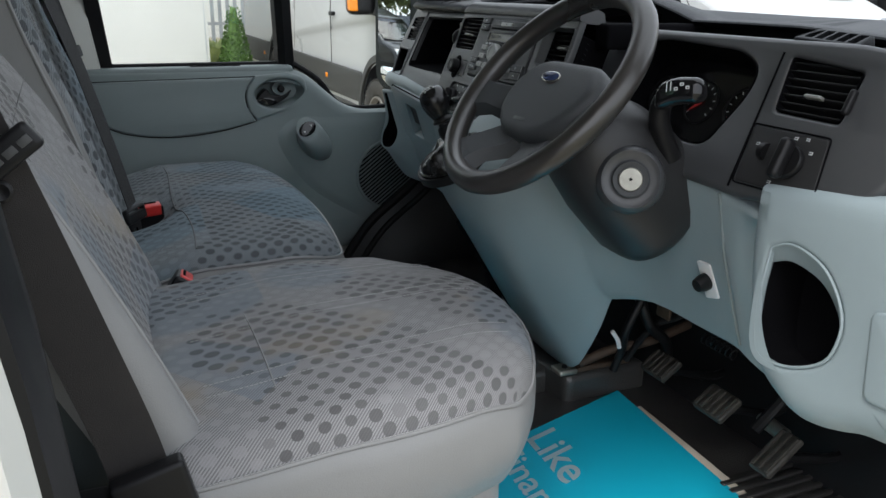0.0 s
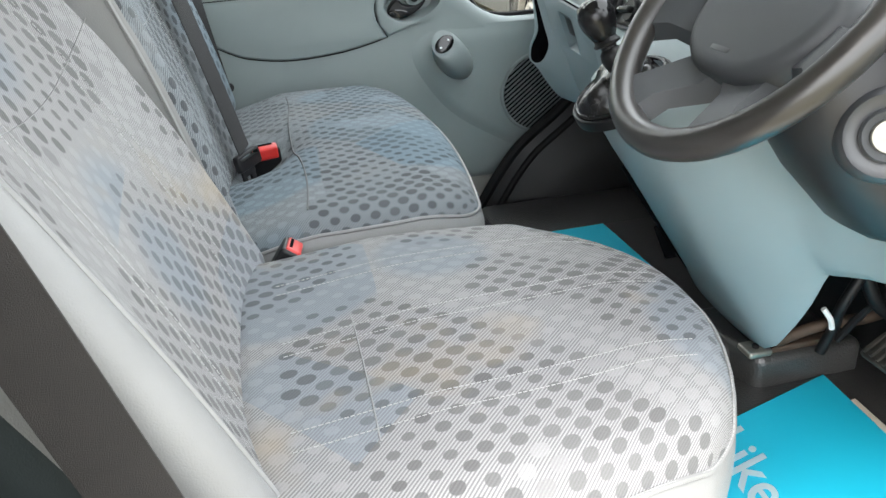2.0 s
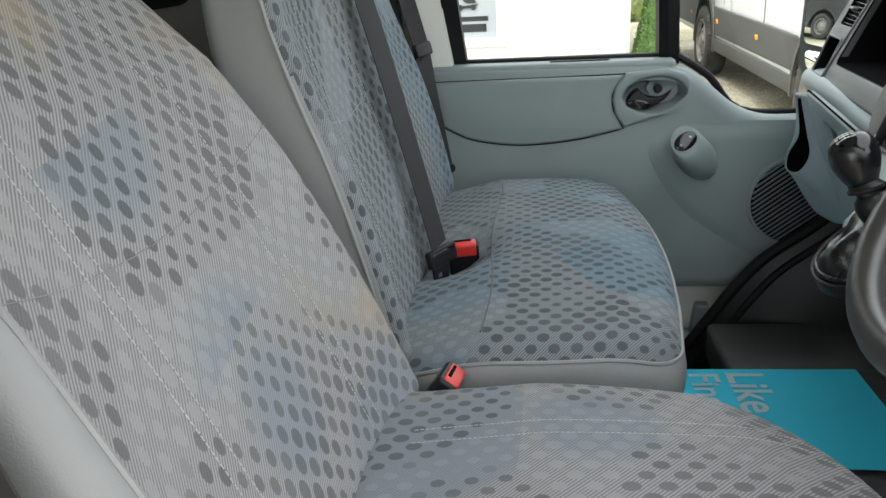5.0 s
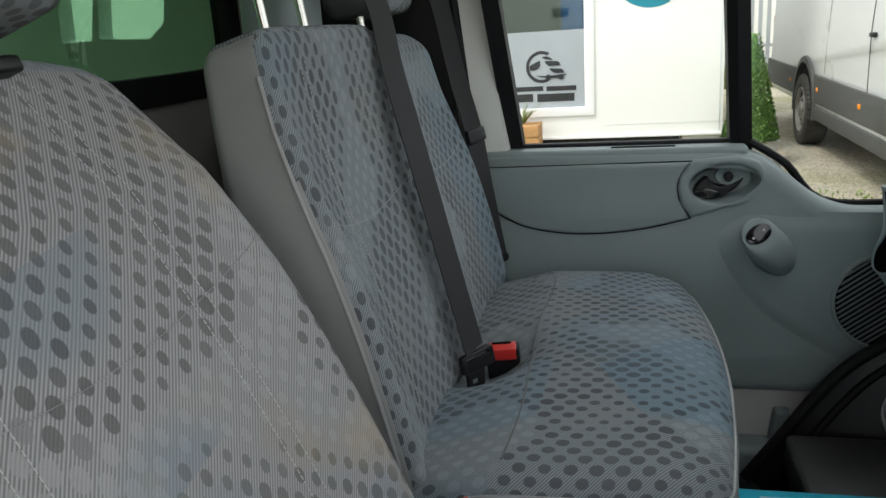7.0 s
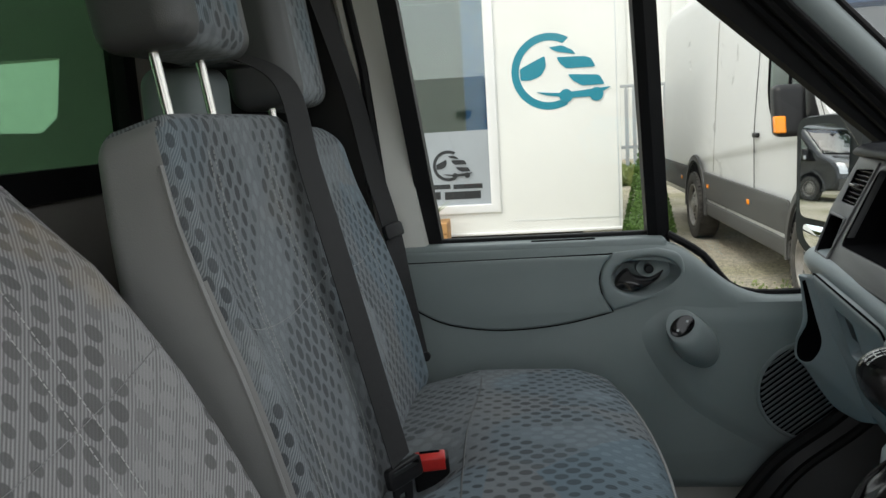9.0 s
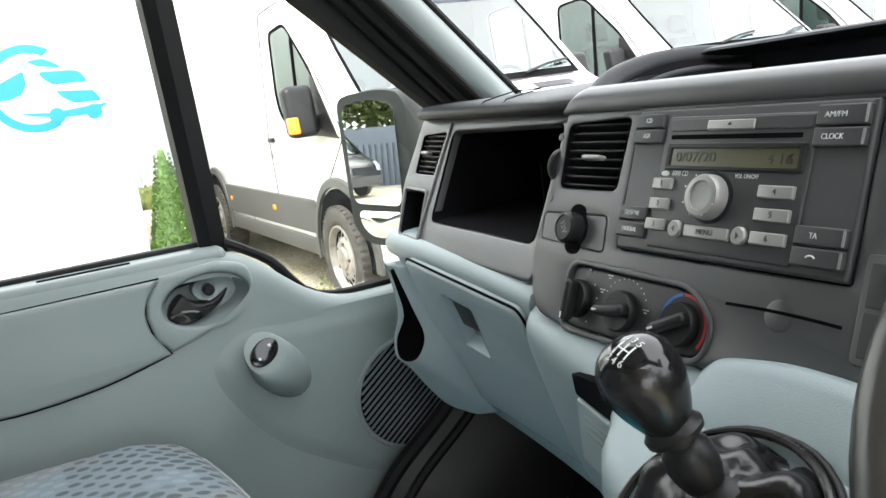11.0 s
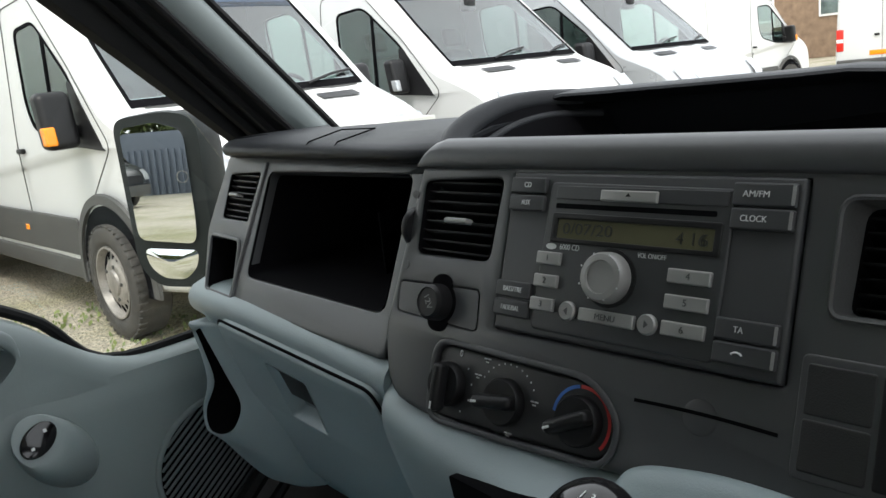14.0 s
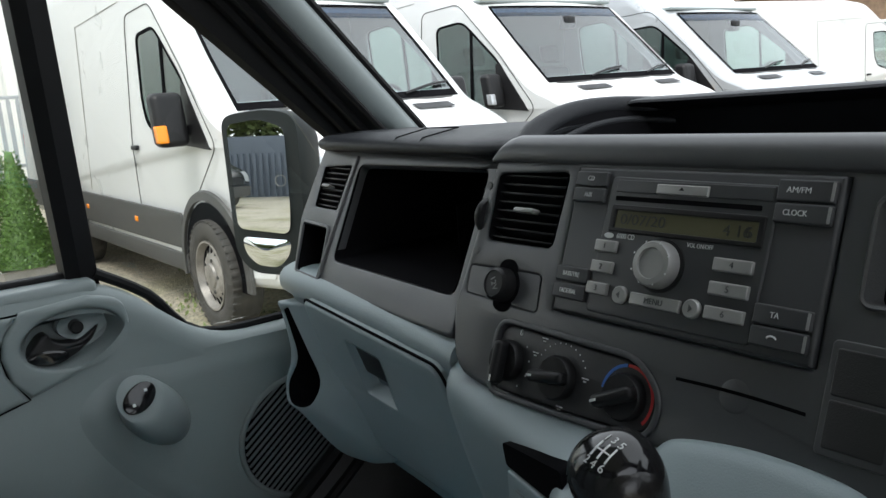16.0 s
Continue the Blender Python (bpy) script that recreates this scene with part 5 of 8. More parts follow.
bo = rounded([(-0.042, 0.118), (-0.027, 0.082), (-0.017, 0.044), (-0.033, 0.008), (-0.030, -0.020), (-0.010, -0.034), (0.004, -0.066), (0.024, -0.093), (0.075, -0.098), (0.12, -0.085), (0.10, 0.0), (0.05, 0.118)], [0.002, 0.02, 0.02, 0.015, 0.01, 0.01, 0.02, 0.015, 0.01, 0.01, 0, 0], 4)
bn = part("door_side_bin", plate(bo, [bin_r], BC, -0.06, 0.004, 0.004, 0.003), M["trim_lo"], dash, "open pocket moulded into the end of the dash")
# inside of the pocket coloured near-black in place of shade
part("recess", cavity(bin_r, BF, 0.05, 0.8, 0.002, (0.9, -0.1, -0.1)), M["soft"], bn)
part("core", rbox((0.90, 0.74, 1.20), (1.20, 1.62, 1.572), 0.01), M["soft"], dash)
part("core", rbox((0.97, 1.62, 1.20), (1.20, 2.12, 1.572), 0.01), M["soft"], dash)

# passenger-side fascia with cubby, small cubby and vent
cub = rounded([(-0.132, -0.002), (0.137, 0.002), (0.1285, 0.125), (-0.145, 0.119)], 0.012, 4)
sml = rounded([(-0.225, -0.028), (-0.151, -0.0285), (-0.172, 0.0335), (-0.250, 0.034)], 0.006, 3)
vl = rounded([(-0.236, 0.0585), (-0.169, 0.0590), (-0.1675, 0.1175), (-0.246, 0.1125)], 0.004, 3)
pfo = [(-0.232, -0.040), (0.154, -0.036), (0.150, 0.139), (-0.16, 0.140), (-0.268, 0.142), (-0.272, 0.04)]
face = part("passenger_fascia", plate(rounded(pfo, 0.01, 3), [cub, sml, vl], PF, -0.012, 0.0, 0.004, 0.003), M["dark"], dash, "dark grey fascia round an open storage bin")
part("rib", rbox((-0.158, -0.03, -0.004), (-0.152, 0.130, 0.003), 0.002, 2, PF), M["dark"], face)
# bin walls are near-black so that the colour itself gives the shade
cb = part("storage_bin", cavity(cub, PF, 0.19, 0.94, 0.0, (1, 0, 0.02)), M["soft"], dash, "deep open storage bin, inner shade painted near-black")
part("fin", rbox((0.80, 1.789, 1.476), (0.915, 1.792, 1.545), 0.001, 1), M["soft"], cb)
part("small_bin", cavity(sml, PF, 0.07, 0.85, 0.0, (1, 0, 0)), M["soft"], dash, "small open bin, inner shade painted near-black")
part("bin_rim", plate(inset(sml, -0.004), [sml], PF, -0.002, 0.003, 0.002, 0.001), M["dark"], dash)
vent(PF, vl, 8, 20, dash, (-0.2190, 0.0872))

# centre stack
so = [(-0.2225, -0.02), (-0.2075, -0.072), (-0.16, -0.079), (-0.107, -0.082), (0.0114, -0.076), (0.153, -0.069), (0.205, -0.066), (0.205, 0.113), (-0.2035, 0.113)]
vcl = rounded([(-0.195, 0.0425), (-0.1195, 0.043), (-0.1155, 0.1035), (-0.196, 0.0995)], 0.006, 3)
vcm = rounded([(0.117, 0.0365), (0.201, 0.0365), (0.201, 0.098), (0.117, 0.098)], 0.007, 3)
rad = rect(-0.1035, -0.003, 0.0985, 0.1075, 0.002)
lr = rounded([(-0.2085, -0.0045), (-0.1222, -0.0085), (-0.1242, 0.0205), (-0.2092, 0.0185)], 0.004, 3)
hp = rounded([(-0.158, -0.022), (-0.157, -0.077), (-0.08, -0.0755), (-0.002, -0.0725), (0.004, -0.046), (-0.018, -0.0245)], [0.014, 0.012, 0.002, 0.02, 0.012, 0.02], 5)
stack = part("centre_fascia", plate(rounded(so, [0.01, 0.03, 0.01, 0.01, 0.005, 0, 0, 0, 0.006], 4), [vcl, vcm, inset(rad, -0.001), hp, lr], SF, -0.012, 0.0, 0.005, 0.0025), M["dark"], dash, "dark grey centre console fascia")
vent(SF, vcl, 8, 20, dash, (-0.1558, 0.0698))
vci = rounded([(0.1225, 0.0385), (0.198, 0.0385), (0.198, 0.0945), (0.1250, 0.0945)], [0.006, 0.004, 0.004, 0.008], 4)
vco = rounded([(0.118, 0.0375), (0.200, 0.0375), (0.200, 0.097), (0.118, 0.097)], [0.006, 0.004, 0.004, 0.008], 4)
vent(lambda p: SF((p[0], p[1], p[2] - 0.013)), vci, 7, 20, dash, (0.162, 0.0685))
# paler than the fascia: light on the flare is put into its colour
part("vent_rim", loft([[SF((u, v, w)) for u, v in ring] for ring, w in ((inset(vco, -0.003), 0.0), (inset(vco, -0.0015), 0.0016), (vco, 0.0008), (inset(vco, 0.001), -0.004), (vci, -0.0135))], caps=False), M["vinyl_dk"], dash, "flared vent surround, paler to imitate light on it")
part("vent_wheel", lathe([(0.016, -0.0035), (0.017, -0.002), (0.017, 0.002), (0.016, 0.0035)], SF((-0.2085, 0.063, -0.010)), (0, -1, 0), 24), M["black"], dash, "ridged vent thumbwheel")
for vv in (0.0885, 0.032):
    part("vent_mark", lathe([(0.0035, 0), (0.0035, 0.0006), (0.0, 0.0006)], SF((-0.206, vv, 0)), SF((0, 0, 1)) - SF((0, 0, 0)), 12), M["vinyl_dk"], dash)
# top lip of the stack
lip = []
for u, k in ((-0.209, 0.15), (-0.203, 0.55), (-0.195, 0.85), (-0.183, 1.0), (-0.1, 1.0), (0.0, 1.0), (0.1, 1.0), (0.16, 1.0), (0.206, 1.0)):
    lip.append([SF((u, 0.110 + dv * k, w * k)) for dv, w in ((0.0, 0.0005), (0.002, 0.0028), (0.008, 0.0040), (0.014, 0.0032), (0.020, 0.0004), (0.0245, -0.005), (0.026, -0.014), (0.024, -0.035), (0.008, -0.045), (0.0, -0.012))])
part("top_lip", loft(lip), M["dark"], dash, "smooth lip above the radio", sharp=60)

# power socket plug
part("socket_recess", loft([[SF((u, v, 0.0)) for u, v in lr], [SF((-0.162 + (u + 0.162) * 0.93, 0.007 + (v - 0.007) * 0.90, -0.003)) for u, v in lr], [SF((-0.162 + (u + 0.162) * 0.42, 0.007 + (v - 0.007) * 0.86, -0.010)) for u, v in lr]]), M["dark"], dash, "sunken dish round the socket")
pl = part("socket_plug", lathe([(0.0140, -0.01), (0.0140, 0.006), (0.0132, 0.012), (0.0108, 0.0142), (0.0104, 0.0132), (0.0, 0.0132)], SF((-0.162, 0.007, 0)), SF((0, 0, 1)) - SF((0, 0, 0)), 28), M["black"], dash, "round black power socket cover")
part("collar", lathe([(0.0165, -0.010), (0.0165, 0.0), (0.0145, 0.001)], SF((-0.162, 0.007, 0)), SF((0, 0, 1)) - SF((0, 0, 0)), 28), M["soft"], pl)
writing("print", "12V", SF, -0.162, 0.007, 0.0078, M["vinyl"], pl, w=0.0134, turn=-60)
for vv in (0.0215, -0.0075):
    part("finger_hole", plate(oval(-0.162, vv, 0.0105, 0.0075, 20), (), SF, -0.008, 0.0008), M["soft"], pl)

# heater panel
hpn = part("heater_panel", plate(inset(hp, 0.0005), (), SF, -0.014, -0.002, 0.003), M["switch"], dash, "black heater control panel")
part("panel_rim", plate(inset(hp, -0.0045), [hp], SF, -0.001, 0.0018, 0.0015, 0.0015), M["dark"], dash)
for i, (u, v, turn) in enumerate(((-0.1425, -0.051, 90), (-0.0866, -0.0522, 8), (-0.0240, -0.0505, 25))):
    f = lambda p, u=u, v=v: SF((u + p[0], v + p[1], p[2] - 0.002))
    k = part("control_knob", lathe([(0.0165, 0), (0.0165, 0.006), (0.0152, 0.008), (0.0, 0.008)], f((0, 0, 0)), SF((0, 0, 1)) - SF((0, 0, 0)), 28), M["black"], hpn, "round heater knob with a raised grip")
    c, s = math.cos(radians(turn)), math.sin(radians(turn))
    gf = lambda p, f=f, c=c, s=s: f((p[0] * c - p[1] * s, p[0] * s + p[1] * c, p[2]))
    part("grip", rbox((-0.0195, -0.0052, 0.006), (0.0155, 0.0052, 0.0175), 0.004, 3, lambda p, gf=gf: gf((p[0], p[1] * (1 - 0.25 * (p[2] - 0.008) / 0.013), p[2]))), M["black"], k)
    part("pointer", rbox((-0.018, -0.0009, 0.0174), (-0.0125, 0.0009, 0.0178), 0.0003, 1, gf), M["ink"], k)
    if i == 1:
        for j in range(11):
            a = radians(150 - 12 * j)
            part("dot", lathe([(0.0007, 0), (0.0, 0.0002)], f((0.026 * math.cos(a), 0.026 * math.sin(a), 0.0002)), SF((0, 0, 1)) - SF((0, 0, 0)), 6), M["ink"], hpn)
    if i == 2:
        for name, m, a0, a1 in (("cold_arc", "blue_ink", 175, 100), ("warm_arc", "red_ink", 97, -40)):
            part(name, loft([[f((r * math.cos(radians(a)), r * math.sin(radians(a)), w)) for r, w in ((0.0205, 0.0003), (0.0228, 0.0003))] for a in [a0 + (a1 - a0) * q / 18 for q in range(19)]], closed=False), M[m], hpn)
writing("print", "0", SF, -0.134, -0.027, 0.007, M["ink"], hpn, w=-0.0015)
for j in range(4):
    a = radians(40 - 30 * j)
    part("dot", lathe([(0.0009, 0), (0.0, 0.0002)], SF((-0.1425 + 0.0225 * math.cos(a), -0.051 + 0.0225 * math.sin(a), -0.0015)), SF((0, 0, 1)) - SF((0, 0, 0)), 6), M["ink"], hpn)
for u, v in ((-0.115, -0.041), (-0.062, -0.049), (-0.081, -0.0745), (-0.108, -0.0285)):
    bm = bmesh.new()
    for a, b2 in ((0, 0), (0.0018, 0.0022), (-0.0018, 0.0022)):
        add_rbox(bm, (u + a - 0.0015, v + b2 - 0.0005, -0.0017), (u + a + 0.0015, v + b2 + 0.0005, -0.0013), 0.0001, 1, SF)
    part("symbol", bm, M["ink"], hpn)

# coin slot, blank switches, hazard switch
part("card_slot", loft([[SF((u, -0.0285 + 0.0012 * math.sin((u - 0.0135) / 0.0863 * math.pi) + d, 0.0012)) for d in (0.0011, -0.0011)] for u in [0.0135 + 0.0863 * k / 10 for k in range(11)]], closed=False), M["soft"], dash, "thin card slot")
part("slot_dimple", lathe([(0.0105, 0.0002), (0.009, 0.0007), (0.0, 0.0008)], SF((0.0555, -0.0295, 0)), SF((0, 0, 1)) - SF((0, 0, 0)), 20), M["dark"], dash)
part("switch_bezel", plate(rect(0.107, -0.048, 0.183, 0.0165, 0.004), (), SF, 0.0, 0.0012, 0.001), M["dark"], dash)
for u0, v0, u1, v1 in ((0.1105, -0.0145, 0.1435, 0.012), (0.1105, -0.0435, 0.1435, -0.0165)):
    part("blank_switch", plate(rect(u0, v0, u1, v1, 0.002), (), SF, 0.0, 0.0018, 0.0010), M["switch"], dash, "blank switch cover")
hz = part("hazard_switch", plate(rect(0.1465, -0.0435, 0.180, 0.012, 0.002), (), SF, 0.0, 0.0034, 0.0012), M["black"], dash, "hazard warning switch with a red triangle")
part("triangle", plate([(0.155, -0.024), (0.172, -0.024), (0.1635, -0.010)], [[(0.1585, -0.0222), (0.1685, -0.0222), (0.1635, -0.0137)]], SF, 0.0034, 0.0038), M["red_ink"], hz)

# radio
radio = thing("car_radio", SF((0, 0, 0)), "dark grey double-height car radio with silver buttons", "radio")
part("face", plate(rad, (), SF, -0.012, 0.003, 0.0025), M["radio"], radio, "dark grey radio face")
part("centre_panel", plate(rounded([(-0.070, 0.0015), (0.060, 0.0015), (0.062, 0.100), (-0.068, 0.101)], 0.004, 3), (), SF, 0.002, 0.0046, 0.0015), M["radio"], radio)
part("disc_slot", plate(rect(-0.0615, 0.0835, 0.0522, 0.0868, 0.001), (), SF, 0.0046, 0.0049), M["soft"], radio)
part("upper_strip", plate(rect(-0.062, 0.0895, 0.0585, 0.0985, 0.001), (), SF, 0.0046, 0.0054, 0.0006), M["radio"], radio)
part("display_frame", plate(rect(-0.0625, 0.0605, 0.0570, 0.0805, 0.002), [rect(-0.0575, 0.0638, 0.0528, 0.0765, 0.001)], SF, 0.0044, 0.0062, 0.001, 0.0005), M["black"], radio)
lcd = part("display", plate(rect(-0.0575, 0.0638, 0.0528, 0.0765), (), SF, 0.0044, 0.0050), M["lcd"], radio, "grey-green display")
writing("print", "0/07/20", SF, -0.034, 0.0700, 0.0105, M["lcd_ink"], radio, w=0.0052, width=0.038)
writing("print", "4 16", SF, 0.0385, 0.0693, 0.0105, M["lcd_ink"], radio, w=0.0052, width=0.019)
writing("print", "6", SF, 0.0470, 0.0693, 0.0105, M["lcd_ink"], radio, w=0.0052)
vk = part("volume_knob", lathe([(0.0162, 0.004), (0.0162, 0.008), (0.0155, 0.014), (0.0142, 0.016), (0.0105, 0.0165), (0.010, 0.015), (0.0, 0.0145)], SF((-0.0125, 0.0415, 0)), SF((0, 0, 1)) - SF((0, 0, 0)), 40), M["silver"], radio, "silver volume knob")
for k in range(8):
    a = 2 * math.pi * (k + 0.5) / 8
    part("dot", lathe([(0.0007, 0), (0.0, 0.0002)], SF((-0.0125 + 0.0148 * math.cos(a), 0.0415 + 0.0148 * math.sin(a), 0.0169)), SF((0, 0, 1)) - SF((0, 0, 0)), 6), M["ink"], vk)
part("knob_ring", lathe([(0.0185, 0.003), (0.0185, 0.0056), (0.017, 0.0062), (0.0, 0.0062)], SF((-0.0125, 0.0415, 0)), SF((0, 0, 1)) - SF((0, 0, 0)), 32), M["black"], radio)
part("eject_button", plate(rect(-0.026, 0.0895, 0.0145, 0.0965, 0.001), (), SF, 0.0046, 0.0075, 0.001), M["silver"], radio)
part("eject_mark", plate([(-0.0075, 0.0925), (-0.0035, 0.0925), (-0.0055, 0.0948)], (), SF, 0.0075, 0.0078), M["black"], radio)
for n, (u, v) in enumerate(((-0.0605, 0.0497), (-0.0605, 0.0346), (-0.0612, 0.0189), (0.0412, 0.0478), (0.0412, 0.0327), (0.0412, 0.0172))):
    w2 = 0.0095 if n < 3 else 0.0135
    part("preset_button", plate(rect(u - w2, v - 0.0043, u + w2, v + 0.0043, 0.001), (), SF, 0.0044, 0.0078, 0.001), M["silver"], radio)
    writing("print", str(n + 1), SF, u, v, 0.0058, M["dark"], radio, w=0.008)
part("menu_button", plate(rect(-0.0305, 0.0125, 0.0095, 0.0210, 0.001), (), SF, 0.0044, 0.0078, 0.001), M["silver"], radio)
writing("print", "MENU", SF, -0.0105, 0.0167, 0.0055, M["dark"], radio, w=0.008)
for u, d in ((-0.0399, -1), (0.0183, 1)):
    part("seek_button", lathe([(0.0064, 0.004), (0.0064, 0.007), (0.0054, 0.0082), (0.0, 0.0082)], SF((u, 0.0172, 0)), SF((0, 0, 1)) - SF((0, 0, 0)), 20), M["silver"], radio)
    part("seek_mark", plate([(u - d * 0.001, 0.0148), (u + d * 0.0018, 0.0172), (u - d * 0.001, 0.0196)], (), SF, 0.0083, 0.0086), M["dark"], radio)
for u0, v0, u1, v1, s, tw in ((-0.1015, 0.0925, -0.0715, 0.1035, "CD", 0.007), (-0.1015, 0.0805, -0.0715, 0.0912, "AUX", 0.009), (-0.1030, 0.0200, -0.0725, 0.0312, "BASS/TRE", 0.019), (-0.1032, 0.0070, -0.0725, 0.0185, "FADE/BAL", 0.019), (0.0605, 0.0905, 0.0955, 0.1035, "AM/FM", 0.0175), (0.0605, 0.0775, 0.0955, 0.0893, "CLOCK", 0.0175), (0.0600, 0.0165, 0.0955, 0.0285, "TA", 0.0065), (0.0600, 0.0035, 0.0955, 0.0153, "", 0)):
    kb = part("side_button", plate(rect(u0, v0, u1, v1, 0.0015), (), SF, 0.002, 0.0066, 0.0012), M["radio"], radio)
    if s:
        writing("print", s, SF, (u0 + u1) / 2 - (0.004 if u0 > 0 else 0), (v0 + v1) / 2, 0.0050, M["ink"], radio, w=0.0068, width=tw * 0.85)
    if u0 > 0:
        part("button_edge", plate(rect(u1 - 0.0022, v0 + 0.001, u1 - 0.0004, v1 - 0.001, 0.0006), (), SF, 0.0066, 0.0069), M["vinyl"], radio)
part("phone_mark", tube([SF((0.0745 + 0.0032 * math.cos(radians(a)), 0.0082 + 0.0022 * math.sin(radians(a)), 0.0068)) for a in range(20, 161, 20)], 0.0006, 5), M["ink"], radio)
writing("print", "6000 CD", SF, -0.0462, 0.0580, 0.0052, M["ink"], radio, w=0.0047, width=0.0155)
part("maker_mark", plate(oval(-0.0610, 0.0578, 0.0042, 0.0020, 20), (), SF, 0.0046, 0.005), M["ink"], radio, "plain pale oval")
writing("print", "VOL ON/OFF", SF, 0.0145, 0.0575, 0.0042, M["ink"], radio, w=0.0047, width=0.0195)

# top pad on the passenger side
pad = []
for k in range(13):
    y = 1.645 + (2.15 - 1.645) * k / 12
    q = (y - 1.83)
    xf = 0.772 + 0.1 * q + 0.06 * max(0, (y - 2.06) / 0.09) ** 2 + 0.9 * max(0, 1.668 - y)
    sl = 0.012 * max(0, (y - 1.68) / 0.45)
    e = screen(y, 0.0)
    pad.append([(xf + 0.03, y, 1.597), (xf + 0.006, y, 1.6005), (xf - 0.001, y, 1.604), (xf - 0.0025, y, 1.6085), (xf + 0.001, y, 1.613), (xf + 0.010, y, 1.6172), (xf + 0.05, y, 1.624 - 0.5 * sl), (xf + 0.15, y, 1.628 - sl), (e.x - 0.06, y, 1.606 - sl), (e.x - 0.005, y, 1.588), (e.x - 0.02, y, 1.56), (xf + 0.1, y, 1.585)])
part("top_pad", loft(pad), M["dash_top"], dash, "dark grey padded dash top", sharp=60)
for y in (1.815, 1.872):
    part("lid_seam", tube([(0.7725 + 0.1 * (y - 1.83), y, 1.609), (0.782 + 0.1 * (y - 1.83), y, 1.6185), (0.83, y, 1.6255)], 0.0008, 6), M["soft"], dash)
part("lid_seam", tube([(0.83, 1.815, 1.6255), (0.83, 1.872, 1.6255)], 0.0008, 6), M["soft"], dash)
part("end_vent", rbox((0.845, 2.10, 1.612), (0.885, 2.13, 1.6185), 0.003, 2), M["soft"], dash, "small demister slot")
# hooded tray over the centre, running on as the ridge above the instruments
ridge = []
for k in range(29):
    y = 1.665 - (1.665 - 0.70) * k / 28
    q = min(1.0, max(0.0, (1.70 - y) / 0.06))
    z = 1.628 + 0.024 * math.sin(q * math.pi / 2) + 0.004 * math.sin(math.pi * min(1, max(0, (1.6 - y) / 0.9)))
    z -= 0.009 * min(1, max(0, (y - 1.25) / 0.15)) + 0.052 * min(1, max(0, (1.37 - y) / 0.15)) + 0.012 * max(0, (1.0 - y) / 0.3)
    x = 0.90 + 0.03 * min(1, max(0, (1.5 - y) / 0.3)) - 0.05 * max(0, (1.0 - y) / 0.3)
    e = screen(y, 0.0)
    ridge.append([(x + 0.06, y, z - 0.06), (x + 0.032, y, z - 0.012), (x + 0.004, y, z - 0.0055), (x, y, z - 0.0025), (x + 0.0015, y, z - 0.0003), (x + 0.006, y, z + 0.001), (x + 0.03, y, z + 0.002), (x + 0.16, y, z - 0.030), (e.x - 0.05, y, 1.604), (e.x - 0.004, y, 1.586), (e.x - 0.03, y, 1.55), (x + 0.12, y, 1.56)])
part("hood", loft(ridge), M["dash_top"], dash, "dark hood over the instruments and tray")
arm = spline([(0.752, 1.625, 1.585), (0.768, 1.645, 1.603), (0.80, 1.660, 1.622), (0.85, 1.664, 1.634), (0.895, 1.655, 1.637), (0.93, 1.63, 1.634)], 6)
part("hood_arm", tube(arm, [0.0145 - 0.00015 * k for k in range(len(arm))], 16), M["dash_top"], dash, "curved end of the hood")
part("hood_flank", loft([[p + Vector((0, 0.003, 0.0108)), p + Vector((0.003, 0.018, 0.006)), p + Vector((0.006, 0.040, -0.004)), Vector((p.x + 0.012, p.y + 0.09, min(p.z - 0.008, 1.618))), Vector((p.x + 0.012, p.y, 1.585))] for p in arm[4:]]), M["dash_top"], dash)
part("inner_arch", tube([p + Vector((0.002, -0.021, -0.013)) for p in arm[1:]], 0.0042, 10), M["dash_top"], dash, "inner ridge of the hood end")
part("tray_wall", loft([[p + Vector((0.0, -0.004, 0.004)), p + Vector((0.004, -0.026, -0.014)), Vector((p.x + 0.012, p.y - 0.040, 1.592))] for p in arm], closed=False), M["soft"], dash, "dark side wall of the tray")
part("tray", loft([[(0.765, y, 1.606), (0.80, y, 1.596), (0.95, y, 1.592), (0.965, y, 1.625)] for y in (1.70, 1.6, 1.4, 1.33)], closed=False), M["soft"], dash, "recessed black tray")
part("tray_end", rbox((0.77, 1.215, 1.56), (0.96, 1.25, 1.598), 0.005, 2), M["soft"], dash)

# driver-side fascia: instruments, vent, light switches
cl = rounded([(-0.36, 0.00), (-0.20, -0.020), (-0.135, -0.022), (-0.100, 0.05), (-0.098, 0.085), (-0.135, 0.105), (-0.30, 0.112), (-0.365, 0.09)], [0.03, 0.01, 0.02, 0.02, 0.02, 0.03, 0.03, 0.02], 4)
vr = rounded([(-0.047, 0.038), (0.044, 0.036), (0.046, 0.094), (-0.056, 0.104)], 0.005, 3)
dfo = [(-0.42, -0.075), (-0.147, -0.068), (-0.048, -0.071), (0.08, -0.057), (0.132, -0.026), (0.150, 0.06), (0.12, 0.118), (0.03, 0.127), (-0.42, 0.127)]
dfa = part("driver_fascia", plate(rounded(dfo, [0, 0, 0.01, 0.03, 0.03, 0.04, 0.03, 0.01, 0], 4), [cl, vr], DF, -0.012, 0.0, 0.008, 0.006), M["dark"], dash, "dark grey fascia round the instruments")
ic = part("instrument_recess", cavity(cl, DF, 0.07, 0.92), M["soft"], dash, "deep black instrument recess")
part("instrument_lens", plate(inset(cl, 0.004), (), DF, -0.062, -0.058), M["gloss"], ic, "dark glossy instrument lens")
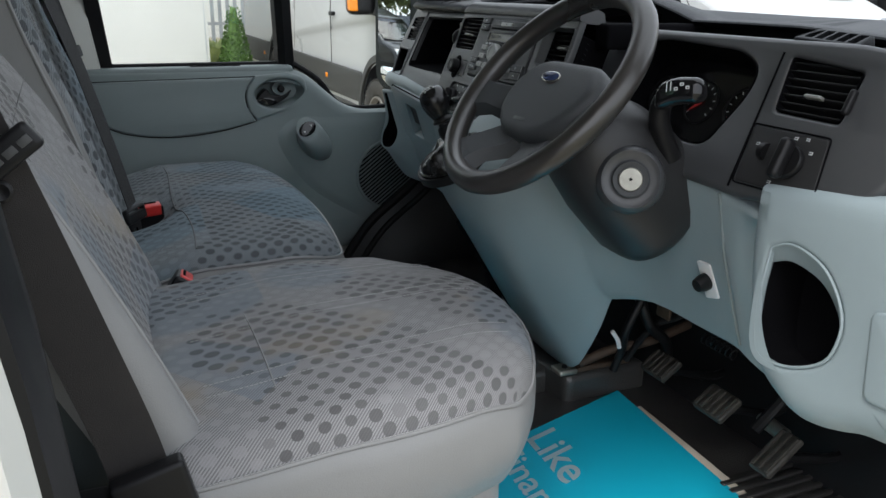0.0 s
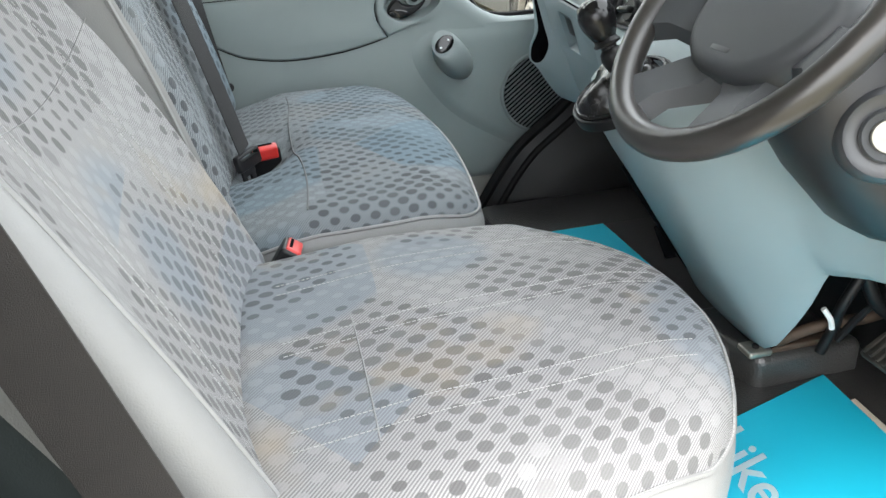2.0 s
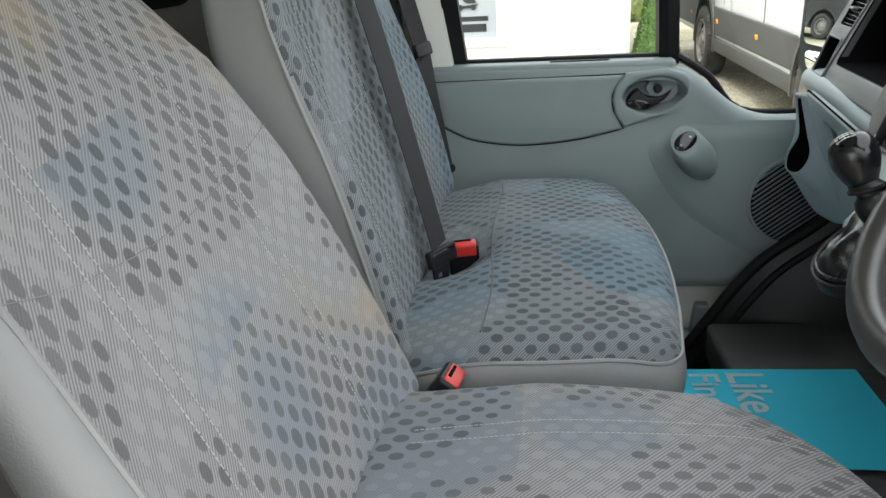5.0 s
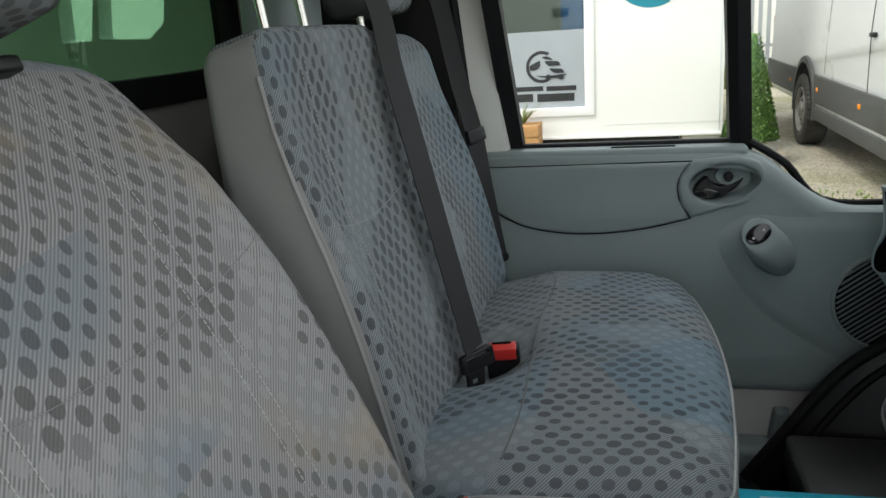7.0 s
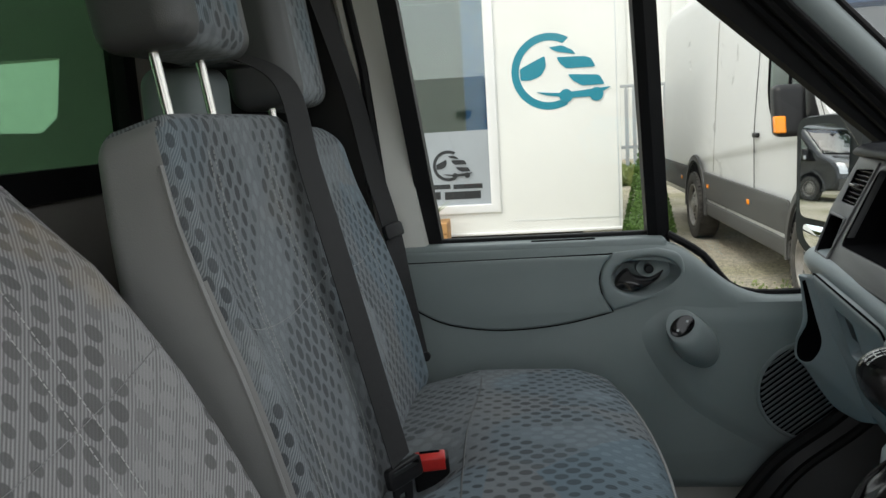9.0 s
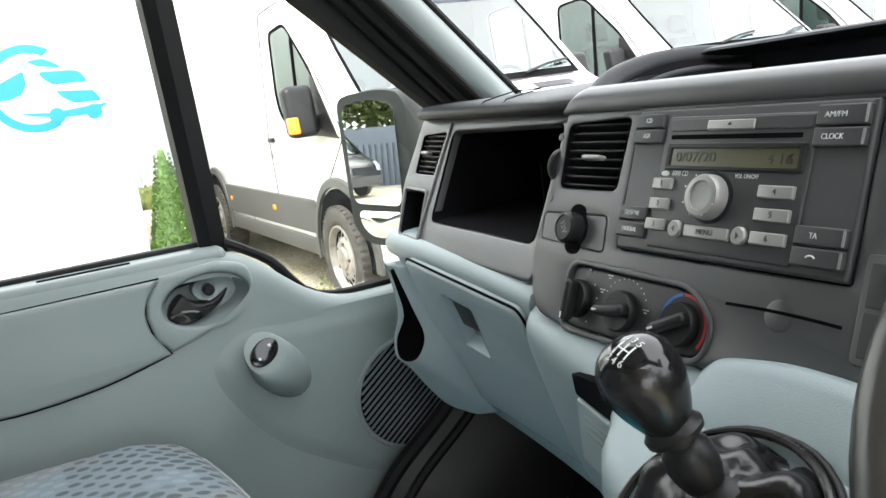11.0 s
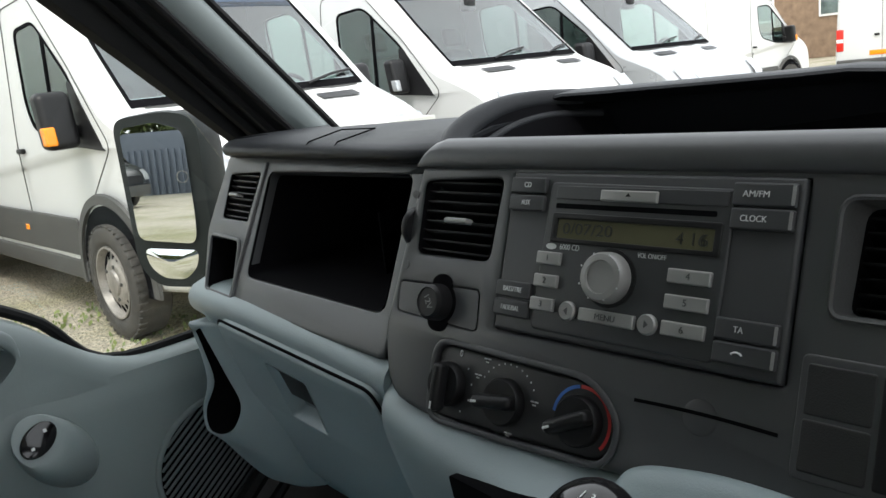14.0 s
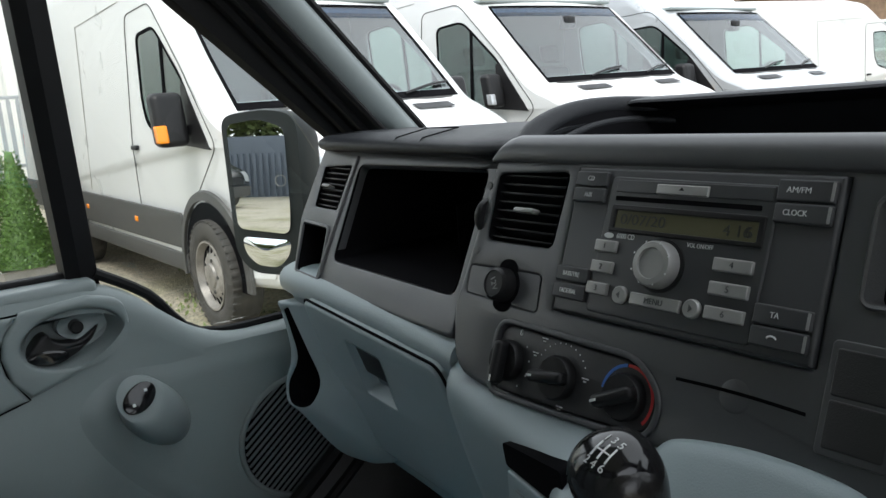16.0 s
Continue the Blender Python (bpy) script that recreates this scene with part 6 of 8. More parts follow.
for u in (-0.155, -0.235, -0.315):
    part("gauge_ring", plate(oval(u, 0.045, 0.032, 0.032, 28), [oval(u, 0.045, 0.029, 0.029, 28)], DF, -0.058, -0.056), M["black"], ic)
for k in range(9):
    part("warning_mark", rbox((-0.150 + 0.012 * (k % 3), 0.03 + 0.014 * (k // 3), -0.0575), (-0.145 + 0.012 * (k % 3), 0.034 + 0.014 * (k // 3), -0.0570), 0.0001, 1, DF), M["red_ink"], ic)
for u, a in ((-0.155, 215), (-0.235, 220)):
    c, sn = math.cos(radians(a)), math.sin(radians(a))
    part("needle", plate([(u - 0.003 * sn, 0.045 + 0.003 * c), (u + 0.024 * c, 0.045 + 0.024 * sn), (u + 0.003 * sn, 0.045 - 0.003 * c), (u - 0.006 * c, 0.045 - 0.006 * sn)], (), DF, -0.0565, -0.0550), M["red_ink"], ic, "red gauge needle")
    for k in range(11):
        b2 = radians(-40 + 26 * k)
        part("dial_mark", rbox((0.0225, -0.0005, -0.0572), (0.0265, 0.0005, -0.0566), 0.0001, 1, lambda p, b2=b2, u=u: DF((u + p[0] * math.cos(b2) - p[1] * math.sin(b2), 0.045 + p[0] * math.sin(b2) + p[1] * math.cos(b2), p[2]))), M["ink"], ic)
vent(DF, vr, 7, 20, dash, (-0.002, 0.060))
part("vent_slider", rbox((0.049, 0.044, 0.004), (0.057, 0.072, 0.013), 0.003, 2, DF), M["black"], dash, "vent shut-off slider")
part("panel_seam", tube([DF((-0.071, 0.108, 0.0005)), DF((-0.064, -0.062, 0.0005))], 0.0015, 6), M["soft"], dash)
MD = fr((0.833, 0.878, 1.587), (0.05, -1, -0.06), (0.92, 0, 0.32))
dm = part("demister", plate(rounded([(-0.046, 0.0), (0.044, 0.0), (0.038, 0.036), (-0.034, 0.036)], 0.005, 3), [rect(-0.034 + 0.0145 * k, 0.006, -0.023 + 0.0145 * k, 0.030, 0.001) for k in range(5)], MD, -0.012, 0.005, 0.003), M["dash_top"], dash, "slotted demister outlet")
part("duct", plate(rect(-0.037, 0.004, 0.037, 0.032), (), MD, -0.012, -0.006), M["soft"], dm)
lp = part("light_switch_panel", plate(rounded([(-0.0635, 0.016), (0.045, 0.0155), (0.0565, -0.0515), (-0.058, -0.0525)], 0.005, 3), (), DF, 0.0, 0.0015, 0.001), M["switch"], dash, "dark headlamp switch panel")
part("panel_edge", tube([DF((u, v, 0.0018)) for u, v in rounded([(-0.0655, 0.0185), (0.047, 0.018), (0.059, -0.054), (-0.060, -0.055)], 0.005, 3)], 0.0011, 6, closed=True), M["soft"], dash)
part("light_knob", lathe([(0.0195, 0.003), (0.0195, 0.008), (0.018, 0.010), (0.0, 0.010)], DF((0.0085, -0.0175, 0)), DF((0, 0, 1)) - DF((0, 0, 0)), 28), M["black"], lp, "rotary headlamp switch")
part("light_grip", rbox((0.001, -0.041, 0.009), (0.016, 0.006, 0.026), 0.006, 3, DF), M["black"], lp)
part("dimmer", lathe([(0.010, -0.004), (0.0105, 0.0), (0.010, 0.004)], DF((-0.0330, -0.0115, 0.001)), (0, -1, 0), 20), M["black"], lp, "ribbed dimmer wheel")
for u, v in ((-0.045, -0.006), (-0.014, 0.003), (0.004, 0.009), (0.02, 0.010), (0.031, -0.004), (-0.006, -0.046)):
    bm = bmesh.new()
    for d in (0, 0.0022):
        add_rbox(bm, (u - 0.0018, v + d - 0.0005, 0.0041), (u + 0.0018, v + d + 0.0005, 0.0045), 0.0001, 1, DF)
    add_rbox(bm, (u + 0.0022, v - 0.001, 0.0041), (u + 0.0034, v + 0.003, 0.0045), 0.0001, 1, DF)
    part("symbol", bm, M["ink"], lp)

# driver's lower panel: seam, screen-wash style knob on a plate, cup bin
part("panel_seam", tube(spline([(0.754, 0.931, 1.408), (0.766, 0.930, 1.36), (0.768, 0.925, 1.33), (0.790, 0.918, 1.25), (0.806, 0.915, 1.20)], 5), 0.0022, 6), M["trim"], dash)
KF = fr((0.789, 0.968, 1.277), (0, -1, 0), (-0.28, 0, 1))
kp = part("height_plate", plate(rounded([(-0.017, 0.024), (0.008, 0.026), (0.02, -0.022), (-0.006, -0.03)], 0.003, 3), (), KF, -0.004, 0.003, 0.001), M["upvc"], dash, "small white plate")
part("knob", lathe([(0.012, 0.002), (0.012, 0.010), (0.009, 0.020), (0.0, 0.021)], KF((-0.001, -0.002, 0)), KF((0, 0, 1)) - KF((0, 0, 0)), 18), M["black"], kp, "small black knob")
# a bulging hollow bin at the door end
CF = fr((0.720, 0.757, 1.322), (0.02, -1, 0), (0.22, 0, 1))
cup = [(p.x, p.y) for p in spline([(-0.0588, 0.0526, 0), (-0.0555, 0.0005, 0), (-0.0442, -0.0480, 0), (-0.0257, -0.0640, 0), (0.0112, -0.0585, 0), (0.0434, -0.0383, 0), (0.0510, -0.0106, 0), (0.0452, 0.0150, 0), (0.0242, 0.041, 0), (0.0, 0.0560, 0), (-0.0351, 0.0629, 0), (-0.0588, 0.0526, 0)], 4)][:-1]
outer = rounded([(-0.115, 0.125), (-0.096, 0.030), (-0.066, -0.050), (-0.036, -0.088), (0.020, -0.114), (0.062, -0.108), (0.095, -0.094), (0.165, -0.088), (0.165, 0.15)], [0.02, 0.05, 0.03, 0.03, 0.04, 0.02, 0.03, 0.01, 0.02], 6)
cp = part("cup_bin", plate(outer, [inset(cup, -0.001)], lambda p: CF((p[0], p[1], max(p[2], -0.009) if any(abs(p[0] - a) + abs(p[1] - b2) < 0.012 for a, b2 in cup) else p[2])), -0.0315, 0.0, 0.03, 0.007, steps=5), M["trim_lo"], dash, "moulded cup bin with a rounded rim")
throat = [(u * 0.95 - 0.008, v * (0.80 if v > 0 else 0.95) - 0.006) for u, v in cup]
part("shell", loft([[CF((u, v, -0.10)) for u, v in outer], [CF((u, v, -0.030)) for u, v in outer]], caps=False), M["trim_lo"], cp)
part("rim", loft([[CF((u, v, -0.004)) for u, v in inset(cup, -0.002)], [CF((u * 0.98 - 0.003, v * (0.92 if v > 0 else 0.98) - 0.002, -0.008)) for u, v in cup], [CF((u, v, -0.016)) for u, v in throat]], caps=False), M["trim_lo"], cp, "sloping inner lip")
# trim colour ends at the lip; deeper shade is painted near-black
part("recess", cavity(throat, CF, 0.06, 0.98, -0.0155), M["soft"], cp, "hollow of the bin, its shade painted black")
part("lip", tube([CF((u * 1.015, v * 1.015, -0.0015)) for u, v in cup], 0.0018, 8, closed=True), M["trim_lo"], cp, "rolled lip of the bin")
part("side_step", plate(rounded([(0.078, 0.030), (0.098, -0.055), (0.16, -0.052), (0.16, 0.045)], 0.01, 4), (), CF, -0.01, 0.005, 0.004), M["trim_lo"], cp, "raised panel beside the bin")

# ashtray in the console front
AF = fr((0.652, 1.525, 1.37), (-0.25, -1, 0), (-0.02, 0, 1))
at = part("ashtray", plate(rect(-0.026, -0.043, 0.052, 0.012, 0.004), (), AF, -0.01, 0.013, 0.002), M["trim_lo"], dash, "ribbed ashtray flap")
part("recess", plate(rounded([(-0.034, 0.030), (0.050, 0.042), (0.054, 0.014), (-0.030, 0.013)], 0.003, 3), (), AF, -0.01, 0.011), M["soft"], at)
for k in range(3):
    part("rib", rbox((-0.012 + 0.001 * k, 0.000 - 0.006 * k, 0.0125), (0.030, 0.0015 - 0.006 * k, 0.0142), 0.0005, 1, AF), M["trim"], at)

# lip of the console beside the lever, rising over the foot of the centre fascia
crest = [(p.x, p.y) for p in spline([(0.012, -0.084, 0), (0.0175, -0.0715, 0), (0.0275, -0.0640, 0), (0.0483, -0.0595, 0), (0.0766, -0.0562, 0), (0.1093, -0.0562, 0), (0.1334, -0.0586, 0), (0.1508, -0.0649, 0), (0.162, -0.0745, 0), (0.170, -0.090, 0)], 4)]
part("console_lip", loft([[SF((u, v - 0.002, 0.0)), SF((u, v, 0.005)), SF((u, v, 0.010)), SF((u, v - 0.003, 0.015)), SF((u, v - 0.010, 0.019)), SF((u, min(v - 0.02, -0.085), 0.026)), SF((u, -0.104, 0.032)), SF((u, -0.125, 0.034)), SF((u, -0.125, -0.004))] for u, v in crest]), M["trim_lo"], dash, "raised blue-grey lip beside the gear lever", sharp=60)

# gear lever
gear = thing("gear_lever", (0.59, 1.365, 1.38), "glossy black gear lever with a leather gaiter on the dash console", "gear lever")
ax = Vector((-0.5, 0.05, 0.87)).normalized()
gb0 = Vector((0.594, 1.350, 1.390))
GL = fr(gb0, (0, -1, 0), (0.87, 0, 0.5))
part("bezel", plate(oval(0, -0.01, 0.069, 0.068, 36), [oval(0, -0.01, 0.064, 0.063, 36)], GL, -0.012, 0.0025, 0.002, 0.002), M["black"], gear, "black gaiter frame")
rings = []
for k in range(25):
    t = k / 24
    r = 0.045 * (1 - t) ** 0.8 + 0.017
    cen = ax * (0.034 * t ** 0.8) + Vector((0.0, 0, -0.006))
    ring = []
    amp = math.sin(t * math.pi) ** 0.6
    for i in range(96):
        a = 2 * math.pi * i / 96
        fold = 1.1 * (abs(math.sin(2 * a + 1.2 * t + 0.4)) ** 0.7 - 0.6) + 0.8 * math.sin(3 * a - 2.5 * t + 1) * math.sin(math.pi * t) + 0.3 * math.sin(7 * a + 6 * t)
        rr = r * (1 + 0.13 * amp * fold)
        ring.append(GL((rr * math.cos(a), -0.010 * (1 - t) + rr * math.sin(a), 0.0075 * amp * fold)) + cen)
    rings.append(ring)
part("gaiter", loft(rings), M["leather"], gear, "creased black leather gaiter", sharp=70)
part("gaiter_welt", tube([GL((0.0615 * math.cos(2 * math.pi * k / 48), -0.010 + 0.0605 * math.sin(2 * math.pi * k / 48), 0.0045)) for k in range(48)], 0.0028, 8, closed=True), M["leather"], gear)
kc = Vector((0.556, 1.365, 1.473))
base = gb0 + ax * 0.045
ka = (kc - base).normalized()
nl = (kc - base).length
part("stem", lathe([(0.019, -0.028), (0.0195, -0.022), (0.016, -0.019), (0.011, -0.017), (0.0135, -0.010), (0.0150, -0.002), (0.0135, 0.006), (0.010, 0.010), (0.010, 0.013), (0.0165, 0.015), (0.0170, 0.018), (0.0150, 0.020), (0.0135, 0.026)], base, ka, 28), M["black"], gear, "black ball collar")
KP = [(nl + w * 0.9, r * 0.86) for w, r in ((-0.034, 0.0145), (-0.028, 0.0165), (-0.020, 0.0205), (-0.014, 0.0230), (-0.008, 0.0250), (-0.003, 0.0262), (0.002, 0.0268), (0.006, 0.0267), (0.010, 0.0262), (0.014, 0.0253), (0.018, 0.0237), (0.0215, 0.0212), (0.0245, 0.0178), (0.0265, 0.0142), (0.028, 0.0098), (0.029, 0.005), (0.0292, 0.0))]
knob = part("knob", lathe([(r, w) for w, r in KP], base, ka, 44), M["gloss"], gear, "glossy black gear knob")


def knob_r(w):
    for (w0, r0), (w1, r1) in zip(KP, KP[1:]):
        if w0 <= w <= w1:
            return r0 + (r1 - r0) * (w - w0) / (w1 - w0)
    return KP[0][1]


ku = (Vector((-0.62, -0.78, 0)) - ka * Vector((-0.62, -0.78, 0)).dot(ka)).normalized()
kv = ka.cross(ku)
rows = []
for i in range(17):
    w = nl - 0.029 + 0.044 * i / 16
    ha = 0.95 * math.sqrt(max(0.004, 1 - ((w - nl + 0.007) / 0.0222) ** 2))
    row = []
    for q in range(11):
        a = ha * (q / 5 - 1)
        lift = 0.0022 * min(1, 1.4 * (1 - abs(q / 5 - 1))) * min(1, 8 * (i / 16) * (1 - i / 16)) + 0.0001
        row.append(base + ka * w + (ku * math.cos(a) + kv * math.sin(a)) * (knob_r(w) + lift))
    rows.append(row)
part("thumb_rest", loft(rows, closed=False), M["leather"], gear, "matt thumb rest")
# gate pattern printed on top
na = (ka + Vector((-0.34, -0.42, 0.0))).normalized()
tu = (Vector((-0.2, -1, 0)) - na * Vector((-0.2, -1, 0)).dot(na)).normalized()
tv = na.cross(tu)


def drop(p):
    """A print point laid on the knob's own surface."""
    foot = kc + (tu * (p[0] - 0.001) + tv * (p[1] + 0.002)) * 0.76
    lo, hi = 0.0, 0.05
    for _ in range(22):
        mid = (lo + hi) / 2
        q = foot + na * mid - base
        w = q.dot(ka)
        if w < KP[-1][0] and (q - ka * w).length < knob_r(w):
            lo = mid
        else:
            hi = mid
    return foot + na * (lo + p[2] * 0.6)


bm = bmesh.new()
for u in (-0.006, 0.0, 0.006):
    add_tube(bm, [drop((u, -0.006 + 0.002 * k, 0.0006)) for k in range(7)], 0.0005, 5)
add_tube(bm, [drop((-0.006 + 0.002 * k, 0, 0.0006)) for k in range(7)], 0.0005, 5)
part("gate_print", bm, M["ink"], knob)
for s, u, v in (("1", -0.006, 0.0095), ("3", 0.0, 0.0100), ("5", 0.006, 0.0095), ("2", -0.006, -0.0095), ("4", 0.0, -0.0100), ("6", 0.006, -0.0095)):
    writing("print", s, drop, u, v, 0.0075, M["ink"], knob, w=0.0007)

# steering wheel and column
WC, WT = Vector((0.5833, 1.0822, 1.5262)), 42.0
WF = fr(WC, (0, -1, 0), (math.sin(radians(WT)), 0, math.cos(radians(WT))))
sw = thing("steering_wheel", WC, "black four-spoke steering wheel, worn shiny on the rim", "steering wheel")
R = 0.1506
HF = lambda p: WF((p[0] * 1.02 - 0.004, p[1] * 1.0 + 0.017, p[2] - 0.020))
part("rim", tube([WF((R * math.cos(2 * math.pi * k / 64), R * math.sin(2 * math.pi * k / 64), 0.0)) for k in range(64)], 0.0150, 14, closed=True), M["wheel"], sw, "thick black rim, polished by wear")
hub = part("hub_pad", plate(rounded([(-0.088, -0.010), (-0.076, -0.058), (-0.035, -0.088), (0.045, -0.088), (0.088, -0.056), (0.106, -0.005), (0.078, 0.034), (-0.055, 0.034)], 0.032, 6), (), HF, -0.03, 0.016, 0.016, steps=5), M["pad"], sw, "dark grey airbag cover")
part("badge", plate(oval(0, 0.002, 0.0205, 0.0088, 32), (), HF, 0.015, 0.0185, 0.001), M["chrome"], hub, "oval badge with a bright edge")
part("badge_face", plate(oval(0, 0.002, 0.0180, 0.0070, 32), (), HF, 0.018, 0.0191, 0.0004), M["badge"], hub, "plain dark blue oval")
part("hub_print", rbox((-0.014, -0.068, 0.0158), (0.014, -0.063, 0.0164), 0.0002, 1, HF), M["dark"], hub)
part("hub_back", rbox((-0.066, -0.085, -0.05), (0.066, 0.02, -0.012), 0.03, 4, HF), M["black"], sw)
for a, wd in ((192, 0.034), (-12, 0.040), (240, 0.040), (300, 0.040)):
    c, s = math.cos(radians(a)), math.sin(radians(a))
    f = lambda p, c=c, s=s: WF((p[0] * c - p[1] * s, p[0] * s + p[1] * c, p[2]))
    part("spoke", loft([[f((x, -h, w - t)), f((x, -h * 0.7, w + t)), f((x, h * 0.7, w + t)), f((x, h, w - t))] for x, h, w, t in ((0.048, wd, -0.030, 0.012), (0.08, wd * 0.85, -0.030, 0.010), (0.115, wd * 0.7, -0.012, 0.009), (R - 0.006, wd * 0.95, -0.004, 0.009))]), M["pad"], sw, "moulded spoke")
col = thing("steering_column", (0.70, 1.05, 1.42), "black steering column shroud with ignition lock", "steering column")
axis = WF((0, 0, -1)) - WF((0, 0, 0))
rings = []
for d, a, b2, dy, dz in ((0.06, 0.058, 0.042, 0.0, 0.002), (0.075, 0.068, 0.056, 0.004, 0.001), (0.11, 0.074, 0.072, 0.008, -0.002), (0.16, 0.078, 0.082, 0.01, -0.005), (0.235, 0.082, 0.086, 0.01, -0.008), (0.255, 0.078, 0.082, 0.01, -0.008), (0.268, 0.066, 0.070, 0.01, -0.008)):
    cc = WC + axis * d + Vector((0, -dy, dz))
    rings.append([cc + (WF((a * math.copysign(abs(math.cos(t)) ** 0.75, math.cos(t)), b2 * math.copysign(abs(math.sin(t)) ** 0.75, math.sin(t)), 0)) - WC) for t in [2 * math.pi * k / 32 for k in range(32)]])
part("shroud", loft(rings), M["switch"], col, "black column shroud", sharp=60)
ia = Vector((-0.55, -0.80, 0.22)).normalized()
ig = Vector((0.664, 0.992, 1.419)) + ia * 0.014
part("lock_housing", lathe([(0.046, -0.06), (0.044, -0.02), (0.040, -0.004), (0.036, 0.0), (0.030, -0.004), (0.0, -0.004)], ig, ia, 32), M["dark"], col, "round lock surround")
part("lock_face", lathe([(0.0150, -0.006), (0.0150, 0.002), (0.0138, 0.004), (0.0, 0.0045)], ig, ia, 28), M["bracket"], col, "pale metal ignition barrel")
part("lock_ring", lathe([(0.0235, -0.006), (0.0235, 0.0), (0.0215, 0.002), (0.0155, -0.001)], ig, ia, 28), M["pad"], col, "grey ring round the lock")
part("keyhole", lathe([(0.0022, 0.004), (0.0022, 0.0048), (0.0, 0.005)], ig, ia, 12), M["soft"], col)
# stalk
stp = [Vector((0.735, 1.005, 1.440)), Vector((0.716, 1.002, 1.470)), Vector((0.706, 0.999, 1.492)), Vector((0.702, 0.992, 1.512)), Vector((0.703, 0.980, 1.524))]
part("stalk_arm", tube(spline(stp, 5), [0.0145 - 0.0001 * k for k in range(21)], 12), M["black"], col, "black stalk")
SK = fr((0.704, 0.960, 1.530), (0.45, -0.88, 0.12), (0.10, 0.25, 1))
sk = lambda p: SK((p[0], p[1] * (1 - 3.5 * max(0, p[0])) - 9 * min(0.0, p[0] - 0.004) ** 2, p[2] * (1 - 3 * max(0, p[0]))))
sh = part("stalk_head", rbox((-0.031, -0.015, -0.016), (0.030, 0.017, 0.016), 0.012, 4, sk, (4, 1, 1)), M["gloss"], col, "glossy black wiper stalk head with white symbols")
for u in (-0.013, -0.008):
    part("symbol_line", rbox((u, 0.001, 0.0155), (u + 0.0012, 0.012, 0.0166), 0.0002, 1, sk), M["ink"], sh)
for u, w in ((-0.003, 0.0), (0.004, 0.005), (0.011, 0.001)):
    part("symbol", plate(rect(u, w, u + 0.0045, w + 0.004, 0.0008), [rect(u + 0.0012, w + 0.0012, u + 0.0033, w + 0.0028)], sk, 0.0148, 0.0166), M["ink"], sh)
part("left_stalk", rbox((-0.012, -0.010, -0.05), (0.012, 0.010, 0.0), 0.006, 3, fr((0.66, 1.18, 1.50), (0.2, 0, 1), (1, 0.1, -0.2))), M["gloss"], col)


# ---------- pedals and papers ----------
def pedal(at, wid, hgt, slope, label):
    p = thing("pedal", at, label, "pedal", "foot pedals")
    f = fr(at, (0, -1, 0), (math.cos(radians(slope)), 0, math.sin(radians(slope))))
    plt = part("pad", rbox((-wid / 2, -hgt / 2, -0.008), (wid / 2, hgt / 2, 0.004), 0.004, 2, f), M["pedal"], p, "ribbed rubber pedal pad")
    n = int(wid / 0.011)
    for k in range(n):
        u = -wid / 2 + wid * (k + 0.5) / n
        part("rib", rbox((u - 0.003, -hgt / 2 + 0.004, 0.003), (u + 0.003, hgt / 2 - 0.004, 0.0075), 0.0015, 1, f), M["pedal"], plt)
    part("arm", tube(spline([f((0, 0, -0.008)), f((0, 0.03, -0.05)), f((0, 0.10, -0.12)), f((0, 0.25, -0.10))], 4), 0.008, 8), M["black"], p, "black steel pedal arm")
    return p


pedal((0.905, 1.178, 1.032), 0.060, 0.048, 35, "worn ribbed clutch pedal")
pedal((0.90, 1.035, 1.033), 0.062, 0.050, 35, "worn ribbed brake pedal")
pedal((0.905, 0.915, 1.012), 0.038, 0.075, 38, "worn ribbed accelerator pedal")
t = thing("pedal_linkage", (0.95, 0.98, 1.05), "dark steel rods and cables behind the pedals", "linkage")
part("rod", tube([(0.94, 0.99, 1.0), (0.99, 0.98, 1.06), (1.05, 0.98, 1.12)], 0.009, 8), M["black"], t)
part("cable", tube(spline([(0.90, 1.27, 1.0), (0.94, 1.25, 1.07), (0.98, 1.22, 1.10), (1.02, 1.2, 1.18)], 6), 0.006, 8), M["black"], t)
part("pipe", tube(spline([(0.84, 1.236, 1.082), (0.85, 1.232, 1.066), (0.855, 1.232, 1.05)], 4), 0.004, 8), M["upvc"], t, "short white pipe")
part("bracket", rbox((0.812, 1.292, 0.980), (0.93, 1.312, 0.990), 0.003, 2), M["rust"], t, "brown rusted metal strip")
part("tube", tube(spline([(0.82, 1.30, 0.995), (0.88, 1.285, 1.02), (0.95, 1.27, 1.03), (1.04, 1.27, 1.05)], 5), 0.009, 10), M["rust"], t, "brown tube")
part("hose", tube(spline([(0.875, 1.27, 0.985), (0.885, 1.262, 1.03), (0.875, 1.245, 1.07), (0.90, 1.24, 1.13)], 6), 0.008, 10), M["black"], t, "black hose")
part("hose", tube(spline([(0.98, 1.25, 0.97), (0.96, 1.235, 1.04), (0.92, 1.235, 1.08), (0.90, 1.25, 1.14)], 6), 0.010, 10), M["black"], t, "black hose")
part("tab", rbox((0.93, 1.20, 1.10), (0.936, 1.235, 1.15), 0.002, 1), M["rust"], t, "brown metal tab")
part("pivot", lathe([(0.012, 0.0), (0.012, 0.05), (0.007, 0.055), (0.0, 0.056)], Vector((0.985, 0.97, 0.99)), Vector((0, 1, 0.1)), 12), M["bracket"], t, "steel pivot")
part("spring", tube([(0.96 + 0.010 * math.cos(k * 0.9), 1.065 + 0.0016 * k, 1.09 + 0.010 * math.sin(k * 0.9)) for k in range(48)], 0.0018, 6), M["black"], t, "return spring")


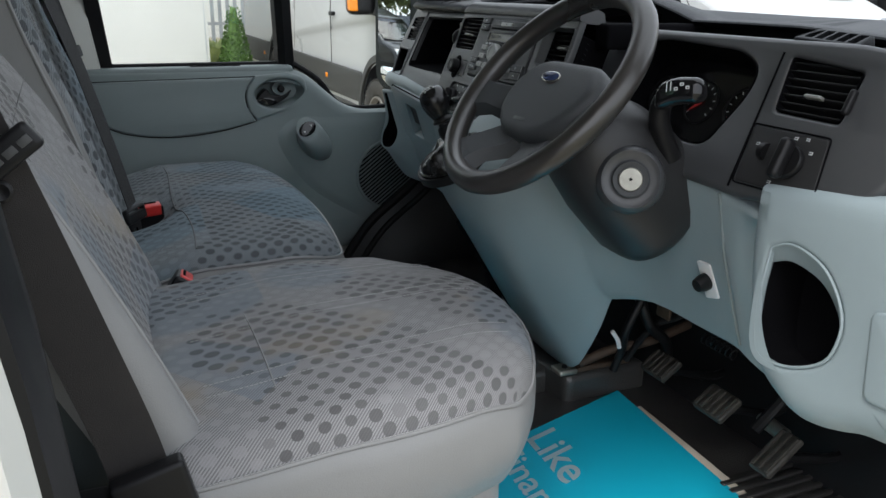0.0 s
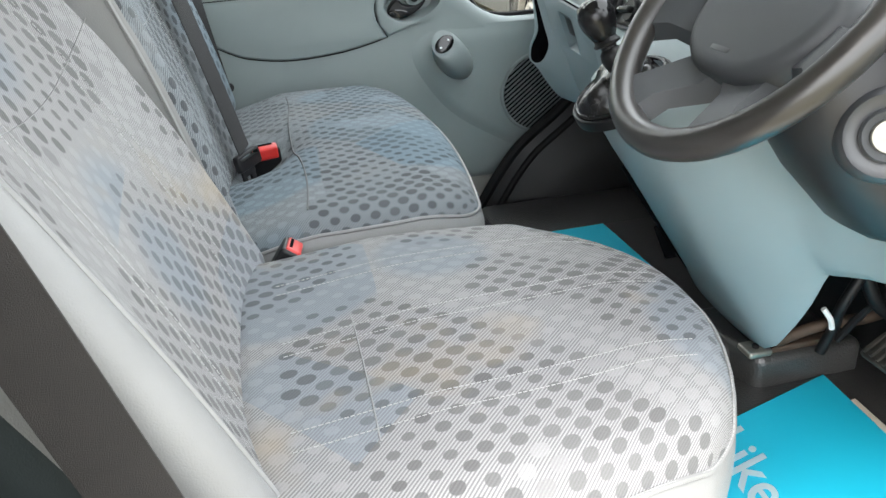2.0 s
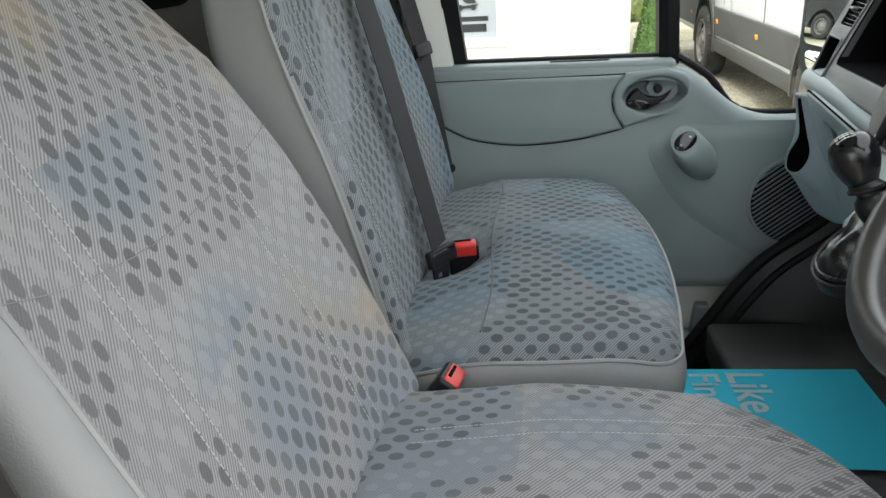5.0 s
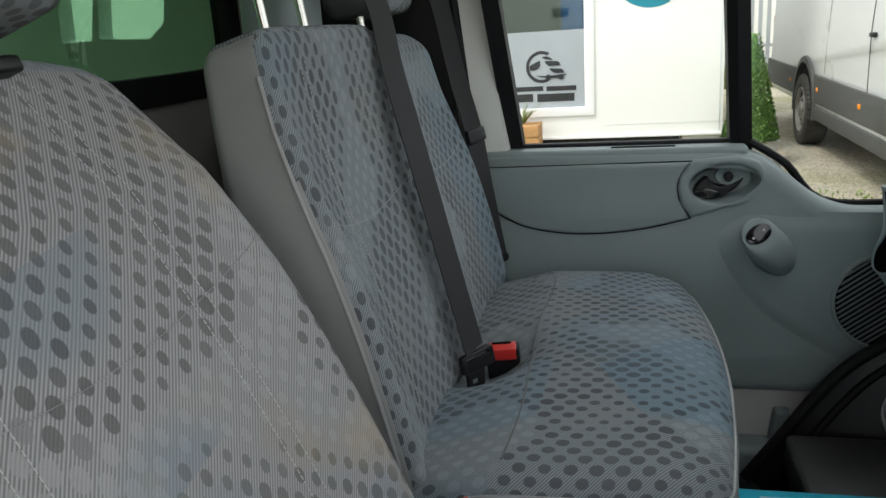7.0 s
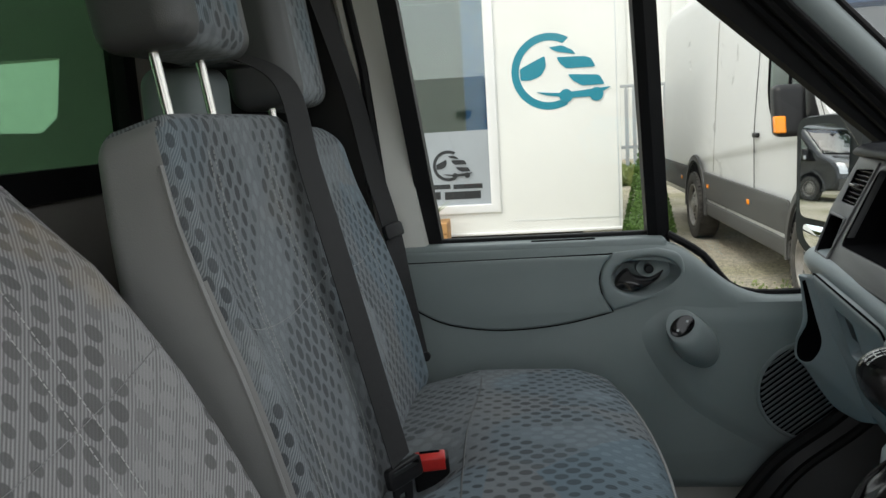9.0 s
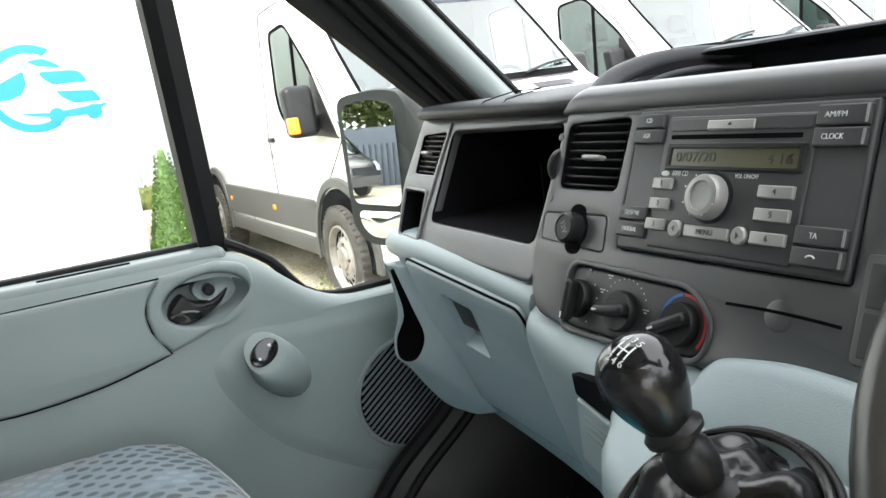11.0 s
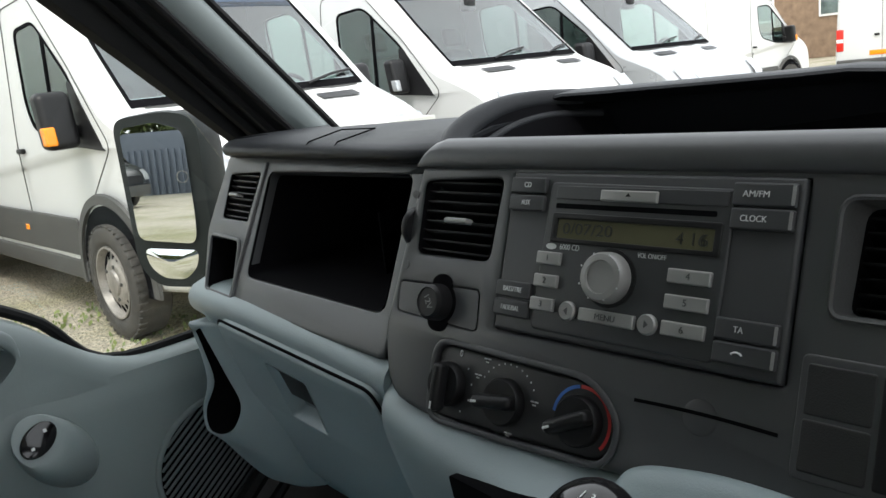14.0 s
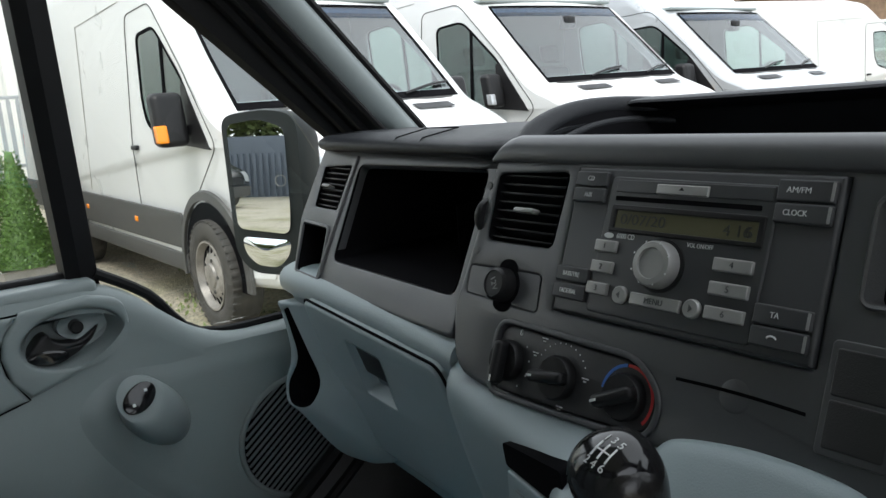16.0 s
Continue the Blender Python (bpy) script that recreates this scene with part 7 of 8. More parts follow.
fm = thing("floor_ribs", (1.0, 0.9, FLOOR), "black ribbed rubber footwell mat", "mat")
part("mat", rbox((0.86, 0.80, FLOOR - 0.002), (1.16, 0.985, FLOOR + 0.003), 0.002, 1), M["rubber"], fm)
for k in range(9):
    part("rib", rbox((0.865, 0.812 + 0.019 * k, FLOOR + 0.002), (1.155, 0.822 + 0.019 * k, FLOOR + 0.008), 0.0025, 2), M["rubber"], fm)


def sheet(name, corners, lift, m, label, words=True):
    """A sheet of stiff paper on the floor, one corner a little raised."""
    a, b, c, d = [Vector((x, y, 0)) for x, y in corners]
    n = 12
    def at(i, j, w=0.0):
        p = a.lerp(b, i).lerp(d.lerp(c, i), j)
        return Vector((p.x, p.y, FLOOR + 0.004 + lift * (0.3 * math.sin(3 * i + 1) ** 2 * 0.004 + 0.012 * (i ** 3) * (1 - j) ** 2) + w))
    e = thing(name, at(0.5, 0.5), label, "paper")
    bm = bmesh.new()
    add_loft(bm, [[at(i / n, j / n) for j in range(n + 1)] for i in range(n + 1)], closed=False)
    add_loft(bm, [[at(i / n, j / n, 0.0012) for j in range(n + 1)] for i in range(n + 1)], closed=False)
    part("sheet", bm, m, e)
    if words:
        L = lambda p: at(p[0], p[1], 0.0035)
        lw = (b - a).length
        lh = (d - a).length
        wf = lambda p: L((p[0] / lw, p[1] / lh))
        writing("print", "Like", wf, 0.082, lh * 0.545, 0.092, M["white_ink"], e, bold=0.0014, width=0.13)
        writing("print", "Finance", wf, 0.125, lh * 0.385, 0.072, M["white_ink"], e, bold=0.001, width=0.21)
        for u0, u1 in ((0.02, 0.075), (0.085, 0.115), (0.125, 0.20)):
            bm = bmesh.new()
            bm.faces.new([bm.verts.new(wf((u, lh * 0.17 + s))) for u, s in ((u0, 0), (u1, 0), (u1, 0.011), (u0, 0.011))])
            part("print_bar", bm, M["white_ink"], e)
    return e


sheet("paper_mat", [(0.42, 1.14), (0.40, 0.80), (0.868, 0.92), (0.895, 1.278)], 1.0, M["paper"], "turquoise printed paper mat on the driver's floor")
sheet("paper_mat", [(0.37, 1.905), (0.37, 1.61), (0.825, 1.611), (0.82, 1.910)], 0.2, M["paper"], "turquoise printed paper mat on the passenger floor")
sheet("paper_sheet", [(0.42, 1.10), (0.42, 0.80), (0.884, 0.90), (0.900, 1.215)], 0.0, M["paper_w"], "pale brown card under the paper mat", words=False)


# ---------- the yard outside ----------
bm = bmesh.new()
n = 60
gxs = [-90 + 180 * i / n for i in range(n + 1)]
grid = [[bm.verts.new((x, y, GROUND + 0.012 * noise.noise(Vector((x * 0.3, y * 0.3, 0))))) for y in gxs] for x in gxs]
for i in range(n):
    for j in range(n):
        bm.faces.new((grid[i][j], grid[i + 1][j], grid[i + 1][j + 1], grid[i][j + 1]))
solo("ground", bm, M["gravel"], "pale gravel yard with damp and mossy patches", "ground", kind="structure")


def wheel(host, x, side, r=0.345):
    """A road wheel: tyre with tread blocks, a dished steel rim with a ring of slots, hub cap and nuts."""
    y = side * 1.03
    o, ax = (x, y - side * 0.10, r), (0, side, 0)
    w = part("wheel", lathe([(r * 0.60, -0.10), (r * 0.93, -0.105), (r, -0.085), (r, 0.085), (r * 0.965, 0.100), (r * 0.90, 0.108), (r * 0.78, 0.110), (r * 0.68, 0.104), (r * 0.63, 0.085), (r * 0.60, 0.04)], o, ax, 40), M["tyre"], host, "black tyre on a steel rim")
    bm = bmesh.new()
    for k in range(44):
        a = 2 * math.pi * k / 44
        c, sn = math.cos(a), math.sin(a)
        f = lambda p, c=c, sn=sn: Vector((x + p[2] * c - p[0] * sn, y - side * 0.10 + side * p[1], r + p[2] * sn + p[0] * c))
        add_rbox(bm, (-0.014, 0.050, r * 0.97), (0.014, 0.104, r * 1.008), 0.004, 1, f)
    part("tread", bm, M["tyre"], w)
    part("rim", lathe([(r * 0.60, 0.030), (r * 0.645, 0.080), (r * 0.635, 0.106), (r * 0.605, 0.106), (r * 0.59, 0.088), (r * 0.565, 0.062), (r * 0.54, 0.058), (r * 0.42, 0.074), (r * 0.36, 0.088), (r * 0.31, 0.092), (r * 0.23, 0.090), (r * 0.21, 0.104), (r * 0.16, 0.110), (0, 0.111)], o, ax, 40), M["rim"], w, "scuffed steel rim")
    for k in range(16):
        a = 2 * math.pi * k / 16
        c, sn = math.cos(a), math.sin(a)
        f = lambda p, c=c, sn=sn: (x + p[0] * c - p[1] * sn, y + side * (p[2] - 0.10), r + p[0] * sn + p[1] * c)
        part("slot", loft([[f((u, v, 0.0765 - 0.10 * (u / r - 0.42))) for u, v in oval(0.475 * r, 0, 0.026, 0.015, 10)], [f((u, v, 0.066 - 0.10 * (u / r - 0.42))) for u, v in oval(0.475 * r, 0, 0.022, 0.012, 10)]]), M["soft"], w)
    for k in range(5):
        a = 2 * math.pi * k / 5
        part("wheel_nut", lathe([(0.011, -0.010), (0.011, 0.010), (0.0, 0.012)], (x + 0.30 * r * math.cos(a), y - side * 0.010, r + 0.30 * r * math.sin(a)), ax, 6), M["clad"], w)


def van(x, y, heading, paint, label, roof=2.5, rear=5.4, amber=True, clad=True, base=3.2, size=1.0, ear=0.88):
    """A panel van: x, y is the ground under the middle of the front axle; local x points ahead."""
    v = thing("panel_van", (0, 0, 0), label, "van", "parked vans")
    axle = 0.28
    prof = [(-rear + 0.1, 0.36), (-0.45, 0.34), (0.7, 0.30), (1.22, 0.34), (1.26, 0.62), (1.22, 0.92), (1.12, 1.07), (0.98, 1.165), (0.60, 1.31), (-0.18, 2.03), (-0.42, 2.15), (-0.72, roof - 0.18), (-1.0, roof - 0.05), (-1.5, roof), (-rear + 0.35, roof), (-rear + 0.08, roof - 0.07), (-rear, roof - 0.3), (-rear, 0.5)]
    prof = rounded(prof, 0.10, 3)

    def slim(px, pz):
        return (1 - 0.085 * max(0.0, (pz - 1.0) / 1.5)) * (1 - 0.05 * max(0.0, (px - 0.2) / 0.8))

    def skin(px, py, pz, w=0.0):
        g = max(min(1, max(0, (px - 0.62) / 0.3)), min(1, max(0, (pz - 1.10) / 0.2)) * min(1, max(0, (px + 0.9) / 0.6)))
        return Vector((px - 0.10 * py * py * g, py * slim(px, pz) + (math.copysign(w, py) if w else 0), pz))

    def shrink(d):
        """The profile drawn in by d over the roof and tail, by less round the screen and the nose."""
        if not d:
            return prof
        out = []
        for (ax, az), (bx, bz), (ox, oz) in zip(inset(prof, d), inset(prof, d * 0.45), prof):
            k = min(1.0, max(0.0, (-0.2 - ox) / 0.4))
            out.append((ax * k + bx * (1 - k), az * k + bz * (1 - k)))
        return out

    # shell, open at the windscreen and at the two door windows
    steps = ((-1.0, 0.17), (-0.995, 0.10), (-0.965, 0.035), (-0.9, 0.008), (-0.838, 0.0), (-0.4, 0.0), (0.0, 0.0), (0.4, 0.0), (0.838, 0.0), (0.9, 0.008), (0.965, 0.035), (0.995, 0.10), (1.0, 0.17))
    loops = [shrink(d) for _, d in steps]
    wp = rounded([(0.40, 1.13), (-0.23, 1.165), (-0.68, 1.28), (-0.76, 1.45), (-0.78, 1.89), (-0.40, 1.91), (0.06, 1.54)], [0.04, 0.10, 0.10, 0.06, 0.07, 0.10, 0.08], 4)
    bm = bmesh.new()
    R = [[bm.verts.new(skin(px, yy, pz)) for px, pz in loop] for (yy, _), loop in zip(steps, loops)]
    for n, (a, b) in enumerate(zip(R, R[1:])):
        for k in range(len(a)):
            k2 = (k + 1) % len(a)
            if abs(steps[n][0]) < 0.85 and abs(steps[n + 1][0]) < 0.85 and prof[k][0] > -0.3 and abs(prof[k2][1] - prof[k][1]) > 0.5:
                continue
            bm.faces.new((a[k], a[k2], b[k2], b[k]))
    for sd in (-1, 1):
        f = lambda p, sd=sd: Vector((p[0], sd * (slim(p[0], p[1]) + p[2]), p[1]))
        add_plate(bm, [(skin(px, 1.0, pz).x, pz) for px, pz in loops[0]], [wp], f, -0.03, 0.0)
    part("body", bm, M[paint], v, sharp=50)
    # windscreen: black border, tinted glass, sun strip, wipers
    ny = 12
    def scr(q, t, lift):
        px, pz = 0.588 + (-0.168 - 0.588) * t, 1.321 + (2.019 - 1.321) * t
        p = skin(px, q * (0.88 - 0.03 * t), pz)
        return p + Vector((0.7, 0, 0.7)) * lift
    def slab(a, b, q0, q1, l0, l1, bm=None):
        bm = bm or bmesh.new()
        for lift in (l0, l1):
            add_loft(bm, [[scr(q0 + (q1 - q0) * i / ny, a + (b - a) * j / 8, lift) for i in range(ny + 1)] for j in range(9)], closed=False)
        return bm
    edge = slab(0.0, 1.0, -0.98, -0.955, 0.004, 0.008)
    for a, b, q0, q1 in ((0.0, 1.0, 0.955, 0.98), (0.0, 0.065, -0.96, 0.96), (0.972, 1.0, -0.96, 0.96)):
        slab(a, b, q0, q1, 0.004, 0.012, edge)
    part("windscreen", edge, M["soft"], v, "black border of the windscreen")
    part("windscreen_glass", loft([[scr(-0.96 + 1.92 * i / ny, 0.02 + 0.96 * j / 8, 0.006) for i in range(ny + 1)] for j in range(9)], closed=False), M["van_pane"], v, "tinted windscreen glass")
    part("tint_strip", loft([[scr(-0.95 + 1.90 * i / ny, t, 0.010) for i in range(ny + 1)] for t in (0.86, 0.91, 0.972)], closed=False), M["sun_strip"], v, "dark blue sun strip")
    for q in (-0.45, 0.4):
        part("wiper", tube([scr(q, 0.03, 0.03), scr(q + 0.30, 0.10, 0.026), scr(q + 0.55, 0.13, 0.024)], 0.010, 6), M["black"], v)
    part("cowl", slab(-0.03, 0.0, -0.9, 0.9, 0.002, 0.010), M["clad"], v)
    # what shows of the cab through the glass
    cab = part("cab_lining", rbox((-1.02, -0.93, 0.55), (-0.99, 0.93, 2.2), 0.01), M["trim"], v, "grey bulkhead behind the seats")
    part("cab_roof", rbox((-1.0, -0.84, 2.06), (-0.26, 0.84, 2.09), 0.01), M["trim"], cab)
    part("cab_floor", rbox((-1.0, -0.95, 0.62), (0.6, 0.95, 0.68), 0.01), M["soft"], cab)
    part("cab_dash", loft([[(0.72 - 0.10 * y * y, y * 0.93, 1.245), (0.595 - 0.10 * y * y, y * 0.93, 1.302), (0.36 - 0.05 * y * y, y * 0.93, 1.315), (0.24, y * 0.93, 1.27), (0.20, y * 0.93, 1.15), (0.30, y * 0.93, 0.68), (0.62 - 0.10 * y * y, y * 0.93, 0.68)] for y in (-1, -0.6, 0, 0.6, 1)]), M["dark"], cab, "dark dash under the screen")
    for sy in (-0.5, 0.12, 0.52):
        lean = lambda p, sy=sy: Vector((p[0] - 0.22 * (p[2] - 0.9), sy + p[1] * (1 - 0.25 * max(0, p[2] - 1.2)), p[2]))
        st = part("cab_seat", rbox((-0.72, -0.24 if sy < 0 else -0.19, 0.85), (-0.56, 0.24 if sy < 0 else 0.19, 1.50), 0.05, 3, lean), M["vinyl_dk"], cab, "grey cab seat")
        part("head_rest", rbox((-0.70, -0.12, 1.54), (-0.60, 0.12, 1.72), 0.04, 3, lean), M["vinyl_dk"], st)
    wf = fr((0.06, 0.48, 1.26), (0, 1, 0), (0.45, 0, 0.9))
    part("cab_wheel", tube([wf((0.19 * math.cos(2 * math.pi * k / 24), 0.19 * math.sin(2 * math.pi * k / 24), 0)) for k in range(24)], 0.015, 6, closed=True), M["black"], cab)
    part("mirror_pod", rbox((-0.10, -0.06, 1.80), (0.02, 0.06, 1.92), 0.03, 2), M["black"], cab, "black pod behind the screen")
    for q in (-0.5, 0.5):
        part("bonnet_vent", loft([[skin(px, q + dq, pz) + Vector((0.5, 0, 0.9)) * 0.008 for dq in (-0.17, 0.17)] for px, pz in ((0.76, 1.250), (0.67, 1.284))], closed=False), M["black"], v)
    for sd in (-1, 1):
        f = lambda p, sd=sd: Vector((p[0], sd * (slim(p[0], p[1]) + p[2]), p[1]))
        # front door window, frame lines, handle, markers
        part("window_border", plate(inset(wp, -0.010), [inset(wp, 0.010)], f, -0.010, 0.002), M["soft"], v)
        part("side_window", plate(inset(wp, 0.006), (), f, -0.008, -0.004), M["side_pane"], v, "tinted side glass")
        part("window_bar", rbox((-0.30, 1.17, -0.012), (-0.272, 1.83, 0.004), 0.002, 1, f), M["soft"], v)
        gap = rounded([(-0.20, 0.55), (-1.02, 0.52), (-1.06, 1.2), (-1.00, 2.05), (-0.46, 2.07), (0.10, 1.58), (0.50, 1.13)], 0.08, 4)
        part("door_gap", tube([f((px, pz, 0.001)) for px, pz in gap], 0.004, 5, closed=True), M["clad"], v)
        part("slide_gap", tube([f((-2.4, 0.75, 0.0025)), f((-2.4, 2.12, 0.0025)), f((-1.12, 2.16, 0.0025))], 0.003, 5), M["rim"], v)
        part("door_handle", rbox((-1.02, 1.105, 0.0), (-0.90, 1.14, 0.03), 0.01, 2, f), M["black"], v, "black door handle")
        part("lock", lathe([(0.018, 0.0), (0.016, 0.006), (0, 0.006)], f((-1.02, 1.0, 0)), (0, sd, 0), 12), M["clad"], v)
        if clad:
            part("cladding", plate(rounded([(-0.17, 0.46), (-2.75, 0.46), (-2.78, 0.72), (-0.17, 0.70)], 0.03, 3), (), f, -0.004, 0.012, 0.008), M["clad"], v, "grey plastic side strip")
            part("cladding", plate(rounded([(-base - 0.42, 0.46), (-rear + 0.02, 0.46), (-rear + 0.02, 0.74), (-base - 0.42, 0.73)], 0.03, 3), (), f, -0.004, 0.012, 0.008), M["clad"], v, "grey plastic side strip")
        part("sill", rbox((-2.8, 0.30, -0.05), (-0.15, 0.43, 0.008), 0.015, 2, f), M["clad"], v)
        for mx in (-1.16, -2.6, -base - 0.7):
            part("side_marker", rbox((mx - 0.035, 0.57, 0.006), (mx + 0.035, 0.61, 0.018), 0.006, 2, f), M["amber"], v, "amber side marker")
        for wx in (axle, -base):
            part("arch", plate([(wx + 0.44 * math.cos(radians(a)), 0.36 + 0.44 * math.sin(radians(a))) for a in range(0, 181, 10)] + [(wx - 0.44, 0.28), (wx + 0.44, 0.28)], (), f, -0.004, 0.003), M["soft"], v, "dark wheel arch")
            arc = [(wx + 0.45 * math.cos(radians(a)), 0.36 + 0.45 * math.sin(radians(a))) for a in range(-8, 189, 7)]
            part("arch_trim", loft([[f((px, pz, 0.0)), f((px, pz, 0.022)), f((wx + (px - wx) * 1.12, 0.36 + (pz - 0.36) * 1.12, 0.018)), f((wx + (px - wx) * 1.14, 0.36 + (pz - 0.36) * 1.14, 0.0))] for px, pz in arc]), M["clad" if clad else paint], v)
            wheel(v, wx, sd)
        # mirror
        c0 = Vector((0.22, sd * 1.0, 1.24))
        ms = lambda p, c0=c0: c0 + (Vector((p[0] - (p[2] - 1.3) * 0.18, p[1], p[2])) - c0) * ear - Vector((0.15, 0, 0))
        m = part("mirror", rbox((0.20, sd * 1.12 - 0.11, 1.13), (0.36, sd * 1.12 + 0.11, 1.50), 0.05, 4, ms, (1, 1, 2)), M["black"], v, "black door mirror")
        part("mirror_lamp", rbox((0.29, sd * 1.20 - 0.036, 1.16), (0.372, sd * 1.20 + 0.036, 1.28), 0.012, 2, ms), M["amber" if amber else "lamp"], m, "indicator lens")
        part("mirror_arm", rbox((0.04, min(sd * 0.93, sd * 1.05), 1.20), (0.12, max(sd * 0.93, sd * 1.05), 1.27), 0.02, 2), M["black"], m)
        part("mirror_foot", plate([(0.04, 1.145), (0.42, 1.115), (0.10, 1.51), (0.04, 1.52)], (), f, -0.012, 0.006), M["black"], v, "black corner panel")
        # front lamp and rear lamp
        part("head_lamp", loft([[skin(px, sd * (0.66 + k * 0.28), pz) + Vector((0.012, 0, 0.006)) for k in (0, 0.5, 1)] for px, pz in ((1.245, 0.80), (1.20, 0.96), (1.08, 1.10))], closed=False), M["lamp"], v, "clear headlamp")
        part("rear_lamp", rbox((-rear - 0.012, min(sd * 0.80, sd * 0.96), 0.75), (-rear + 0.06, max(sd * 0.80, sd * 0.96), 1.25), 0.02, 2), M["redlens"], v, "red rear lamp")
        part("rear_lamp_band", rbox((-rear - 0.015, min(sd * 0.805, sd * 0.955), 0.95), (-rear - 0.005, max(sd * 0.805, sd * 0.955), 1.03), 0.004, 1), M["upvc"], v)
    part("bumper", loft([[skin(px, q, pz) + Vector((0.02, 0, 0)) for q in (-0.95, -0.5, 0, 0.5, 0.95)] for px, pz in ((1.225, 0.36), (1.25, 0.5), (1.255, 0.66))], closed=False), M["clad"], v, "grey front bumper")
    part("grille", loft([[skin(px, q, pz) + Vector((0.016, 0, 0.004)) for q in (-0.55, -0.25, 0, 0.25, 0.55)] for px, pz in ((1.248, 0.72), (1.205, 0.94))], closed=False), M["black"], v, "black grille")
    part("rear_bumper", rbox((-rear - 0.06, -0.95, 0.38), (-rear + 0.1, 0.95, 0.55), 0.03, 2), M["clad"], v)
    part("rear_gap", rbox((-rear - 0.004, -0.006, 0.55), (-rear + 0.01, 0.006, roof - 0.35), 0.002, 1), M["clad"], v)
    part("rear_handle", rbox((-rear - 0.03, 0.05, 1.05), (-rear + 0.0, 0.16, 1.10), 0.01, 2), M["black"], v)
    part("number_plate", rbox((-rear - 0.012, -0.26, 0.62), (-rear - 0.002, 0.26, 0.73), 0.003, 1), M["amber"], v, "plain yellow plate")
    v.matrix_basis = pose(x, y, GROUND, 0, 0, heading) @ Matrix.Scale(size, 4)
    return v


van(3.02, 6.11, -90, "van", "white high-roof panel van with grey side cladding, parked on gravel", 2.55, 5.4)
van(5.98, 6.50, -90, "van", "white panel van with dark windscreen, parked nose out", 2.45, 5.2, amber=False, size=1.03, ear=0.75)
van(8.62, 6.45, -90, "van_silver", "silver-fronted white panel van parked in the row", 2.55, 5.2)
van(17.0, 9.2, -8, "van", "white panel van parked across the yard", 2.5, 5.2)
van(25.5, 8.2, 8, "van", "white panel van seen from behind with red lamps", 2.6, 5.0, clad=False)
van(-16.6, 11.75, -75, "dkvan", "black panel van parked by the steel fence", 2.4, 5.2, amber=False, clad=False, size=0.84)

# sales cabin
cabn = thing("sales_cabin", (-2.0, 8.45, GROUND), "white sales cabin with tall window and round turquoise emblem", "building")
f = wall_xz(8.45, 9.0)
fo = lambda p: Vector((p[0], 8.45 - p[2], p[1]))
win = rect(-1.68, 0.795, 0.0, 3.0)
part("wall", plate([(-9.0, 0.58), (1.16, 0.58), (1.16, 3.4), (-9.0, 3.4)], [win], fo, -0.12, 0.0), M["cabin"], cabn, "white panelled cladding")
part("end_wall", rbox((1.04, 8.57, 0.58), (1.16, 12.0, 3.4), 0.01), M["cabin"], cabn)
part("roof", rbox((-9.1, 8.35, 3.4), (1.3, 12.1, 3.55), 0.02), M["frost"], cabn, "flat roof edge")
# near-black sheet in place of the shade in the gap below the floor
part("gap_shade", rbox((-8.9, 8.56, GROUND - 0.02), (0.78, 8.66, 0.6), 0.01), M["gap_shade"], cabn, "dark sheet standing in for shade under the cabin")
part("block", rbox((0.80, 8.46, GROUND - 0.02), (1.15, 8.9, 0.575), 0.01), M["concrete"], cabn, "pale support block")
part("base_trim", rbox((-9.0, 8.43, 0.575), (1.165, 8.452, 0.60), 0.004), M["upvc"], cabn)
part("panel_seam", rbox((0.1, 8.446, 0.70), (1.16, 8.4505, 0.704), 0.001, 1), M["frost"], cabn)
for x in (-1.7, 1.13):
    part("panel_joint", rbox((x - 0.004, 8.446, 0.6), (x + 0.004, 8.4505, 3.4), 0.001, 1), M["frost"], cabn)
wn1 = part("window", plate(win, [rect(-1.60, 0.88, -0.095, 2.92)], fo, -0.06, 0.02, 0.008, 0.008), M["upvc"], cabn, "tall white-framed window")
part("pane", plate(rect(-1.6, 0.83, -0.04, 2.95), (), fo, -0.03, -0.025), M["side_pane"], wn1)
part("blue_film", plate(rect(-0.305, 0.86, -0.08, 2.92), (), fo, -0.045, -0.040), M["blue_film"], wn1, "blue window film")
part("frosted_film", plate(rect(-1.595, 0.86, -0.08, 1.60), (), fo, -0.022, -0.019), M["film"], wn1, "frosted window film")
part("room", loft([[(x, 8.52, z), (x, 10.5, z)] for x, z in ((-1.75, 0.7), (0.1, 0.7), (0.1, 3.1), (-1.75, 3.1), (-1.75, 0.7))], closed=False), M["frost"], cabn, "plain room behind the glass")
part("room_back", rbox((-1.75, 10.5, 0.7), (0.1, 10.55, 3.1), 0.01), M["plant_pot"], cabn)


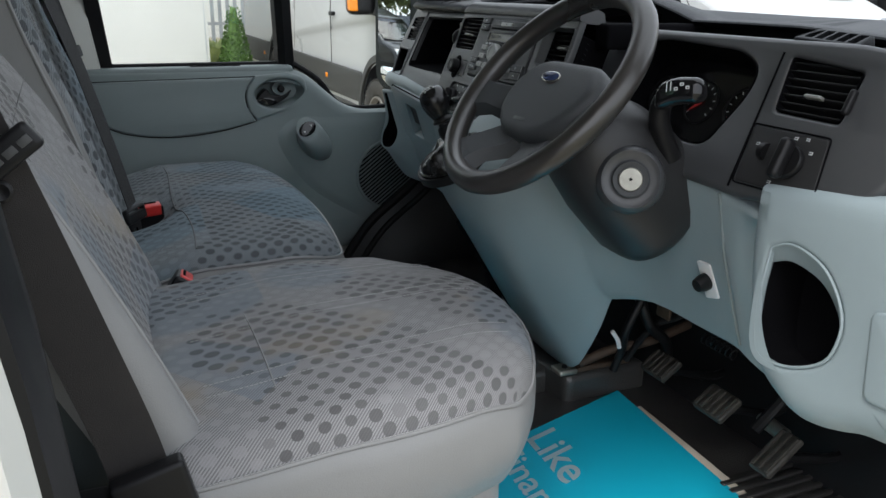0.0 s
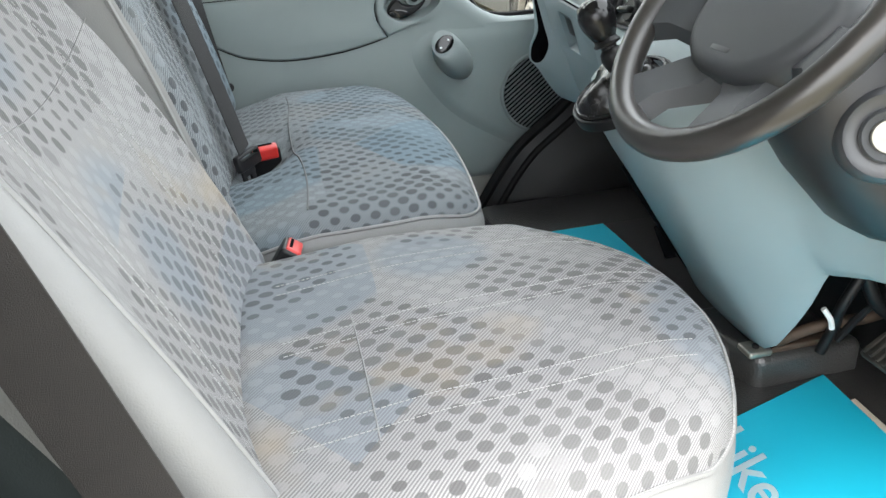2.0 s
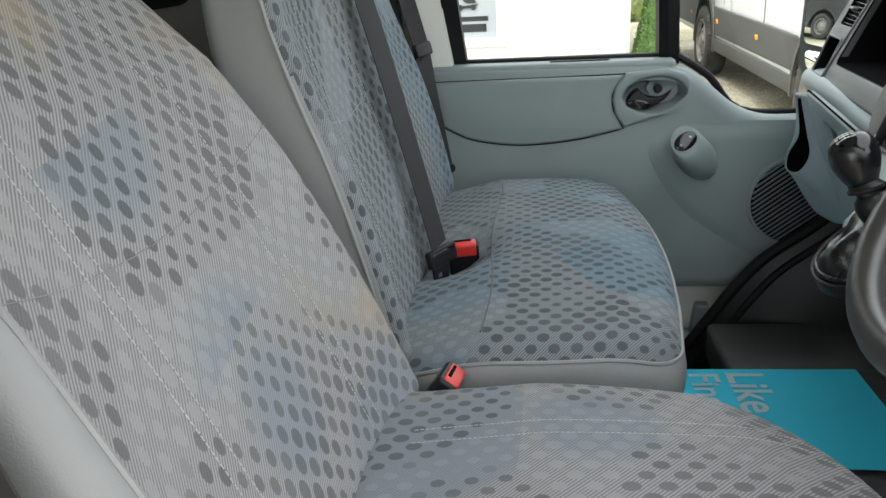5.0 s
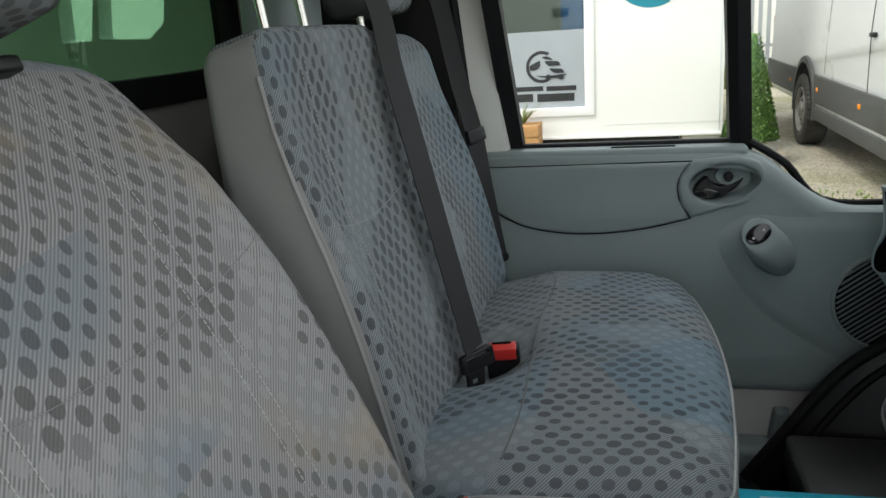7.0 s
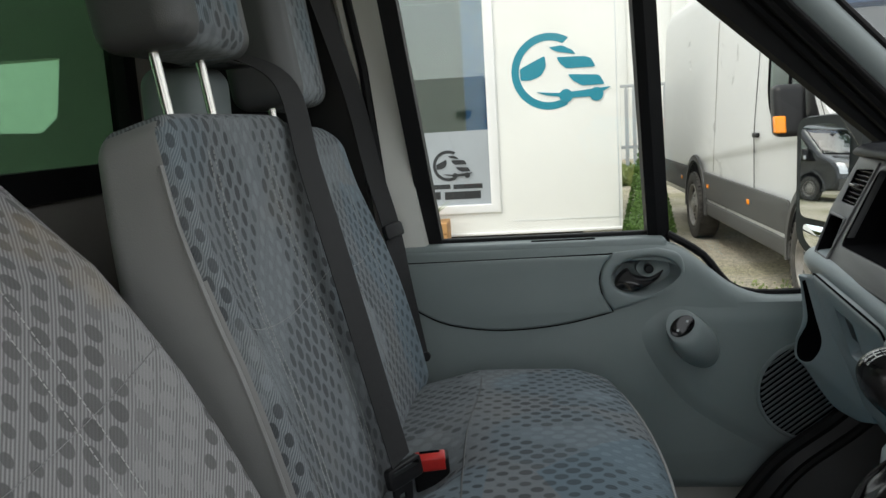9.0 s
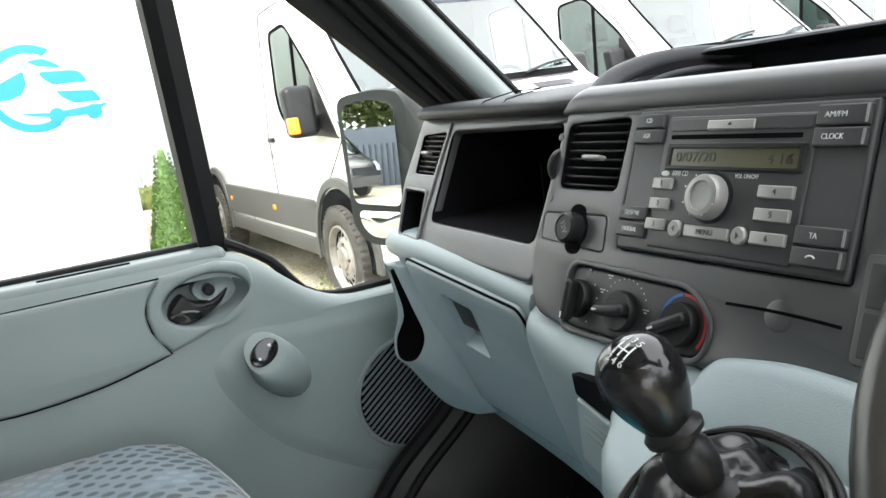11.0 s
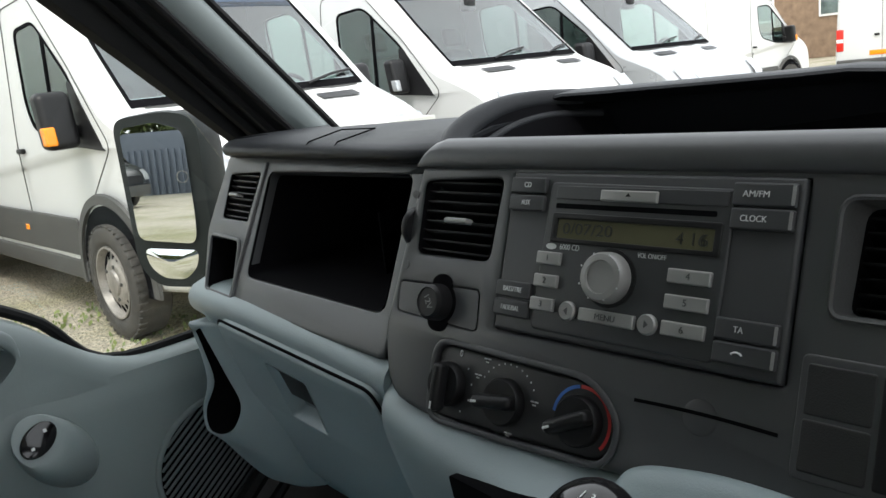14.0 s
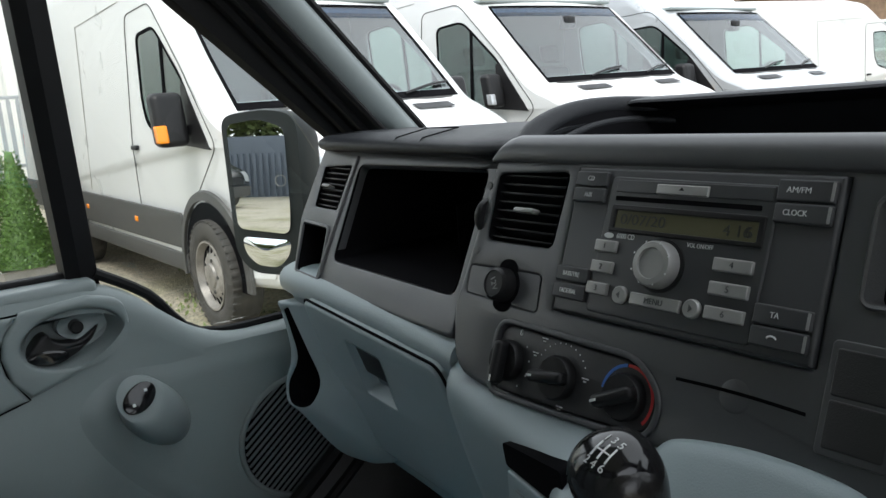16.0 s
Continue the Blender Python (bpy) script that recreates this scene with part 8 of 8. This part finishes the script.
def emblem(cx, cz, r, w, m, host):
    """A round sign: an open ring with a bonnet, streaks and a small van shape."""
    g = lambda p: fo((cx + p[0] * r, cz + p[1] * r, p[2]))
    ring_o = [(math.cos(radians(a)), math.sin(radians(a))) for a in range(58, 302, 6)]
    ring_i = [(0.80 * math.cos(radians(a)), 0.80 * math.sin(radians(a))) for a in range(302, 57, -6)]
    e = part("emblem", plate(ring_o + ring_i, (), g, w, w + 0.002), m, host, "round emblem of a ring and streaks")
    shapes = [
        [(-0.78, 0.10), (-0.5, 0.24), (-0.10, 0.42), (-0.08, 0.12), (-0.22, -0.10), (-0.48, -0.20), (-0.76, -0.20)],
        [(0.0, 0.62), (0.35, 0.66), (0.62, 0.52), (0.72, 0.40), (0.2, 0.50)],
        [(0.2, 0.36), (0.95, 0.34), (1.10, 0.28), (1.22, 0.05), (0.45, 0.05), (0.28, 0.2)],
        [(0.48, -0.10), (1.30, -0.16), (1.45, -0.42), (0.85, -0.42), (0.62, -0.28)],
        [(-0.38, -0.52), (0.30, -0.58), (1.62, -0.48), (1.35, -0.62), (1.30, -0.72), (0.55, -0.72), (-0.1, -0.62)],
    ]
    for k, s in enumerate(shapes):
        part("streak", plate(rounded(s, 0.06, 3), (), g, w, w + 0.0045 + 0.0006 * k), m, e)
    for u in (0.42, 1.22):
        part("spot", plate(oval(u, -0.66, 0.18, 0.18, 20), (), g, w, w + 0.009), m, e)
    return e


emblem(0.51, 2.105, 0.355, 0.0005, M["teal"], cabn)
emblem(-0.50, 1.27, 0.15, -0.0185, M["sign"], cabn)
bm = bmesh.new()
for u0, v0, u1, v1 in ((-0.775, 1.045, -0.49, 1.09), (-0.46, 1.04, -0.175, 1.085), (-0.775, 0.945, -0.59, 1.02), (-0.55, 0.94, -0.195, 1.015)):
    add_plate(bm, rect(u0, v0, u1, v1), (), fo, -0.0185, -0.0165)
part("sign_bars", bm, M["sign"], wn1, "two rows of plain dark bars")


def leaves(name, pts, size, m, host, label="", flat=0.0, seed=3):
    """Many small leaves, each a bent quad, at the points given."""
    rnd = random.Random(seed)
    bm = bmesh.new()
    for p, nrm in pts:
        p, nrm = Vector(p), Vector(nrm)
        d = (nrm + Vector((rnd.uniform(-1, 1), rnd.uniform(-1, 1), rnd.uniform(-0.6, 1))) * 0.9).normalized()
        u = d.orthogonal().normalized()
        s = size * rnd.uniform(0.6, 1.3)
        w = d.cross(u)
        q = [p - u * s * 0.25, p + d * s * 0.5 - w * s * 0.3, p + d * s, p + d * s * 0.5 + w * s * 0.3]
        bm.faces.new([bm.verts.new(x) for x in q])
    return part(name, bm, m, host, label)


def topiary(x, y, wid, hgt, pot):
    t = thing("topiary", (x, y, GROUND), "clipped cone-shaped box topiary in a grey planter by the cabin", "plant")
    part("planter", loft([[(x - s, y - s, z), (x + s, y - s, z), (x + s, y + s, z), (x - s, y + s, z)] for s, z in ((0.17, GROUND), (0.21, GROUND + pot), (0.22, GROUND + pot), (0.20, GROUND + pot - 0.02))]), M["plant_pot"], t, "square grey planter")
    z0 = GROUND + pot
    part("core", lathe([(wid * 0.46, 0), (wid * 0.2, hgt * 0.55), (wid * 0.06, hgt * 0.98), (0, hgt * 0.99)], (x, y, z0), (0, 0, 1), 16), M["leaf"], t)
    rnd = random.Random(5)
    pts = []
    for _ in range(5200):
        h = 1 - math.sqrt(rnd.random())
        a = rnd.uniform(0, 2 * math.pi)
        r = wid * 0.5 * (1 - 0.86 * h) * rnd.uniform(0.93, 1.03)
        pts.append(((x + r * math.cos(a), y + r * math.sin(a), z0 + hgt * h), (math.cos(a), math.sin(a), 0.3)))
    leaves("foliage", pts, 0.026, M["leaf"], t, "dense small green leaves")
    return t


topiary(1.36, 8.15, 0.46, 0.92, 0.24)

# spiky plant in a wooden planter
pl = thing("spiky_plant", (-0.66, 8.2, GROUND), "spiky green plant in a wooden slatted planter", "plant")
for k in range(4):
    part("board", rbox((-0.84, 8.02, GROUND + 0.11 * k), (-0.50, 8.38, GROUND + 0.105 + 0.11 * k), 0.006), M["wood"], pl)
rnd = random.Random(8)
for k in range(26):
    a, l = rnd.uniform(0, 6.28), rnd.uniform(0.22, 0.42)
    d = Vector((math.cos(a), math.sin(a), 0)) * rnd.uniform(0.3, 1.0)
    p0 = Vector((-0.66, 8.2, GROUND + 0.44))
    part("blade", loft([[p0 + d * l * t + Vector((0, 0, l * (1.1 * t - 0.6 * t * t))) + d.cross(Vector((0, 0, 1))) * s * 0.016 * (1 - t) for s in (-1, 1)] for t in (0, 0.35, 0.7, 0.98)], closed=False), M["grass"], pl)

# palisade fence and grass verge behind, warehouse wall beyond
fn = thing("palisade_fence", (3.0, 17.0, GROUND), "grey galvanised palisade fence", "fence")
for z in (0.75, 1.95):
    part("rail", rbox((0.5, 17.0, z + 0.2), (12.0, 17.04, z + 0.26), 0.005, 1), M["fence"], fn)
me = None
for k in range(75):
    x = 0.6 + 0.15 * k
    pale = part("pale", plate([(x - 0.035, GROUND), (x + 0.035, GROUND), (x + 0.035, 2.1), (x, 2.2), (x - 0.035, 2.1)], (), wall_xz(16.98, 17.2), 0.0, 0.012), M["fence"], fn)
sh = thing("warehouse", (6.0, 24.0, GROUND), "pale profiled-steel warehouse wall", "building")
for k in range(90):
    x = -14 + 0.4 * k
    part("sheet", rbox((x, 24.0, GROUND), (x + 0.34, 24.06, 7.5), 0.02, 1), M["cabin"], sh)
part("backing", rbox((-14, 24.04, GROUND), (22, 24.3, 7.6), 0.02, 1), M["cabin"], sh)
rnd = random.Random(11)
pts = []
for _ in range(5000):
    x, y = rnd.uniform(0.5, 9.0), 16.2 + rnd.random() ** 2 * 1.5 - 0.6
    pts.append(((x, y, GROUND), (0, 0, 2)))
tagged(leaves("grass_verge", pts, 0.30, M["grass"], None, seed=4), "ragged green grass along the fence", "grass", kind="stuff")
pts = []
for _ in range(2600):
    x, y = rnd.uniform(1.3, 4.5), rnd.uniform(4.6, 8.0)
    if noise.noise(Vector((x * 1.3, y * 1.3, 2))) > 0.05:
        pts.append(((x, y, GROUND), (0, 0, 2)))
tagged(leaves("grass_tufts", pts, 0.035, M["grass"], None, seed=6), "thin grass growing through the gravel", "grass", kind="stuff")

# brick building far across the yard
bb = thing("brick_building", (44.0, 22.0, GROUND), "brown brick building with a tiled roof across the yard", "building")
part("wall", rbox((40.0, 13.0, GROUND), (48.0, 36.0, 5.4), 0.02, 1), M["brick"], bb)
part("roof", loft([[(39.4, y, 5.4), (44.0, y, 8.2), (48.6, y, 5.4), (44.0, y, 5.6)] for y in (12.6, 36.4)]), M["tiles"], bb, "brown tiled roof")
for k in range(6):
    w = part("window", rbox((39.94, 15.0 + 3.4 * k, 2.2), (40.02, 16.3 + 3.4 * k, 3.6), 0.01, 1), M["upvc"], bb, "white-framed window")
    part("pane", rbox((39.92, 15.1 + 3.4 * k, 2.3), (39.945, 16.2 + 3.4 * k, 3.5), 0.004, 1), M["vglass"], w)

# steel-sheet fence and trees behind the van, seen in the door mirror
bf = thing("sheet_fence", (-22.0, 12.0, GROUND), "dark grey corrugated steel fence", "fence")
for k in range(130):
    y = -4.0 + 0.215 * k
    part("sheet", rbox((-22.06, y, GROUND), (-21.98, y + 0.12, 1.75), 0.02, 1), M["sheet"], bf)
part("backing", rbox((-22.2, -4, GROUND), (-22.04, 24, 2.3), 0.01, 1), M["sheet"], bf)


part("emblem_ring", plate(oval(11.75, 0.85, 0.20, 0.20, 32), [oval(11.75, 0.85, 0.16, 0.16, 32)], lambda p: Vector((-21.99 + p[2], p[0], p[1])), 0.0, 0.01), M["plant_pot"], bf, "pale ring emblem")


def tree(x, y, h, seed):
    rnd = random.Random(seed)
    t = thing("tree", (x, y, GROUND), "leafy tree behind the steel fence", "tree", "trees")
    bm = tube(spline([(x, y, GROUND), (x + 0.1, y, GROUND + h * 0.3), (x, y + 0.1, GROUND + h * 0.8)], 4), [0.16 * (1 - 0.08 * k) for k in range(9)], 8)
    tips = []
    for k in range(14):
        a, z0 = rnd.uniform(0, 6.28), GROUND + h * rnd.uniform(0.3, 0.75)
        e = Vector((x + math.cos(a) * h * 0.25, y + math.sin(a) * h * 0.25, z0 + h * rnd.uniform(0.1, 0.3)))
        add_tube(bm, [(x, y, z0), Vector((x, y, z0)).lerp(e, 0.5) + Vector((0, 0, 0.1)), e], [0.06, 0.04, 0.015], 6)
        tips.append(e)
    part("trunk", bm, M["bark"], t)
    pts = []
    for e in tips:
        for _ in range(620):
            d = Vector((rnd.gauss(0, 1), rnd.gauss(0, 1), rnd.gauss(0, 0.8)))
            pts.append((e + d * h * 0.09, d))
    leaves("crown", pts, 0.27, M["tree"], t, "uneven green crown", seed=seed)
    return t


for k, (y, h) in enumerate(((2.0, 5.6), (6.0, 6.0), (9.0, 5.2), (11.6, 6.0), (14.2, 5.4), (17.5, 6.0))):
    tree(-24.5 - (k % 2), y, h, 20 + k)

# passenger door mirror
mr = thing("door_mirror", (0.93, 2.45, 1.4), "large black door mirror with a wide-angle glass below", "mirror")
MF = fr((0.93, 2.565, 1.51), (0.36, -0.93, 0.0), (0.045, 0, 1))
shape = rounded([(-0.084, 0.142), (-0.072, -0.13), (-0.03, -0.166), (0.075, -0.166), (0.112, -0.10), (0.112, 0.135), (0.04, 0.150)], [0.03, 0.04, 0.03, 0.05, 0.05, 0.04, 0.05], 5)
part("housing", loft([[MF((u * k, v * k, w)) for u, v in shape] for k, w in ((1.0, 0.012), (1.02, 0.0), (1.0, -0.03), (0.85, -0.065), (0.5, -0.08))]), M["ear"], mr, "black plastic mirror housing")
gl_u = rounded([(-0.066, 0.125), (-0.058, -0.078), (0.078, -0.086), (0.083, -0.04), (0.083, 0.114), (0.02, 0.132)], 0.020, 5)
part("main_glass", plate(gl_u, (), MF, 0.010, 0.0155), M["mirror"], mr, "flat mirror glass")
gl_l = rounded([(-0.052, -0.094), (-0.045, -0.128), (-0.015, -0.150), (0.04, -0.152), (0.07, -0.128), (0.078, -0.098)], 0.016, 4)
part("wide_glass", loft([[MF((0.013 + (u - 0.013) * k, -0.122 + (v + 0.122) * k, 0.0128 + 0.005 * (1 - k * k))) for u, v in gl_l] for k in (1.0, 0.85, 0.65, 0.45, 0.25, 0.08)]), M["mirror"], mr, "bulging wide-angle mirror glass", sharp=70)
part("arm", rbox((0.95, 2.32, 1.33), (1.03, 2.47, 1.42), 0.025, 3), M["ear"], mr, "black mirror arm")
